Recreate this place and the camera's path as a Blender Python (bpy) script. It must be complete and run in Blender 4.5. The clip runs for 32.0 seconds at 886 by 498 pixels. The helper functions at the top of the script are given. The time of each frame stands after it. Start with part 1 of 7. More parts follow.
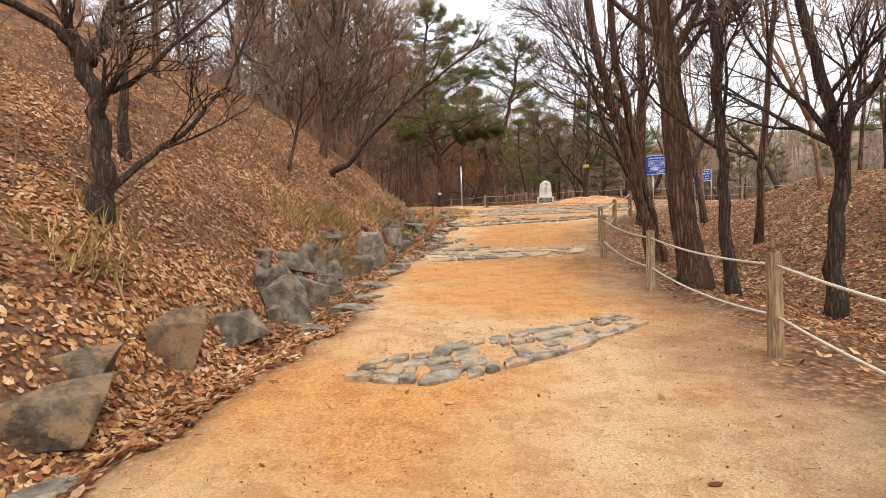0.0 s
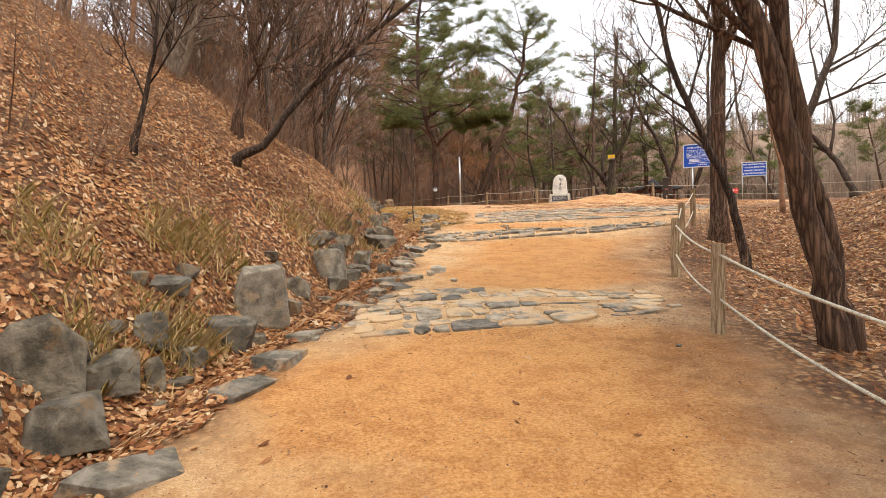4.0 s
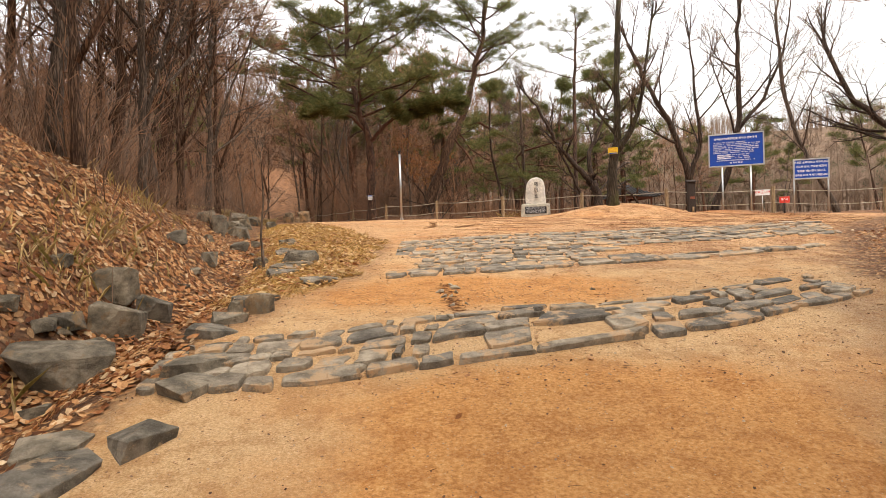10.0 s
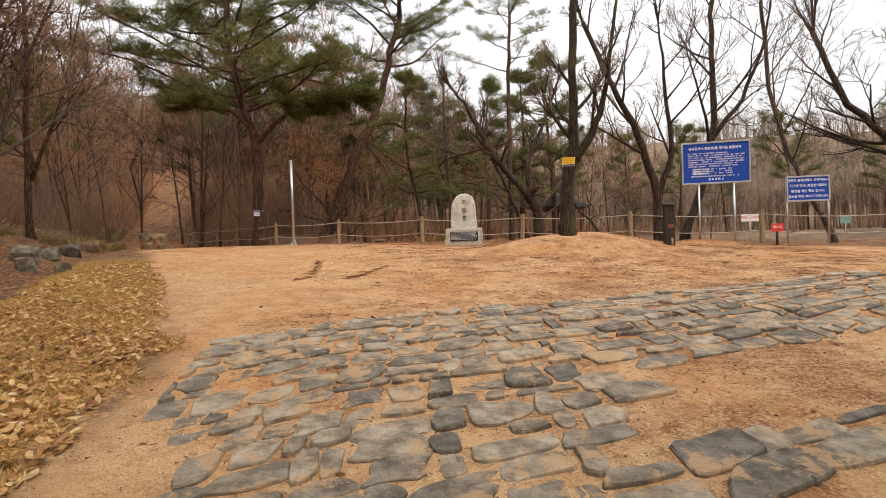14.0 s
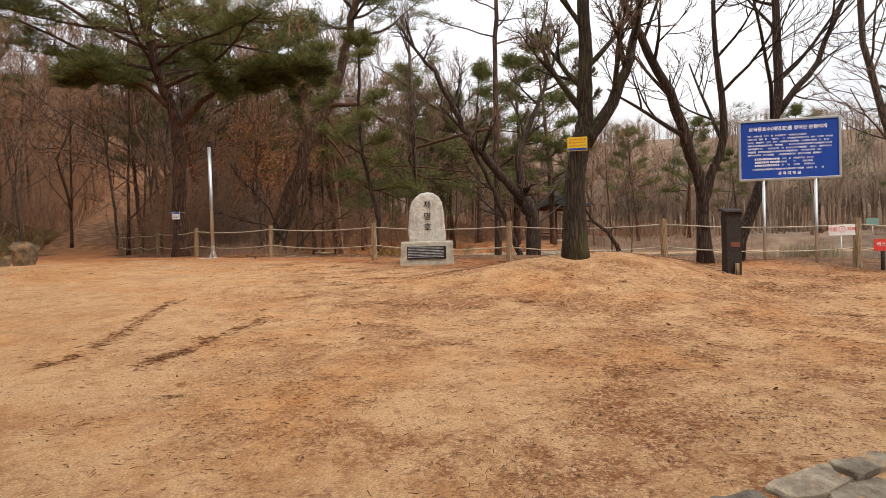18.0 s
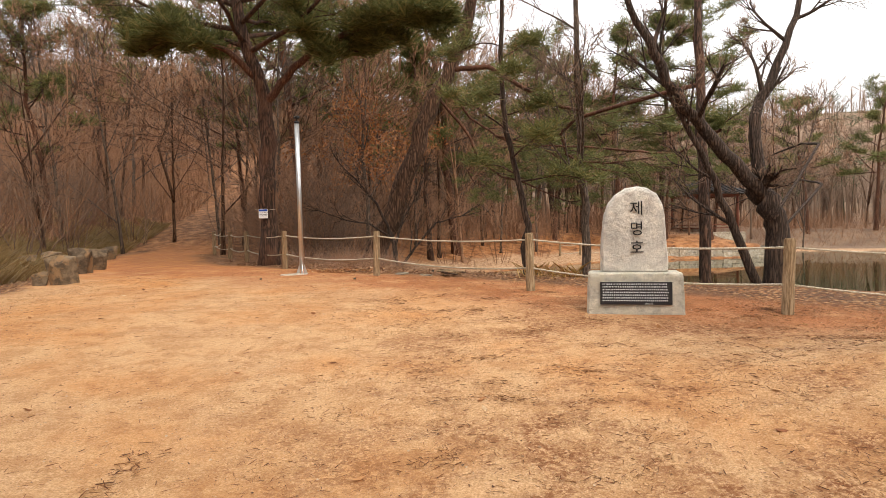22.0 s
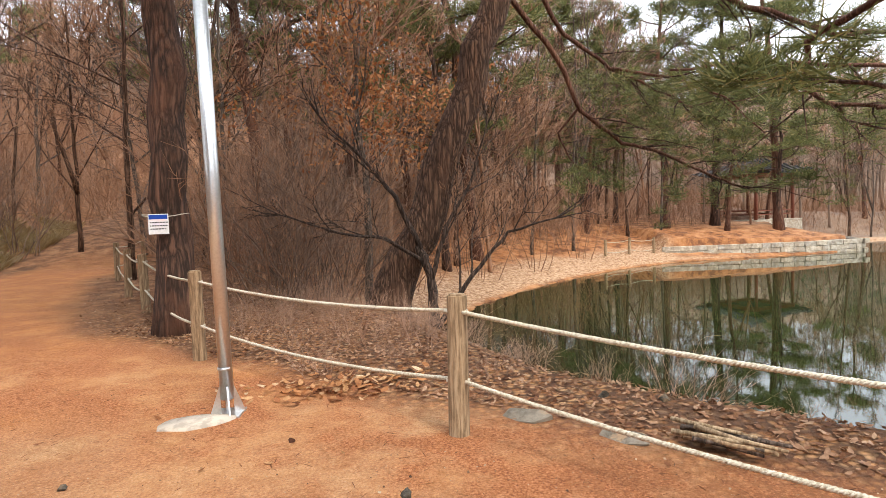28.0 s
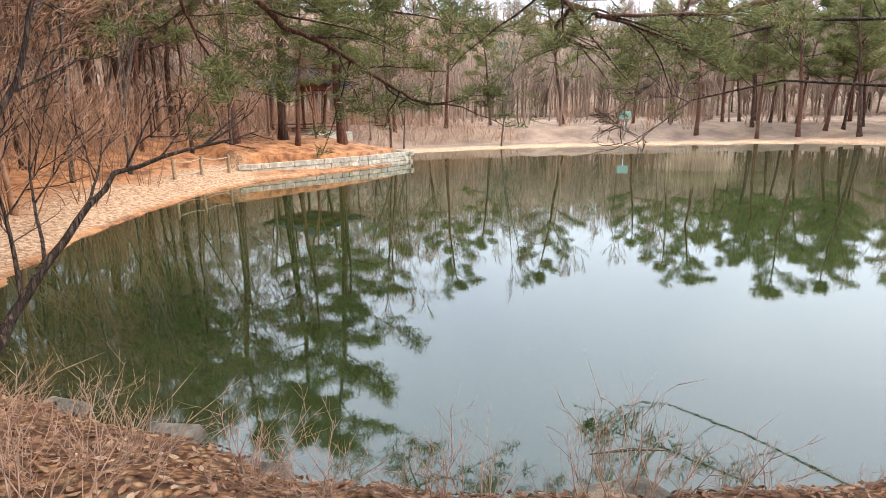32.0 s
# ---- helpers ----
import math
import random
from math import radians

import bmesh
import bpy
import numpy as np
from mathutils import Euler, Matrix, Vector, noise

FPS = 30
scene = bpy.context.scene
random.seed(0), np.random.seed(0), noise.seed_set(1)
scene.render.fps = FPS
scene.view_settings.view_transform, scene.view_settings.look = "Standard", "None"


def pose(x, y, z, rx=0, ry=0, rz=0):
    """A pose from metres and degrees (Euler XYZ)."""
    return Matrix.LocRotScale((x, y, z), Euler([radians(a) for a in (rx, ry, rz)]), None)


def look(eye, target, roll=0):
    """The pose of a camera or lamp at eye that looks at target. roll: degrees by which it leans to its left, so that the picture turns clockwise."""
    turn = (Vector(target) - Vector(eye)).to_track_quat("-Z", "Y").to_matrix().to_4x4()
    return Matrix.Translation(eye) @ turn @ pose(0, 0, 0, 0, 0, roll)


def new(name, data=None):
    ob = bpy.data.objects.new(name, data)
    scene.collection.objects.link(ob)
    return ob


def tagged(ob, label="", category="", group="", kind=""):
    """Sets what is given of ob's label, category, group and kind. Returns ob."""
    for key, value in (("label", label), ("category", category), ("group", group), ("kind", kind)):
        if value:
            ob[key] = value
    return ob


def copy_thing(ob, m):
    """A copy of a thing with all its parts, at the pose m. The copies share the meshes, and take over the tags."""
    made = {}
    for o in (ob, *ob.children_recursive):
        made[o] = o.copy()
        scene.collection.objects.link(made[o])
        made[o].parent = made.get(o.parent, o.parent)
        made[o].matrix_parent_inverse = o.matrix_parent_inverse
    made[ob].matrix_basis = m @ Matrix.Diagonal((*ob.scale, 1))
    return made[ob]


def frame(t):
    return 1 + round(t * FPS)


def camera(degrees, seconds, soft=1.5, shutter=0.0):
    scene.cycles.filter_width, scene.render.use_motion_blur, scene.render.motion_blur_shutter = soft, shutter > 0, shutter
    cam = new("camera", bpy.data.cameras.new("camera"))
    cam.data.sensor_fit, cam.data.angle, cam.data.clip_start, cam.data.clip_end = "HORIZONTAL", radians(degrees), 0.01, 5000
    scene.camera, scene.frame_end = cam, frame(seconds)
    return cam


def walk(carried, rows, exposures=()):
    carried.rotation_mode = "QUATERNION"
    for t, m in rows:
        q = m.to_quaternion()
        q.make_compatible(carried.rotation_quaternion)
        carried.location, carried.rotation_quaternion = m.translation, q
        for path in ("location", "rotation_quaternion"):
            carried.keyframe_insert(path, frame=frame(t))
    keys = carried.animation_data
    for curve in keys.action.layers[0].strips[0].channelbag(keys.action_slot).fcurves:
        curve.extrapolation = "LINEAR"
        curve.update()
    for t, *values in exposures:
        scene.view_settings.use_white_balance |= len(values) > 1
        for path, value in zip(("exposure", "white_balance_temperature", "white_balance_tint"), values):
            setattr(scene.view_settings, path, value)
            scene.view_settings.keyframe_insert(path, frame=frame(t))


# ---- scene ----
cam = camera(73.9, 32.0, soft=0.5)
METRES, EYE, TILT, LEAN, TURN = 46.0, 1.5, 0.0, 0.0, 0.0
ROWS = [
    (0.0, 0.0, 0.0, 0.0, -0.02, -0.62, 1.52),
    (0.5, 0.0033, 0.0184, 0.0016, -0.13, -0.73, 1.49),
    (1.0, 0.0057, 0.0372, 0.0033, -0.3, -0.9, 1.41),
    (1.5, 0.0105, 0.0555, 0.0047, -0.49, -0.83, 1.29),
    (2.0, 0.0116, 0.0735, 0.0063, -0.38, -0.72, 1.34),
    (2.5, 0.0138, 0.0918, 0.0072, -0.05, -0.86, 1.38),
    (4.5, 0.0164, 0.1624, 0.0147, 0.57, -1.11, 1.27),
    (5.0, 0.0179, 0.1806, 0.0148, 0.37, -0.97, 1.2),
    (5.5, 0.0186, 0.1993, 0.0161, 0.07, -0.82, 1.06),
    (6.0, 0.0215, 0.2172, 0.0179, -0.31, -0.66, 1.12),
    (6.5, 0.0223, 0.2342, 0.0199, -0.72, -0.55, 1.19),
    (7.0, 0.0249, 0.2513, 0.021, -0.89, -0.53, 1.3),
    (7.5, 0.0259, 0.2683, 0.0217, -1.08, -0.41, 1.44),
    (8.0, 0.0296, 0.2855, 0.023, -1.39, -0.37, 1.64),
    (8.5, 0.0323, 0.3024, 0.0252, -1.96, -0.37, 1.66),
    (9.0, 0.0351, 0.3195, 0.0276, -2.37, -0.59, 1.52),
    (9.5, 0.0378, 0.3364, 0.0293, -2.89, -0.56, 1.6),
    (10.0, 0.0399, 0.3538, 0.0313, -3.38, -0.54, 1.63),
    (10.5, 0.0435, 0.3706, 0.0341, -4.01, -0.47, 1.66),
    (11.0, 0.0458, 0.3876, 0.0367, -4.53, -0.52, 1.7),
    (11.5, 0.0502, 0.4042, 0.0385, -5.2, -0.5, 1.72),
    (12.0, 0.0514, 0.4205, 0.0405, -5.88, -0.5, 1.77),
    (12.5, 0.055, 0.4359, 0.0429, -6.43, -0.6, 1.81),
    (13.0, 0.057, 0.4492, 0.0455, -7.86, -0.68, 1.85),
    (13.5, 0.0595, 0.4632, 0.0495, -9.65, -0.49, 1.72),
    (14.0, 0.0636, 0.4767, 0.0524, -10.81, -0.36, 1.72),
    (14.5, 0.0668, 0.4914, 0.0531, -11.74, -0.38, 1.81),
    (15.0, 0.0722, 0.5059, 0.0536, -12.54, -0.39, 1.87),
    (15.5, 0.0763, 0.5191, 0.0547, -13.28, -0.48, 1.86),
    (17.5, 0.1025, 0.5716, 0.0615, -12.54, -0.66, 1.65),
    (18.0, 0.1053, 0.5851, 0.0626, -11.11, -0.64, 1.49),
    (18.5, 0.1066, 0.5986, 0.0647, -8.68, -0.66, 1.39),
    (19.0, 0.107, 0.6129, 0.0678, -7.11, -0.75, 1.25),
    (19.5, 0.1054, 0.6276, 0.0697, -5.82, -1.0, 1.07),
    (20.0, 0.1057, 0.6418, 0.0698, -4.77, -1.08, 0.98),
    (20.5, 0.1042, 0.656, 0.0708, -3.68, -1.19, 1.13),
    (21.0, 0.1023, 0.6718, 0.0717, -2.65, -1.42, 1.07),
    (21.5, 0.1016, 0.6872, 0.0741, -1.51, -1.67, 1.16),
    (22.0, 0.0982, 0.7023, 0.076, -0.57, -1.89, 1.14),
    (22.5, 0.0973, 0.7176, 0.0768, 0.3, -2.06, 1.12),
    (23.0, 0.0949, 0.7326, 0.0775, 1.11, -2.3, 1.2),
    (23.5, 0.0931, 0.7475, 0.0782, 1.78, -2.46, 1.12),
    (24.0, 0.0913, 0.7623, 0.0806, 2.28, -2.69, 1.26),
    (24.5, 0.0881, 0.7772, 0.0824, 2.64, -3.01, 1.4),
    (25.0, 0.0865, 0.7931, 0.0827, 2.94, -2.84, 1.5),
    (25.5, 0.0825, 0.8078, 0.0832, 2.87, -2.61, 1.66),
    (27.5, 0.0673, 0.87, 0.0871, -1.12, -3.14, 2.0),
    (28.0, 0.0649, 0.8852, 0.0875, -3.08, -3.47, 2.09),
    (28.5, 0.0632, 0.8998, 0.088, -7.98, -4.08, 2.01),
    (29.0, 0.0626, 0.9146, 0.0894, -14.04, -4.91, 2.03),
    (29.5, 0.0606, 0.9283, 0.0904, -20.87, -5.88, 2.07),
    (30.0, 0.0613, 0.9413, 0.09, -27.09, -6.79, 1.92),
    (30.5, 0.0607, 0.9525, 0.0898, -31.97, -8.41, 1.64),
    (31.0, 0.0610, 0.9625, 0.0907, -36.3, -10.47, 2.32),
    (31.5, 0.0615, 0.9655, 0.0907, -40.99, -11.49, 1.97),
    (32.0, 0.0618, 0.9664, 0.0906, -46.01, -13.16, 0.7),
]
walk(cam, [(t, pose(0, 0, EYE, TILT, LEAN, TURN) @ pose(METRES * x, METRES * y, METRES * z, 90 + pitch, roll, yaw)) for t, x, y, z, yaw, pitch, roll in ROWS],
     exposures=[(0.0, 0.66, 6900, 10), (3.0, 0.73, 7000, 10), (6.0, 0.88, 7300, 10), (9.0, 0.72, 7600, 12), (13.0, 0.38, 7500, 12), (15.0, 0.22, 7200, 12), (17.0, 0.2, 7200, 12), (19.0, 0.33, 7300, 12), (21.0, 0.58, 7400, 12),
                (25.0, 0.95, 7500, 12), (28.0, 1.18, 6600, 10), (29.5, 1.38, 6350, 10), (32.0, 1.45, 6250, 10)])

# ---- light: a bright, overcast winter day ----
world = bpy.data.worlds.new("sky")
scene.world = world
world.use_nodes = True
wn, wl = world.node_tree.nodes, world.node_tree.links
wn.clear()
sky = wn.new("ShaderNodeTexSky")
sky.sky_type, sky.sun_disc = "NISHITA", False
sky.sun_elevation, sky.sun_rotation = radians(42), radians(150)
sky.air_density, sky.dust_density = 1.0, 3.0
bright = wn.new("ShaderNodeMix")
bright.data_type, bright.blend_type = "RGBA", "MIX"
bright.inputs["Factor"].default_value = 0.975
cloud = wn.new("ShaderNodeTexNoise")
cloud.inputs["Scale"].default_value, cloud.inputs["Detail"].default_value = 2.2, 5.0
cloud_tone = wn.new("ShaderNodeValToRGB")
cloud_tone.color_ramp.elements[0].position, cloud_tone.color_ramp.elements[0].color = 0.3, (10.0, 10.7, 11.8, 1)
cloud_tone.color_ramp.elements[1].position, cloud_tone.color_ramp.elements[1].color = 0.7, (12.2, 12.6, 13.2, 1)
direction = wn.new("ShaderNodeTexCoord")
back = wn.new("ShaderNodeBackground")
back.inputs["Strength"].default_value = 0.1
wout = wn.new("ShaderNodeOutputWorld")
wl.new(direction.outputs["Generated"], cloud.inputs["Vector"])
wl.new(cloud.outputs["Fac"], cloud_tone.inputs["Fac"])
wl.new(sky.outputs[0], bright.inputs["A"])
wl.new(cloud_tone.outputs["Color"], bright.inputs["B"])
# an overcast sky is brighter overhead than at the horizon
height = wn.new("ShaderNodeSeparateXYZ")
swell = wn.new("ShaderNodeValToRGB")
swell.color_ramp.elements[0].position, swell.color_ramp.elements[0].color = 0.0, (.56, .56, .565, 1)
swell.color_ramp.elements[1].position, swell.color_ramp.elements[1].color = 1.0, (1.38, 1.48, 1.6, 1)
overhead = wn.new("ShaderNodeMix")
overhead.data_type, overhead.blend_type = "RGBA", "MULTIPLY"
overhead.inputs["Factor"].default_value = 1.0
wl.new(direction.outputs["Generated"], height.inputs[0])
wl.new(height.outputs["Z"], swell.inputs["Fac"])
wl.new(bright.outputs["Result"], overhead.inputs["A"])
wl.new(swell.outputs["Color"], overhead.inputs["B"])
wl.new(overhead.outputs["Result"], back.inputs["Color"])
wl.new(back.outputs[0], wout.inputs[0])
sun = new("sun", bpy.data.lights.new("sun", "SUN"))
sun.data.energy, sun.data.angle, sun.data.color = 1.5, radians(18), (1.0, 0.90, 0.78)
sun.matrix_world = look((0, 0, 60), (-18, 30, 10))


# ---- materials ----
def material(name, rough=0.85, metal=0.0):
    m = bpy.data.materials.new(name)
    m.use_nodes = True
    b = m.node_tree.nodes["Principled BSDF"]
    b.inputs["Roughness"].default_value, b.inputs["Metallic"].default_value = rough, metal
    b.inputs["Specular IOR Level"].default_value = 0.3
    return m, m.node_tree.nodes, m.node_tree.links, b


def coords(n, l, scale=(1, 1, 1), world_space=False):
    mp = n.new("ShaderNodeMapping")
    mp.inputs["Scale"].default_value = scale
    if world_space:
        l.new(n.new("ShaderNodeNewGeometry").outputs["Position"], mp.inputs["Vector"])
    else:
        l.new(n.new("ShaderNodeTexCoord").outputs["Object"], mp.inputs["Vector"])
    return mp.outputs["Vector"]


def grain(n, l, vec, scale, detail=6.0, rough=0.6):
    t = n.new("ShaderNodeTexNoise")
    t.inputs["Scale"].default_value, t.inputs["Detail"].default_value, t.inputs["Roughness"].default_value = scale, detail, rough
    l.new(vec, t.inputs["Vector"])
    k = n.new("ShaderNodeMapRange")
    k.inputs["From Min"].default_value, k.inputs["From Max"].default_value = 0.25, 0.75
    l.new(t.outputs["Fac"], k.inputs["Value"])
    return k.outputs["Result"]


def ramp(n, l, fac, stops):
    r = n.new("ShaderNodeValToRGB")
    while len(r.color_ramp.elements) < len(stops):
        r.color_ramp.elements.new(0.5)
    for e, (p, c) in zip(r.color_ramp.elements, stops):
        e.position, e.color = p, (*c, 1)
    l.new(fac, r.inputs["Fac"])
    return r.outputs["Color"]


def mix(n, l, fac, a, b, how="MIX"):
    m = n.new("ShaderNodeMix")
    m.data_type, m.blend_type = "RGBA", how
    for v, k in ((fac, 0), (a, 6), (b, 7)):
        if isinstance(v, (int, float)):
            m.inputs[k].default_value = v
        elif isinstance(v, tuple):
            m.inputs[k].default_value = (*v, 1)
        else:
            l.new(v, m.inputs[k])
    return m.outputs[2]


def bump(n, l, b, height, strength=0.4, distance=0.02, under=None):
    k = n.new("ShaderNodeBump")
    k.inputs["Strength"].default_value, k.inputs["Distance"].default_value = strength, distance
    l.new(height, k.inputs["Height"])
    if under is not None:
        l.new(under, k.inputs["Normal"])
    else:
        l.new(k.outputs["Normal"], b.inputs["Normal"])
    return k.outputs["Normal"]


def island(n):
    return n.new("ShaderNodeNewGeometry").outputs["Random Per Island"]


def each(n):
    return n.new("ShaderNodeObjectInfo").outputs["Random"]


def plain(name, c, rough=0.6, metal=0.0, vary=0.12, size=30, depth=0.15):
    """A paint or metal with slight grain and grime."""
    m, n, l, b = material(name, rough, metal)
    v = coords(n, l)
    dark = tuple(k * (1 - vary * 2) for k in c)
    l.new(ramp(n, l, grain(n, l, v, size), [(0.3, dark), (0.6, c)]), b.inputs["Base Color"])
    bump(n, l, b, grain(n, l, v, size * 3), depth, 0.004)
    return m


def stone(name, tones, warm, low=.42, high=1.3, cover=.52, fleck=.5, rough=22):
    m, n, l, b = material(name, 0.85)
    v = coords(n, l, world_space=True)
    a = ramp(n, l, grain(n, l, v, 5.5, 8), [(0.25, tones[0]), (0.5, tones[1]), (0.72, tones[2])])
    a = mix(n, l, each(n), mix(n, l, 1.0, a, (low, low, low * .99), "MULTIPLY"), mix(n, l, 1.0, a, (high, high * .95, high * .86), "MULTIPLY"))
    crack = grain(n, l, coords(n, l, (1, 1, 1.6), True), 11, 9, .8)
    a = mix(n, l, ramp(n, l, crack, [(0.3, (.6, .6, .6)), (0.5, (0, 0, 0))]), a, mix(n, l, 1.0, a, (.55, .53, .5), "MULTIPLY"))
    stain = ramp(n, l, grain(n, l, v, 3.1, 8, .7), [(cover, (0, 0, 0)), (cover + .12, (.8, .8, .8))])
    a = mix(n, l, stain, a, warm)
    a = mix(n, l, ramp(n, l, grain(n, l, v, 90, 3), [(0.62, (0, 0, 0)), (0.75, (fleck, fleck, fleck))]), a, (0.4, 0.38, 0.33))
    l.new(a, b.inputs["Base Color"])
    bump(n, l, b, mix(n, l, .4, grain(n, l, v, rough, 10, .75), crack), 1.0, 0.03)
    return m


def bark(name, lo, hi, ridge, warm=None, size=1.0):
    m, n, l, b = material(name, 0.9)
    v = coords(n, l, (17 * size, 17 * size, 1.7 * size))
    t = n.new("ShaderNodeTexVoronoi")
    t.feature = "DISTANCE_TO_EDGE"
    t.inputs["Scale"].default_value = 2.6
    w = mix(n, l, 0.5, v, grain_colour(n, l, v, 2.0))
    l.new(w, t.inputs["Vector"])
    f = ramp(n, l, t.outputs["Distance"], [(0.02, (0, 0, 0)), (0.34, (1, 1, 1))])
    c = mix(n, l, f, lo, mix(n, l, grain(n, l, v, 3.0), mix(n, l, 1.0, hi, (.5, .5, .5), "MULTIPLY"), hi))
    c = mix(n, l, ramp(n, l, grain(n, l, coords(n, l, (1, 1, .5)), 1.6, 5), [(0.5, (0, 0, 0)), (0.8, (.6, .6, .6))]), c, warm or lo)
    l.new(c, b.inputs["Base Color"])
    h = mix(n, l, 0.45, f, grain_colour(n, l, v, 6.0))
    bump(n, l, b, h, ridge, 0.045)
    return m


def grain_colour(n, l, vec, scale):
    t = n.new("ShaderNodeTexNoise")
    t.inputs["Scale"].default_value, t.inputs["Detail"].default_value = scale, 5.0
    l.new(vec, t.inputs["Vector"])
    return t.outputs["Color"]


def leaf_material(name, stops, rough=0.7, patch=0.0):
    m, n, l, b = material(name, rough)
    c = ramp(n, l, island(n), stops)
    v = coords(n, l)
    c = mix(n, l, grain(n, l, v, 45, 3), c, mix(n, l, 1.0, c, (.55, .5, .45), "MULTIPLY"))
    if patch:                             # damp, darker drifts
        damp = ramp(n, l, grain(n, l, coords(n, l, (1, 1, 1), True), patch, 7, .7), [(0.45, (0, 0, 0)), (0.65, (1, 1, 1))])
        c = mix(n, l, damp, c, mix(n, l, 1.0, c, (.56, .48, .42), "MULTIPLY"))
    l.new(c, b.inputs["Base Color"])
    thin, both = n.new("ShaderNodeBsdfTranslucent"), n.new("ShaderNodeMixShader")
    both.inputs["Fac"].default_value = .35
    l.new(c, thin.inputs["Color"])
    l.new(b.outputs[0], both.inputs[1])
    l.new(thin.outputs[0], both.inputs[2])
    l.new(both.outputs[0], n["Material Output"].inputs["Surface"])
    return m


# ground: sand, leaf litter and dry grass, by masks stored on the sheet
mat_ground, n, l, b = material("ground", 0.95)
v = coords(n, l, world_space=True)


def stored(name):
    a = n.new("ShaderNodeAttribute")
    a.attribute_name = name
    return a.outputs["Fac"]


pale = ramp(n, l, grain(n, l, v, 70, 4, .7), [(0.2, (.50, .29, .135)), (0.5, (.68, .42, .205)), (0.8, (.80, .56, .33))])
orange = ramp(n, l, grain(n, l, v, 40, 6, .65), [(0.2, (.48, .20, .055)), (0.5, (.66, .30, .092)), (0.8, (.74, .40, .165))])
hue = n.new("ShaderNodeMath")
hue.operation = "MULTIPLY_ADD"
l.new(grain(n, l, v, 0.55, 6), hue.inputs[0])
hue.inputs[1].default_value = 0.9
l.new(stored("orange"), hue.inputs[2])
sand = mix(n, l, ramp(n, l, hue.outputs[0], [(0.42, (0, 0, 0)), (0.95, (1, 1, 1))]), pale, orange)
grit = n.new("ShaderNodeTexVoronoi")
grit.inputs["Scale"].default_value = 60
l.new(v, grit.inputs["Vector"])
sand = mix(n, l, ramp(n, l, grit.outputs["Distance"], [(0.0, (.5, .5, .5)), (0.3, (0, 0, 0))]), sand, (.30, .15, .07))
crumb = n.new("ShaderNodeTexVoronoi")
crumb.inputs["Scale"].default_value = 30
l.new(v, crumb.inputs["Vector"])
sand = mix(n, l, ramp(n, l, crumb.outputs["Distance"], [(0.08, (.75, .75, .75)), (0.16, (0, 0, 0))]), sand, ramp(n, l, crumb.outputs["Color"], [(0.3, (.22, .10, .05)), (0.7, (.80, .60, .40))]))
sand = mix(n, l, ramp(n, l, grain(n, l, v, 3.2, 10, .8), [(0.47, (0, 0, 0)), (0.62, (.6, .6, .6))]), sand, mix(n, l, 1.0, sand, (.72, .60, .48), "MULTIPLY"))
sand = mix(n, l, stored("square"), sand, mix(n, l, 1.0, sand, (.96, .90, .90), "MULTIPLY"))
sand = mix(n, l, mix(n, l, 1.0, stored("trodden"), ramp(n, l, grain(n, l, v, 2.6, 9, .75), [(0.25, (.45, .45, .45)), (0.6, (1, 1, 1))]), "MULTIPLY"), sand, mix(n, l, 1.0, sand, (.60, .58, .64), "MULTIPLY"))
# drifts of fallen needles on the square
needle = mix(n, l, 1.0, ramp(n, l, grain(n, l, coords(n, l, (1, 1, 1), True), .95, 10, .8), [(0.42, (0, 0, 0)), (0.64, (1, 1, 1))]),
             ramp(n, l, grain(n, l, coords(n, l, (1, 1, 1), True), 24, 9, .85), [(0.42, (0, 0, 0)), (0.53, (1, 1, 1))]), "MULTIPLY")
sand = mix(n, l, mix(n, l, 1.0, stored("red"), ramp(n, l, grain(n, l, v, 1.4, 7, .7), [(0.3, (.35, .35, .35)), (0.6, (1, 1, 1))]), "MULTIPLY"), sand, ramp(n, l, grain(n, l, v, 55, 7, .75), [(0.3, (.22, .070, .024)), (0.5, (.44, .155, .055)), (0.72, (.60, .27, .115))]))
sand = mix(n, l, mix(n, l, 1.0, needle, stored("needles"), "MULTIPLY"), sand, (.27, .10, .036))
cells = n.new("ShaderNodeTexVoronoi")
cells.inputs["Scale"].default_value = 17
l.new(mix(n, l, 0.06, v, grain_colour(n, l, v, 9)), cells.inputs["Vector"])
litter = ramp(n, l, cells.outputs["Color"], [(0.1, (.15, .06, .026)), (0.4, (.37, .155, .058)), (0.65, (.52, .25, .10)), (0.9, (.62, .37, .19))])
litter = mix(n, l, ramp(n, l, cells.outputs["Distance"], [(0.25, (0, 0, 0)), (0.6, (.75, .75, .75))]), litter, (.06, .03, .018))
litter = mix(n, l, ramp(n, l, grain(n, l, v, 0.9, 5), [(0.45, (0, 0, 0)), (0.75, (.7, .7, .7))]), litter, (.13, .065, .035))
far_floor = ramp(n, l, grain(n, l, v, 1.6, 8, .7), [(0.3, (.16, .06, .024)), (0.5, (.36, .145, .052)), (0.75, (.50, .235, .10))])
litter = mix(n, l, stored("far"), litter, far_floor)
litter = mix(n, l, stored("wood"), litter, ramp(n, l, grain(n, l, v, 2.2, 8, .7), [(0.3, (.13, .058, .027)), (0.55, (.26, .118, .053)), (0.75, (.38, .19, .09))]))
# far hills: distance haze is mixed into this greyer floor colour
litter = mix(n, l, stored("hills"), litter, ramp(n, l, grain(n, l, v, .4, 8, .7), [(0.3, (.17, .108, .072)), (0.7, (.29, .195, .13))]))
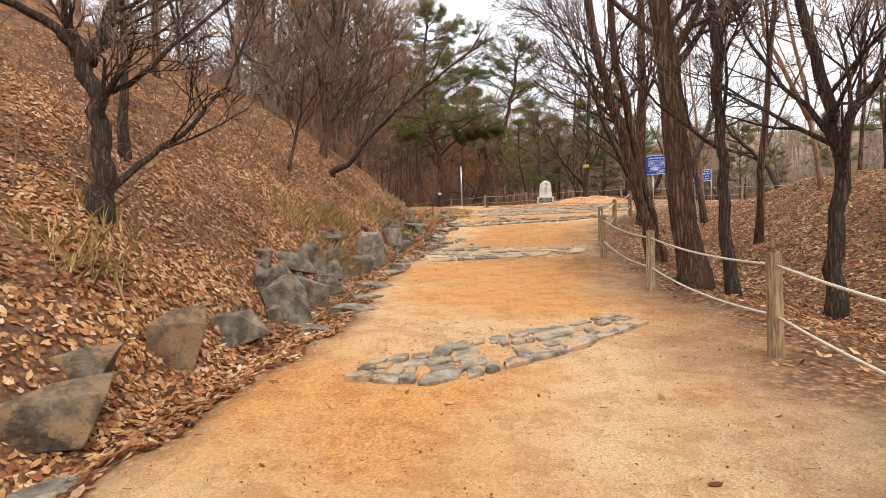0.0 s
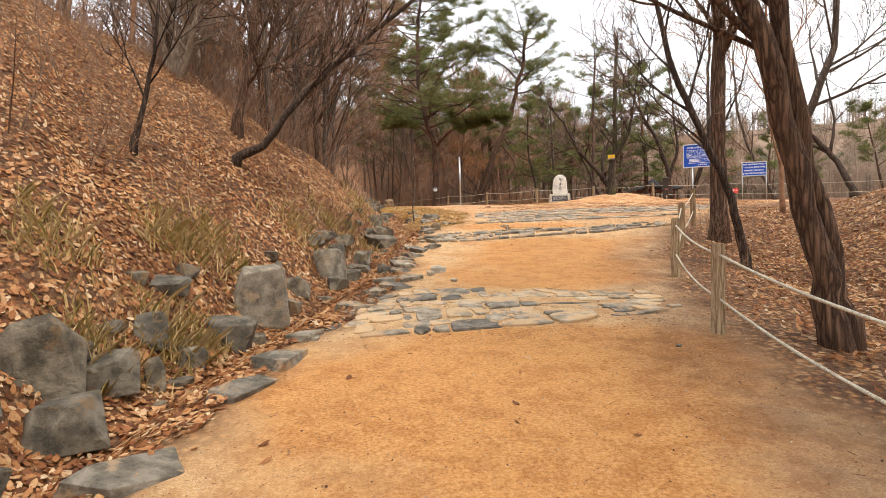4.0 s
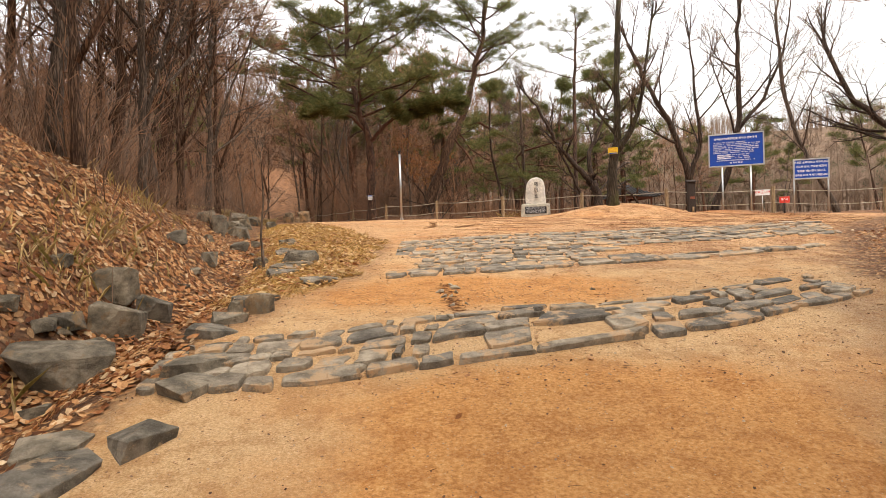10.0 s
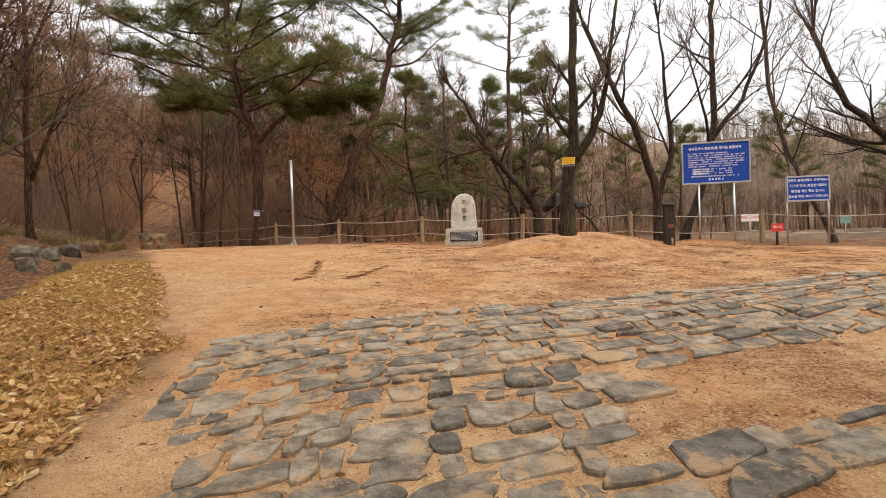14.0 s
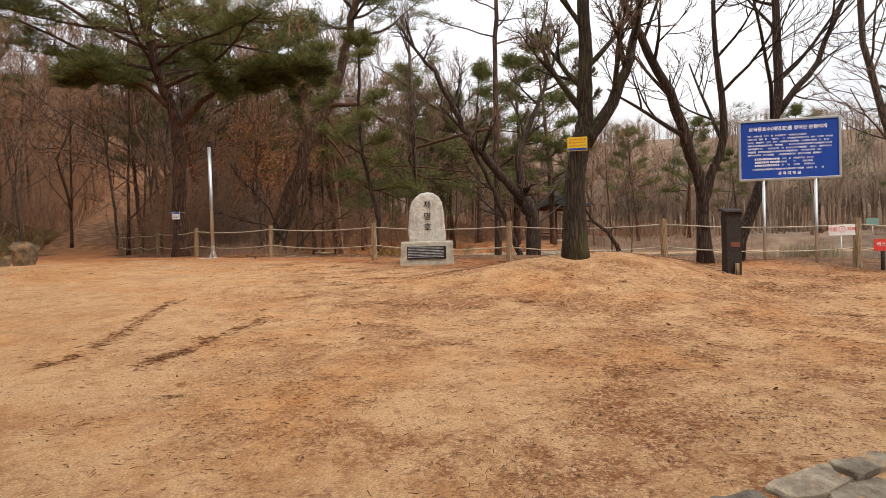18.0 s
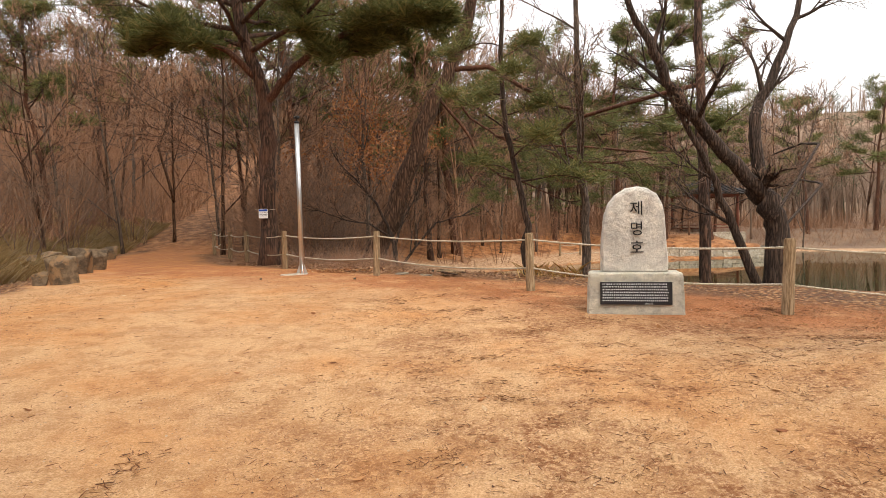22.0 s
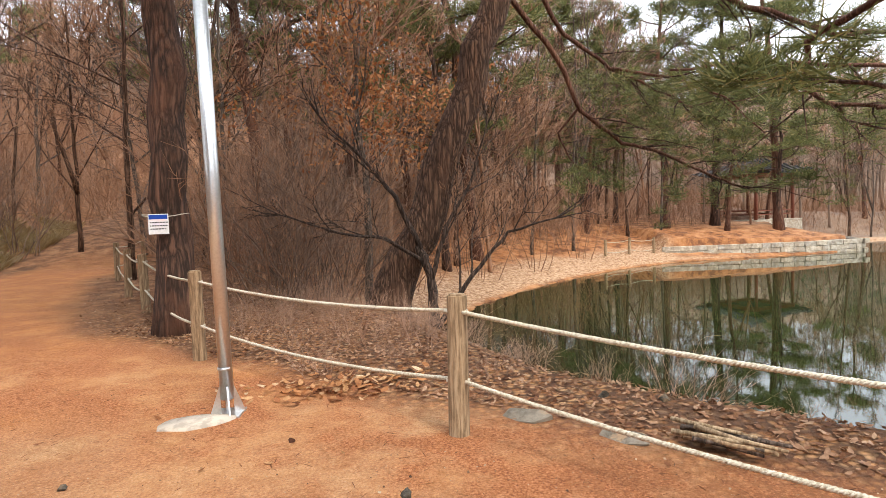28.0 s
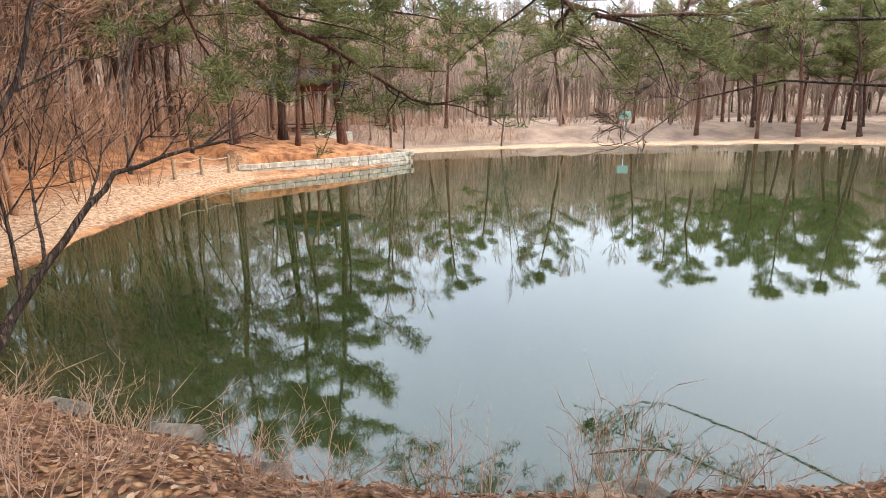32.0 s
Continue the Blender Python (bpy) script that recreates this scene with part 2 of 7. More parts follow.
straw = ramp(n, l, grain(n, l, coords(n, l, (30, 30, 30), True), 1.2, 6, .7), [(0.3, (.42, .21, .07)), (0.5, (.66, .40, .15)), (0.7, (.80, .56, .25))])
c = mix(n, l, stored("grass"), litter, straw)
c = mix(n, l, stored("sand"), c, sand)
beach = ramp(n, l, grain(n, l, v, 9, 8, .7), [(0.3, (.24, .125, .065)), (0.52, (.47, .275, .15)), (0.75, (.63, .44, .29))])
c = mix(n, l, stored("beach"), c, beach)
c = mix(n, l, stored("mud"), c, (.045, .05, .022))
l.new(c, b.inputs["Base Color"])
h1 = bump(n, l, b, grain(n, l, v, 48, 9, .78), .8, .03)
k2 = n.new("ShaderNodeBump")
k2.inputs["Strength"].default_value, k2.inputs["Distance"].default_value = .8, .04
l.new(h1, k2.inputs["Normal"])
mask = n.new("ShaderNodeMath")
mask.operation = "SUBTRACT"
mask.inputs[0].default_value = 1.0
l.new(stored("sand"), mask.inputs[1])
h2 = n.new("ShaderNodeMath")
h2.operation = "MULTIPLY"
l.new(mask.outputs[0], h2.inputs[0])
l.new(cells.outputs["Distance"], h2.inputs[1])
l.new(h2.outputs[0], k2.inputs["Height"])
l.new(k2.outputs["Normal"], b.inputs["Normal"])

mat_slab = stone("grey_slab", [(.175, .143, .11), (.29, .243, .192), (.42, .358, .288)], (.55, .34, .18), .5, 1.3, .54, .2)
mat_slab_sandy = stone("sand_covered_slab", [(.30, .235, .165), (.44, .35, .25), (.58, .46, .34)], (.66, .42, .22), .75, 1.15, .42, .2)
mat_edge = stone("edging_slab", [(.105, .09, .07), (.2, .172, .137), (.315, .272, .22)], (.46, .30, .17), .75, 1.2, .6, .15)
mat_rock = stone("dark_boulder", [(.072, .061, .046), (.15, .127, .098), (.245, .21, .165)], (.23, .14, .07), .72, 1.25, .62, .12)
mat_rock_pale = stone("pale_boulder", [(.13, .112, .09), (.22, .192, .156), (.315, .277, .228)], (.36, .25, .15), .9, 1.1, .62, .15)
mat_rock_brown = stone("brown_boulder", [(.075, .052, .033), (.14, .098, .063), (.22, .16, .108)], (.30, .17, .08), .85, 1.15, .5, .1)
mat_wall_stone = stone("pale_block", [(.30, .25, .19), (.46, .40, .32), (.58, .53, .44)], (.36, .29, .2), .85, 1.15)
mat_granite = stone("granite", [(.54, .53, .51), (.70, .685, .655), (.82, .80, .75)], (.64, .61, .54), 1.0, 1.05)
mat_granite_base = stone("granite_base", [(.39, .38, .35), (.57, .555, .50), (.70, .67, .60)], (.54, .50, .39), 1.0, 1.05)
mat_black = plain("black_plaque", (.022, .022, .024), .35)
mat_ink = plain("ink", (.012, .012, .012), .5)
mat_bark_dark = bark("dark_bark", (.03, .019, .013), (.165, .105, .075), .9)
mat_bark_oak = bark("oak_bark", (.045, .022, .012), (.27, .15, .09), 1.0, (.13, .065, .038), .8)
mat_bark_grey = bark("grey_bark", (.06, .043, .032), (.28, .20, .15), .7)
mat_bark_pale = bark("pale_bark", (.16, .115, .08), (.46, .36, .27), .5)
mat_bark_moss = bark("mossy_bark", (.025, .018, .011), (.125, .09, .058), .9, (.10, .095, .03))
mat_bark_pine = bark("pine_bark", (.035, .02, .013), (.20, .105, .068), 1.0, (.19, .085, .048), .7)
mat_bark_red = bark("red_pine_bark", (.07, .028, .016), (.24, .115, .068), .7, (.20, .085, .045))
mat_twig = plain("twig", (.22, .135, .09), .9, vary=.2, size=6)
mat_twig_grey = plain("grey_twig", (.32, .195, .125), .9, vary=.2, size=6)
mat_twig_red = plain("red_brown_twig", (.33, .175, .10), .9, vary=.2, size=6)
# twigs of the distant woods, aerial haze painted in as a greyer brown
mat_twig_hazed = plain("hazed_far_twig", (.28, .19, .135), .95, vary=.15, size=.3)
mat_dry_stem = plain("dry_stem", (.38, .225, .15), .9, vary=.2, size=9)
mat_needle = leaf_material("pine_needles", [(0.0, (.085, .10, .032)), (0.5, (.175, .195, .065)), (0.85, (.28, .28, .10)), (1.0, (.42, .33, .13))])
mat_needle_far = leaf_material("far_pine_needles", [(0.0, (.05, .085, .045)), (0.5, (.085, .13, .065)), (1.0, (.14, .18, .085))])
mat_leaf = leaf_material("fallen_leaves", [(0.0, (.15, .055, .022)), (0.25, (.40, .155, .058)), (0.5, (.62, .295, .118)), (0.8, (.74, .44, .215)), (1.0, (.86, .66, .43))], patch=.8)
mat_grass_leaf = leaf_material("leaves_in_grass", [(0.0, (.30, .14, .05)), (0.4, (.56, .31, .11)), (0.8, (.72, .47, .20)), (1.0, (.82, .62, .36))])
mat_oak_leaf = leaf_material("clinging_oak_leaves", [(0.0, (.30, .10, .035)), (0.5, (.52, .21, .075)), (1.0, (.66, .33, .14))])
mat_bank_leaf = leaf_material("bank_leaves", [(0.0, (.20, .085, .04)), (0.4, (.42, .21, .105)), (1.0, (.64, .42, .27))], patch=1.2)
mat_reed = leaf_material("dry_reed", [(0.0, (.34, .25, .15)), (1.0, (.56, .44, .29))])
mat_straw = leaf_material("straw", [(0.0, (.58, .32, .10)), (0.4, (.84, .55, .20)), (1.0, (.92, .70, .36))])
mat_sasa = leaf_material("bamboo_grass", [(0.0, (.34, .27, .08)), (0.25, (.60, .43, .16)), (0.6, (.80, .57, .26)), (1.0, (.88, .68, .40))])
mat_sasa_dry = leaf_material("dry_bamboo_grass", [(0.0, (.48, .33, .14)), (0.3, (.70, .50, .24)), (0.7, (.86, .65, .35)), (1.0, (.93, .78, .52))])
mat_post, n, l, b = material("fence_wood", .85)
v = coords(n, l, (14, 14, 1.3))
l.new(mix(n, l, each(n), ramp(n, l, grain(n, l, v, 3.2, 7, .65), [(0.3, (.17, .115, .062)), (0.5, (.32, .225, .13)), (0.7, (.45, .34, .215))]),
          ramp(n, l, grain(n, l, v, 3.2, 7, .65), [(0.3, (.15, .092, .05)), (0.7, (.36, .235, .13))])), b.inputs["Base Color"])
bump(n, l, b, grain(n, l, v, 4, 8, .7), .6, .01)
mat_rope, n, l, b = material("rope", .9)
l.new(ramp(n, l, grain(n, l, coords(n, l, (1, 1, 1), True), 60, 4), [(0.3, (.34, .285, .20)), (0.6, (.55, .49, .38))]), b.inputs["Base Color"])
mat_steel = plain("brushed_steel", (.62, .62, .61), .28, .85, .05, 60, .03)
mat_white = plain("white_paint", (.78, .78, .76), .5, 0, .06)
mat_blue = plain("blue_enamel", (.008, .06, .36), .7, 0, .05, 8, .05)
mat_red = plain("red_plastic", (.72, .06, .045), .45, 0, .05)
mat_yellow = plain("yellow_plastic", (.78, .52, .03), .5, 0, .05)
mat_orange = plain("orange_ink", (.62, .24, .02), .5, 0, .05)
mat_lettering = plain("white_lettering", (.82, .83, .84), .5, 0, .02)
mat_tile_roof = plain("roof_tiles", (.06, .055, .055), .7, 0, .2)
mat_timber = plain("red_timber", (.23, .075, .045), .7, 0, .2)
mat_dark_wood = plain("dark_wood", (.045, .032, .026), .8, 0, .25)
mat_concrete = plain("concrete", (.45, .38, .30), .9, 0, .15, 14, .4)
mat_green_board = plain("green_board", (.25, .42, .34), .5)
mat_water, n, l, b = material("pond_water", .015)
b.inputs["Base Color"].default_value = (.020, .027, .008, 1)
b.inputs["Specular IOR Level"].default_value = .5
b.inputs["IOR"].default_value = 1.62
v = coords(n, l, (1, 1, 1), True)
rip = mix(n, l, .5, grain_colour(n, l, v, 2.5), grain_colour(n, l, v, 9))
bump(n, l, b, rip, .03, .02)
# ---- terrain: one height function for the whole place ----
WATER = 2.90
PY = [-8, 0, 6, 9, 13, 16, 19.3, 21.4, 23.5, 26.3, 29.5, 32.3, 36.5, 40, 44, 60, 90]
PZ = [-.75, -.03, .48, .68, 1.10, 1.42, 1.86, 2.25, 2.46, 2.78, 3.12, 3.36, 3.68, 3.92, 4.08, 4.2, 4.4]
DY = [-8, 0, 3.4, 5.7, 8, 12, 15.6, 18, 21, 24, 28, 33, 40, 46, 51, 56, 75]      # ditch at the foot of the hill
DX = [-3.9, -3.2, -2.7, -2.25, -2.1, -1.85, -1.3, -1.05, -.85, -.6, -1.2, -2.4, -4.1, -5.2, -7.4, -9.6, -13]
LY = [-8, 0, 3.4, 5.7, 8, 12, 13, 15.6, 18, 21, 24, 28, 33, 40, 46, 51, 56, 75]   # left rim of the path
LX = [-2.9, -2.4, -1.9, -1.4, -1.08, -1.02, -.75, -.05, .0, .05, .95, 1.2, -.2, -2.4, -4.2, -6.3, -8.4, -11.5]
RY = [-8, 0, 5, 9, 13, 16, 19, 22, 25, 28, 32, 40]                               # right rim of the path
RX = [2.6, 2.7, 3.0, 3.35, 3.7, 4.4, 5.2, 7.0, 8.6, 10.7, 15, 26]
SHORE = [(3.4, 51.2), (4.1, 49.6), (4.55, 48.4), (4.95, 47.4), (5.4, 46.7), (6.1, 45.9), (7.1, 45.1), (8.5, 44.1), (10.9, 42.6), (13.8, 40.8), (17.5, 38.8),
         (22.5, 36.6), (30, 33.5), (42, 29), (54, 30), (61, 38), (60, 48), (55.5, 55.5), (48.5, 63.3), (44.5, 66.8), (41, 69.6),
         (36, 72.5), (31, 74), (26.5, 73.6), (25.6, 69.2), (22.3, 68.2), (18.5, 67.6), (15.3, 67.0), (12, 65.2), (9.2, 62.6), (6.8, 60),
         (4.9, 57.2), (3.6, 54.4), (3.2, 52.6)]


def shore_distance(x, y):
    """Metres from the shoreline, positive on land."""
    x, y = np.asarray(x, float), np.asarray(y, float)
    best, inside = np.full(x.shape, 1e9), np.zeros(x.shape, bool)
    for (ax, ay), (bx, by) in zip(SHORE, SHORE[1:] + SHORE[:1]):
        ex, ey = bx - ax, by - ay
        k = np.clip(((x - ax) * ex + (y - ay) * ey) / (ex * ex + ey * ey), 0, 1)
        best = np.minimum(best, np.hypot(x - ax - k * ex, y - ay - k * ey))
        if ay != by:
            inside ^= ((ay > y) != (by > y)) & (x < (y - ay) / (by - ay) * ex + ax)
    return np.where(inside, -best, best)


def smooth(a, b, v):
    k = np.clip((v - a) / (b - a), 0, 1)
    return k * k * (3 - 2 * k)


def wobble(x, y, size, seed=0.0):
    """Cheap smooth unevenness between -1 and 1."""
    u, v = x / size + seed, y / size - seed * 1.7
    return (np.sin(u * 1.9 + np.sin(v * 1.3 + seed)) + np.sin(v * 2.3 + 1.1 * np.sin(u * 1.7)) + np.sin((u + v) * 3.1 + seed)) / 3


def ground_z(x, y):
    x, y = np.asarray(x, float), np.asarray(y, float)
    z = np.interp(y, PY, PZ)
    xd = np.interp(y, DY, DX)
    into = np.maximum(xd - .45 - x, 0)
    amp = np.interp(y, [-8, 10, 19, 24, 29, 40, 75, 120], [1, 1.04, 1.2, 1.08, .5, .3, .5, .8])
    hill = 10 * (1 - np.exp(-.92 * into / 10)) * amp
    hill = hill + np.minimum(into, 1.5) * (.10 * wobble(x, y, 1.1) + .12 * wobble(x, y, 3.1, 2))
    ditch = -.34 * np.exp(-((x - xd) / .45) ** 2) * np.interp(y, [-8, 20, 25, 32, 46, 56], [1, 1, .7, .3, .35, .1])
    out = np.maximum(x - np.interp(y, RY, RX) - .4, 0)
    dip = -.5 * smooth(0, 2.5, out) * np.interp(y, [-8, 12, 20, 27], [1, 1, .5, 0]) + smooth(0, 3, out) * .12 * wobble(x, y, 1.7)
    dip = dip + 2.2 * smooth(1.5, 8.5, out) * np.interp(y, [-8, 2, 14, 24, 30], [.4, .7, 1, .7, 0])
    mound = .50 * np.exp(-(((x - 9.2) / 2.3) ** 2 + ((y - 36.2) / 1.4) ** 2)) + .14 * np.exp(-(((x - 13.6) / 1.3) ** 2 + ((y - 37.0) / .5) ** 2))
    z = z + hill + ditch + dip + mound + .012 * wobble(x, y, .7) + .02 * wobble(x, y, 2.2, 1)
    d = shore_distance(x, y)
    z = z + smooth(11, -3, x) * (.17 * np.clip(y - 60, 0, 45) + .06 * np.clip(y - 105, 0, 60)) * smooth(-120, -60, x)
    north = smooth(53, 60, y)
    z = z + north * .10 * np.clip(d - 5, 0, 60) * smooth(0, 12, x) * smooth(40, 24, x)
    steep = np.interp(y, [50, 56], [.52, .2]) * np.where(x > 27, np.interp(y, [40, 70], [.3, .12]), 1)
    beach = WATER + .02 + steep * np.clip(d, 0, 60) + np.maximum(d - 6, 0) * .3 * north + np.minimum(d, .55) * .75 * smooth(52, 49, y) * smooth(22, 16, x)
    dam = smooth(15.0, 15.6, x) * smooth(25.9, 25.5, x) * smooth(64, 66, y)
    beach = beach + dam * np.clip((d - np.interp(x, [15, 22.5], [1.7, .4])) * 4, 0, .6)
    under = WATER - .04 + np.maximum(d, -3.5) * .35
    z = np.where(d > 0, np.minimum(z, beach + .05 * wobble(x, y, .5)), under)
    r = np.hypot(x - 8, y - 30)
    ridge = 31 * smooth(85, 260, r) * (1 + .3 * wobble(x, y, 90, 3)) * smooth(-70, 20, y)
    return z + ridge


def gz(x, y):
    return float(ground_z(np.array([x]), np.array([y]))[0])


def sand_mask(x, y):
    """1 on the trodden sand of the path and the open square."""
    rim = wobble(x, y, .55) * .16 + wobble(x, y, 1.9, 4) * .14
    left = smooth(-.15, .35, x - np.interp(y, LY, LX) + rim)
    right = smooth(.25, -.55, x - np.interp(y, RY, RX) + rim * 1.6)
    fence = (y - 44.0) + (x - 3.3) * .78                      # in front of the rope fence
    open_side = smooth(1.3, .5, fence + rim) + smooth(2.2, 1.2, np.abs(x - np.interp(y, [44, 50, 56, 75], [-1.4, -4.2, -6.9, -9.6])) + rim) * (y > 44) * smooth(64, 57, y)
    return left * np.where(y < 27, right, smooth(.25, -.55, x - np.interp(y, RY, RX) + rim)) * np.clip(open_side, 0, 1)


def grass_mask(x, y):
    """1 on the strip of dry grass between ditch and square."""
    rim = wobble(x, y, .5, 2) * .25
    return smooth(-.1, .3, x - np.interp(y, DY, DX) - .25 + rim) * smooth(.3, -.1, x - np.interp(y, LY, LX) + rim) * smooth(22.2, 23.5, y) * smooth(40, 34, y)

# ---- builders ----
class Bag:
    """Collects vertices and faces of one mesh."""

    def __init__(self):
        self.v, self.f = [], []

    def tube(self, pts, radii, sides=6, cap=True):
        base, side = len(self.v), None
        for i, p in enumerate(pts):
            d = (pts[min(i + 1, len(pts) - 1)] - pts[max(i - 1, 0)])
            d = d.normalized() if d.length > 1e-6 else Vector((0, 0, 1))
            if side is None:
                side = d.cross(Vector((0, 0, 1)) if abs(d.z) < .9 else Vector((1, 0, 0))).normalized()
            else:
                side = (side - d * side.dot(d))
                side = side.normalized() if side.length > 1e-6 else d.orthogonal().normalized()
            up = d.cross(side)
            for k in range(sides):
                a = 2 * math.pi * k / sides
                q = p + (side * math.cos(a) + up * math.sin(a)) * radii[i]
                self.v.append((q.x, q.y, q.z))
        for i in range(len(pts) - 1):
            for k in range(sides):
                a, b2 = base + i * sides + k, base + i * sides + (k + 1) % sides
                self.f.append((a, b2, b2 + sides, a + sides))
        if cap:
            self.f.append(tuple(base + (len(pts) - 1) * sides + k for k in range(sides)))
            self.f.append(tuple(base + k for k in reversed(range(sides))))

    def spike(self, a, b2, r):
        """A straight thin twig that ends in a point."""
        d = b2 - a
        side = d.orthogonal().normalized() * r
        up = d.cross(side).normalized() * r
        k = len(self.v)
        for q in (a + side, a - side * .5 + up * .87, a - side * .5 - up * .87, b2):
            self.v.append((q.x, q.y, q.z))
        self.f += [(k, k + 1, k + 3), (k + 1, k + 2, k + 3), (k + 2, k, k + 3)]

    def box(self, lo, hi, m=None):
        base = len(self.v)
        for z in (lo[2], hi[2]):
            for x, y in ((lo[0], lo[1]), (hi[0], lo[1]), (hi[0], hi[1]), (lo[0], hi[1])):
                p = Vector((x, y, z))
                p = m @ p if m is not None else p
                self.v.append(tuple(p))
        for f in ((3, 2, 1, 0), (4, 5, 6, 7), (0, 1, 5, 4), (1, 2, 6, 5), (2, 3, 7, 6), (3, 0, 4, 7)):
            self.f.append(tuple(base + k for k in f))

    def mesh(self, name, mat, soft=True, second=None, rest=None):
        """second, rest: another bag with its own material, joined on as one mesh."""
        me = bpy.data.meshes.new(name)
        if second:
            k = len(self.v)
            me.from_pydata(self.v + second.v, [], self.f + [tuple(i + k for i in f) for f in second.f])
            me.materials.append(mat)
            me.materials.append(rest)
            me.polygons.foreach_set("material_index", [0] * len(self.f) + [1] * len(second.f))
        else:
            me.from_pydata(self.v, [], self.f)
            me.materials.append(mat)
        if soft:
            me.polygons.foreach_set("use_smooth", [True] * len(me.polygons))
        me.update()
        return me


def part(name, bag, mat, parent, label="", soft=True):
    me = bag if isinstance(bag, bpy.types.Mesh) else bag.mesh(name, mat, soft)
    ob = new(name, me)
    ob.parent = parent
    return tagged(ob, label)


def thing(name, m, label, category, group="", kind=""):
    ob = new(name)
    ob.empty_display_size = .1
    ob.matrix_world = m
    return tagged(ob, label, category, group, kind)


def bevelled(bag, name, mat, width=.01, seg=2):
    """A mesh with rounded edges."""
    bm = bmesh.new()
    me = bag.mesh(name, mat, False)
    bm.from_mesh(me)
    bmesh.ops.bevel(bm, geom=list(bm.edges), offset=width, segments=seg, affect="EDGES", profile=.6)
    bm.to_mesh(me)
    bm.free()
    return me


def rnd(a, b):
    return random.uniform(a, b)


def bend(p, d, length, steps, wander, rise):
    """A wandering line from p along d."""
    pts, d = [p.copy()], d.normalized()
    for _ in range(steps):
        d = (d + Vector((rnd(-1, 1), rnd(-1, 1), rnd(-1, 1))) * wander + Vector((0, 0, rise))).normalized()
        pts.append(pts[-1] + d * (length / steps))
    return pts


def along(pts, k):
    f = k * (len(pts) - 1)
    i = min(int(f), len(pts) - 2)
    return pts[i].lerp(pts[i + 1], f - i), (pts[i + 1] - pts[i]).normalized()


def spread(d, angle):
    """A direction at that angle off d, turned at random."""
    side = d.orthogonal().normalized()
    side.rotate(Matrix.Rotation(rnd(0, 2 * math.pi), 3, d))
    return (d * math.cos(angle) + side * math.sin(angle)).normalized()


def taper(r0, r1, count, power=1.0):
    return [r0 + (r1 - r0) * (i / (count - 1)) ** power for i in range(count)]


def grow(branches, twigs, p, d, length, r, depth, fine, density=1.0, droop=0.0, wander=.12):
    """A limb with its side branches, down to fine twigs."""
    steps = 6 if depth > 2 else 5 if depth == 2 else 4 if depth == 1 else 3
    pts = bend(p, d, length, steps, wander, .06 - droop)
    if depth > 1 or (depth == 1 and r > .012):
        branches.tube(pts, taper(r, r * .3, len(pts)), 6 if r > .04 else 4 if r > .02 else 3, False)
    elif depth == 1:
        pts = [pts[0], pts[2], pts[-1]]
        branches.tube(pts, taper(max(r, fine * 1.2), fine * .7, 3), 3, False)
    else:
        middle = pts[len(pts) // 2]
        twigs.spike(pts[0], middle + (middle - pts[0]) * .25, max(r * .8, fine))
        twigs.spike(middle, pts[-1], fine * .8)
        for _ in range(int(2.2 * density + rnd(0, 1))):
            q, e = along(pts, rnd(.2, .95))
            twigs.spike(q, q + (spread(e, rnd(.3, .8)) + Vector((0, 0, .12 - droop))) * length * rnd(.35, .7), fine * .75)
        return
    count = int((4.4 if depth > 1 else 5.0) * density + rnd(0, 1.6))
    for i in range(count):
        k = .22 + .78 * (i + rnd(.1, .9)) / count
        q, e = along(pts, min(k, .99))
        grow(branches, twigs, q, spread(e, rnd(.35, .9)), length * rnd(.48, .74) * (1.15 - .5 * k), r * (.62 - .3 * k), depth - 1, fine, density, droop, wander)


def root_flare(r, height):
    return r * (1 + .55 * math.exp(-height / .22))


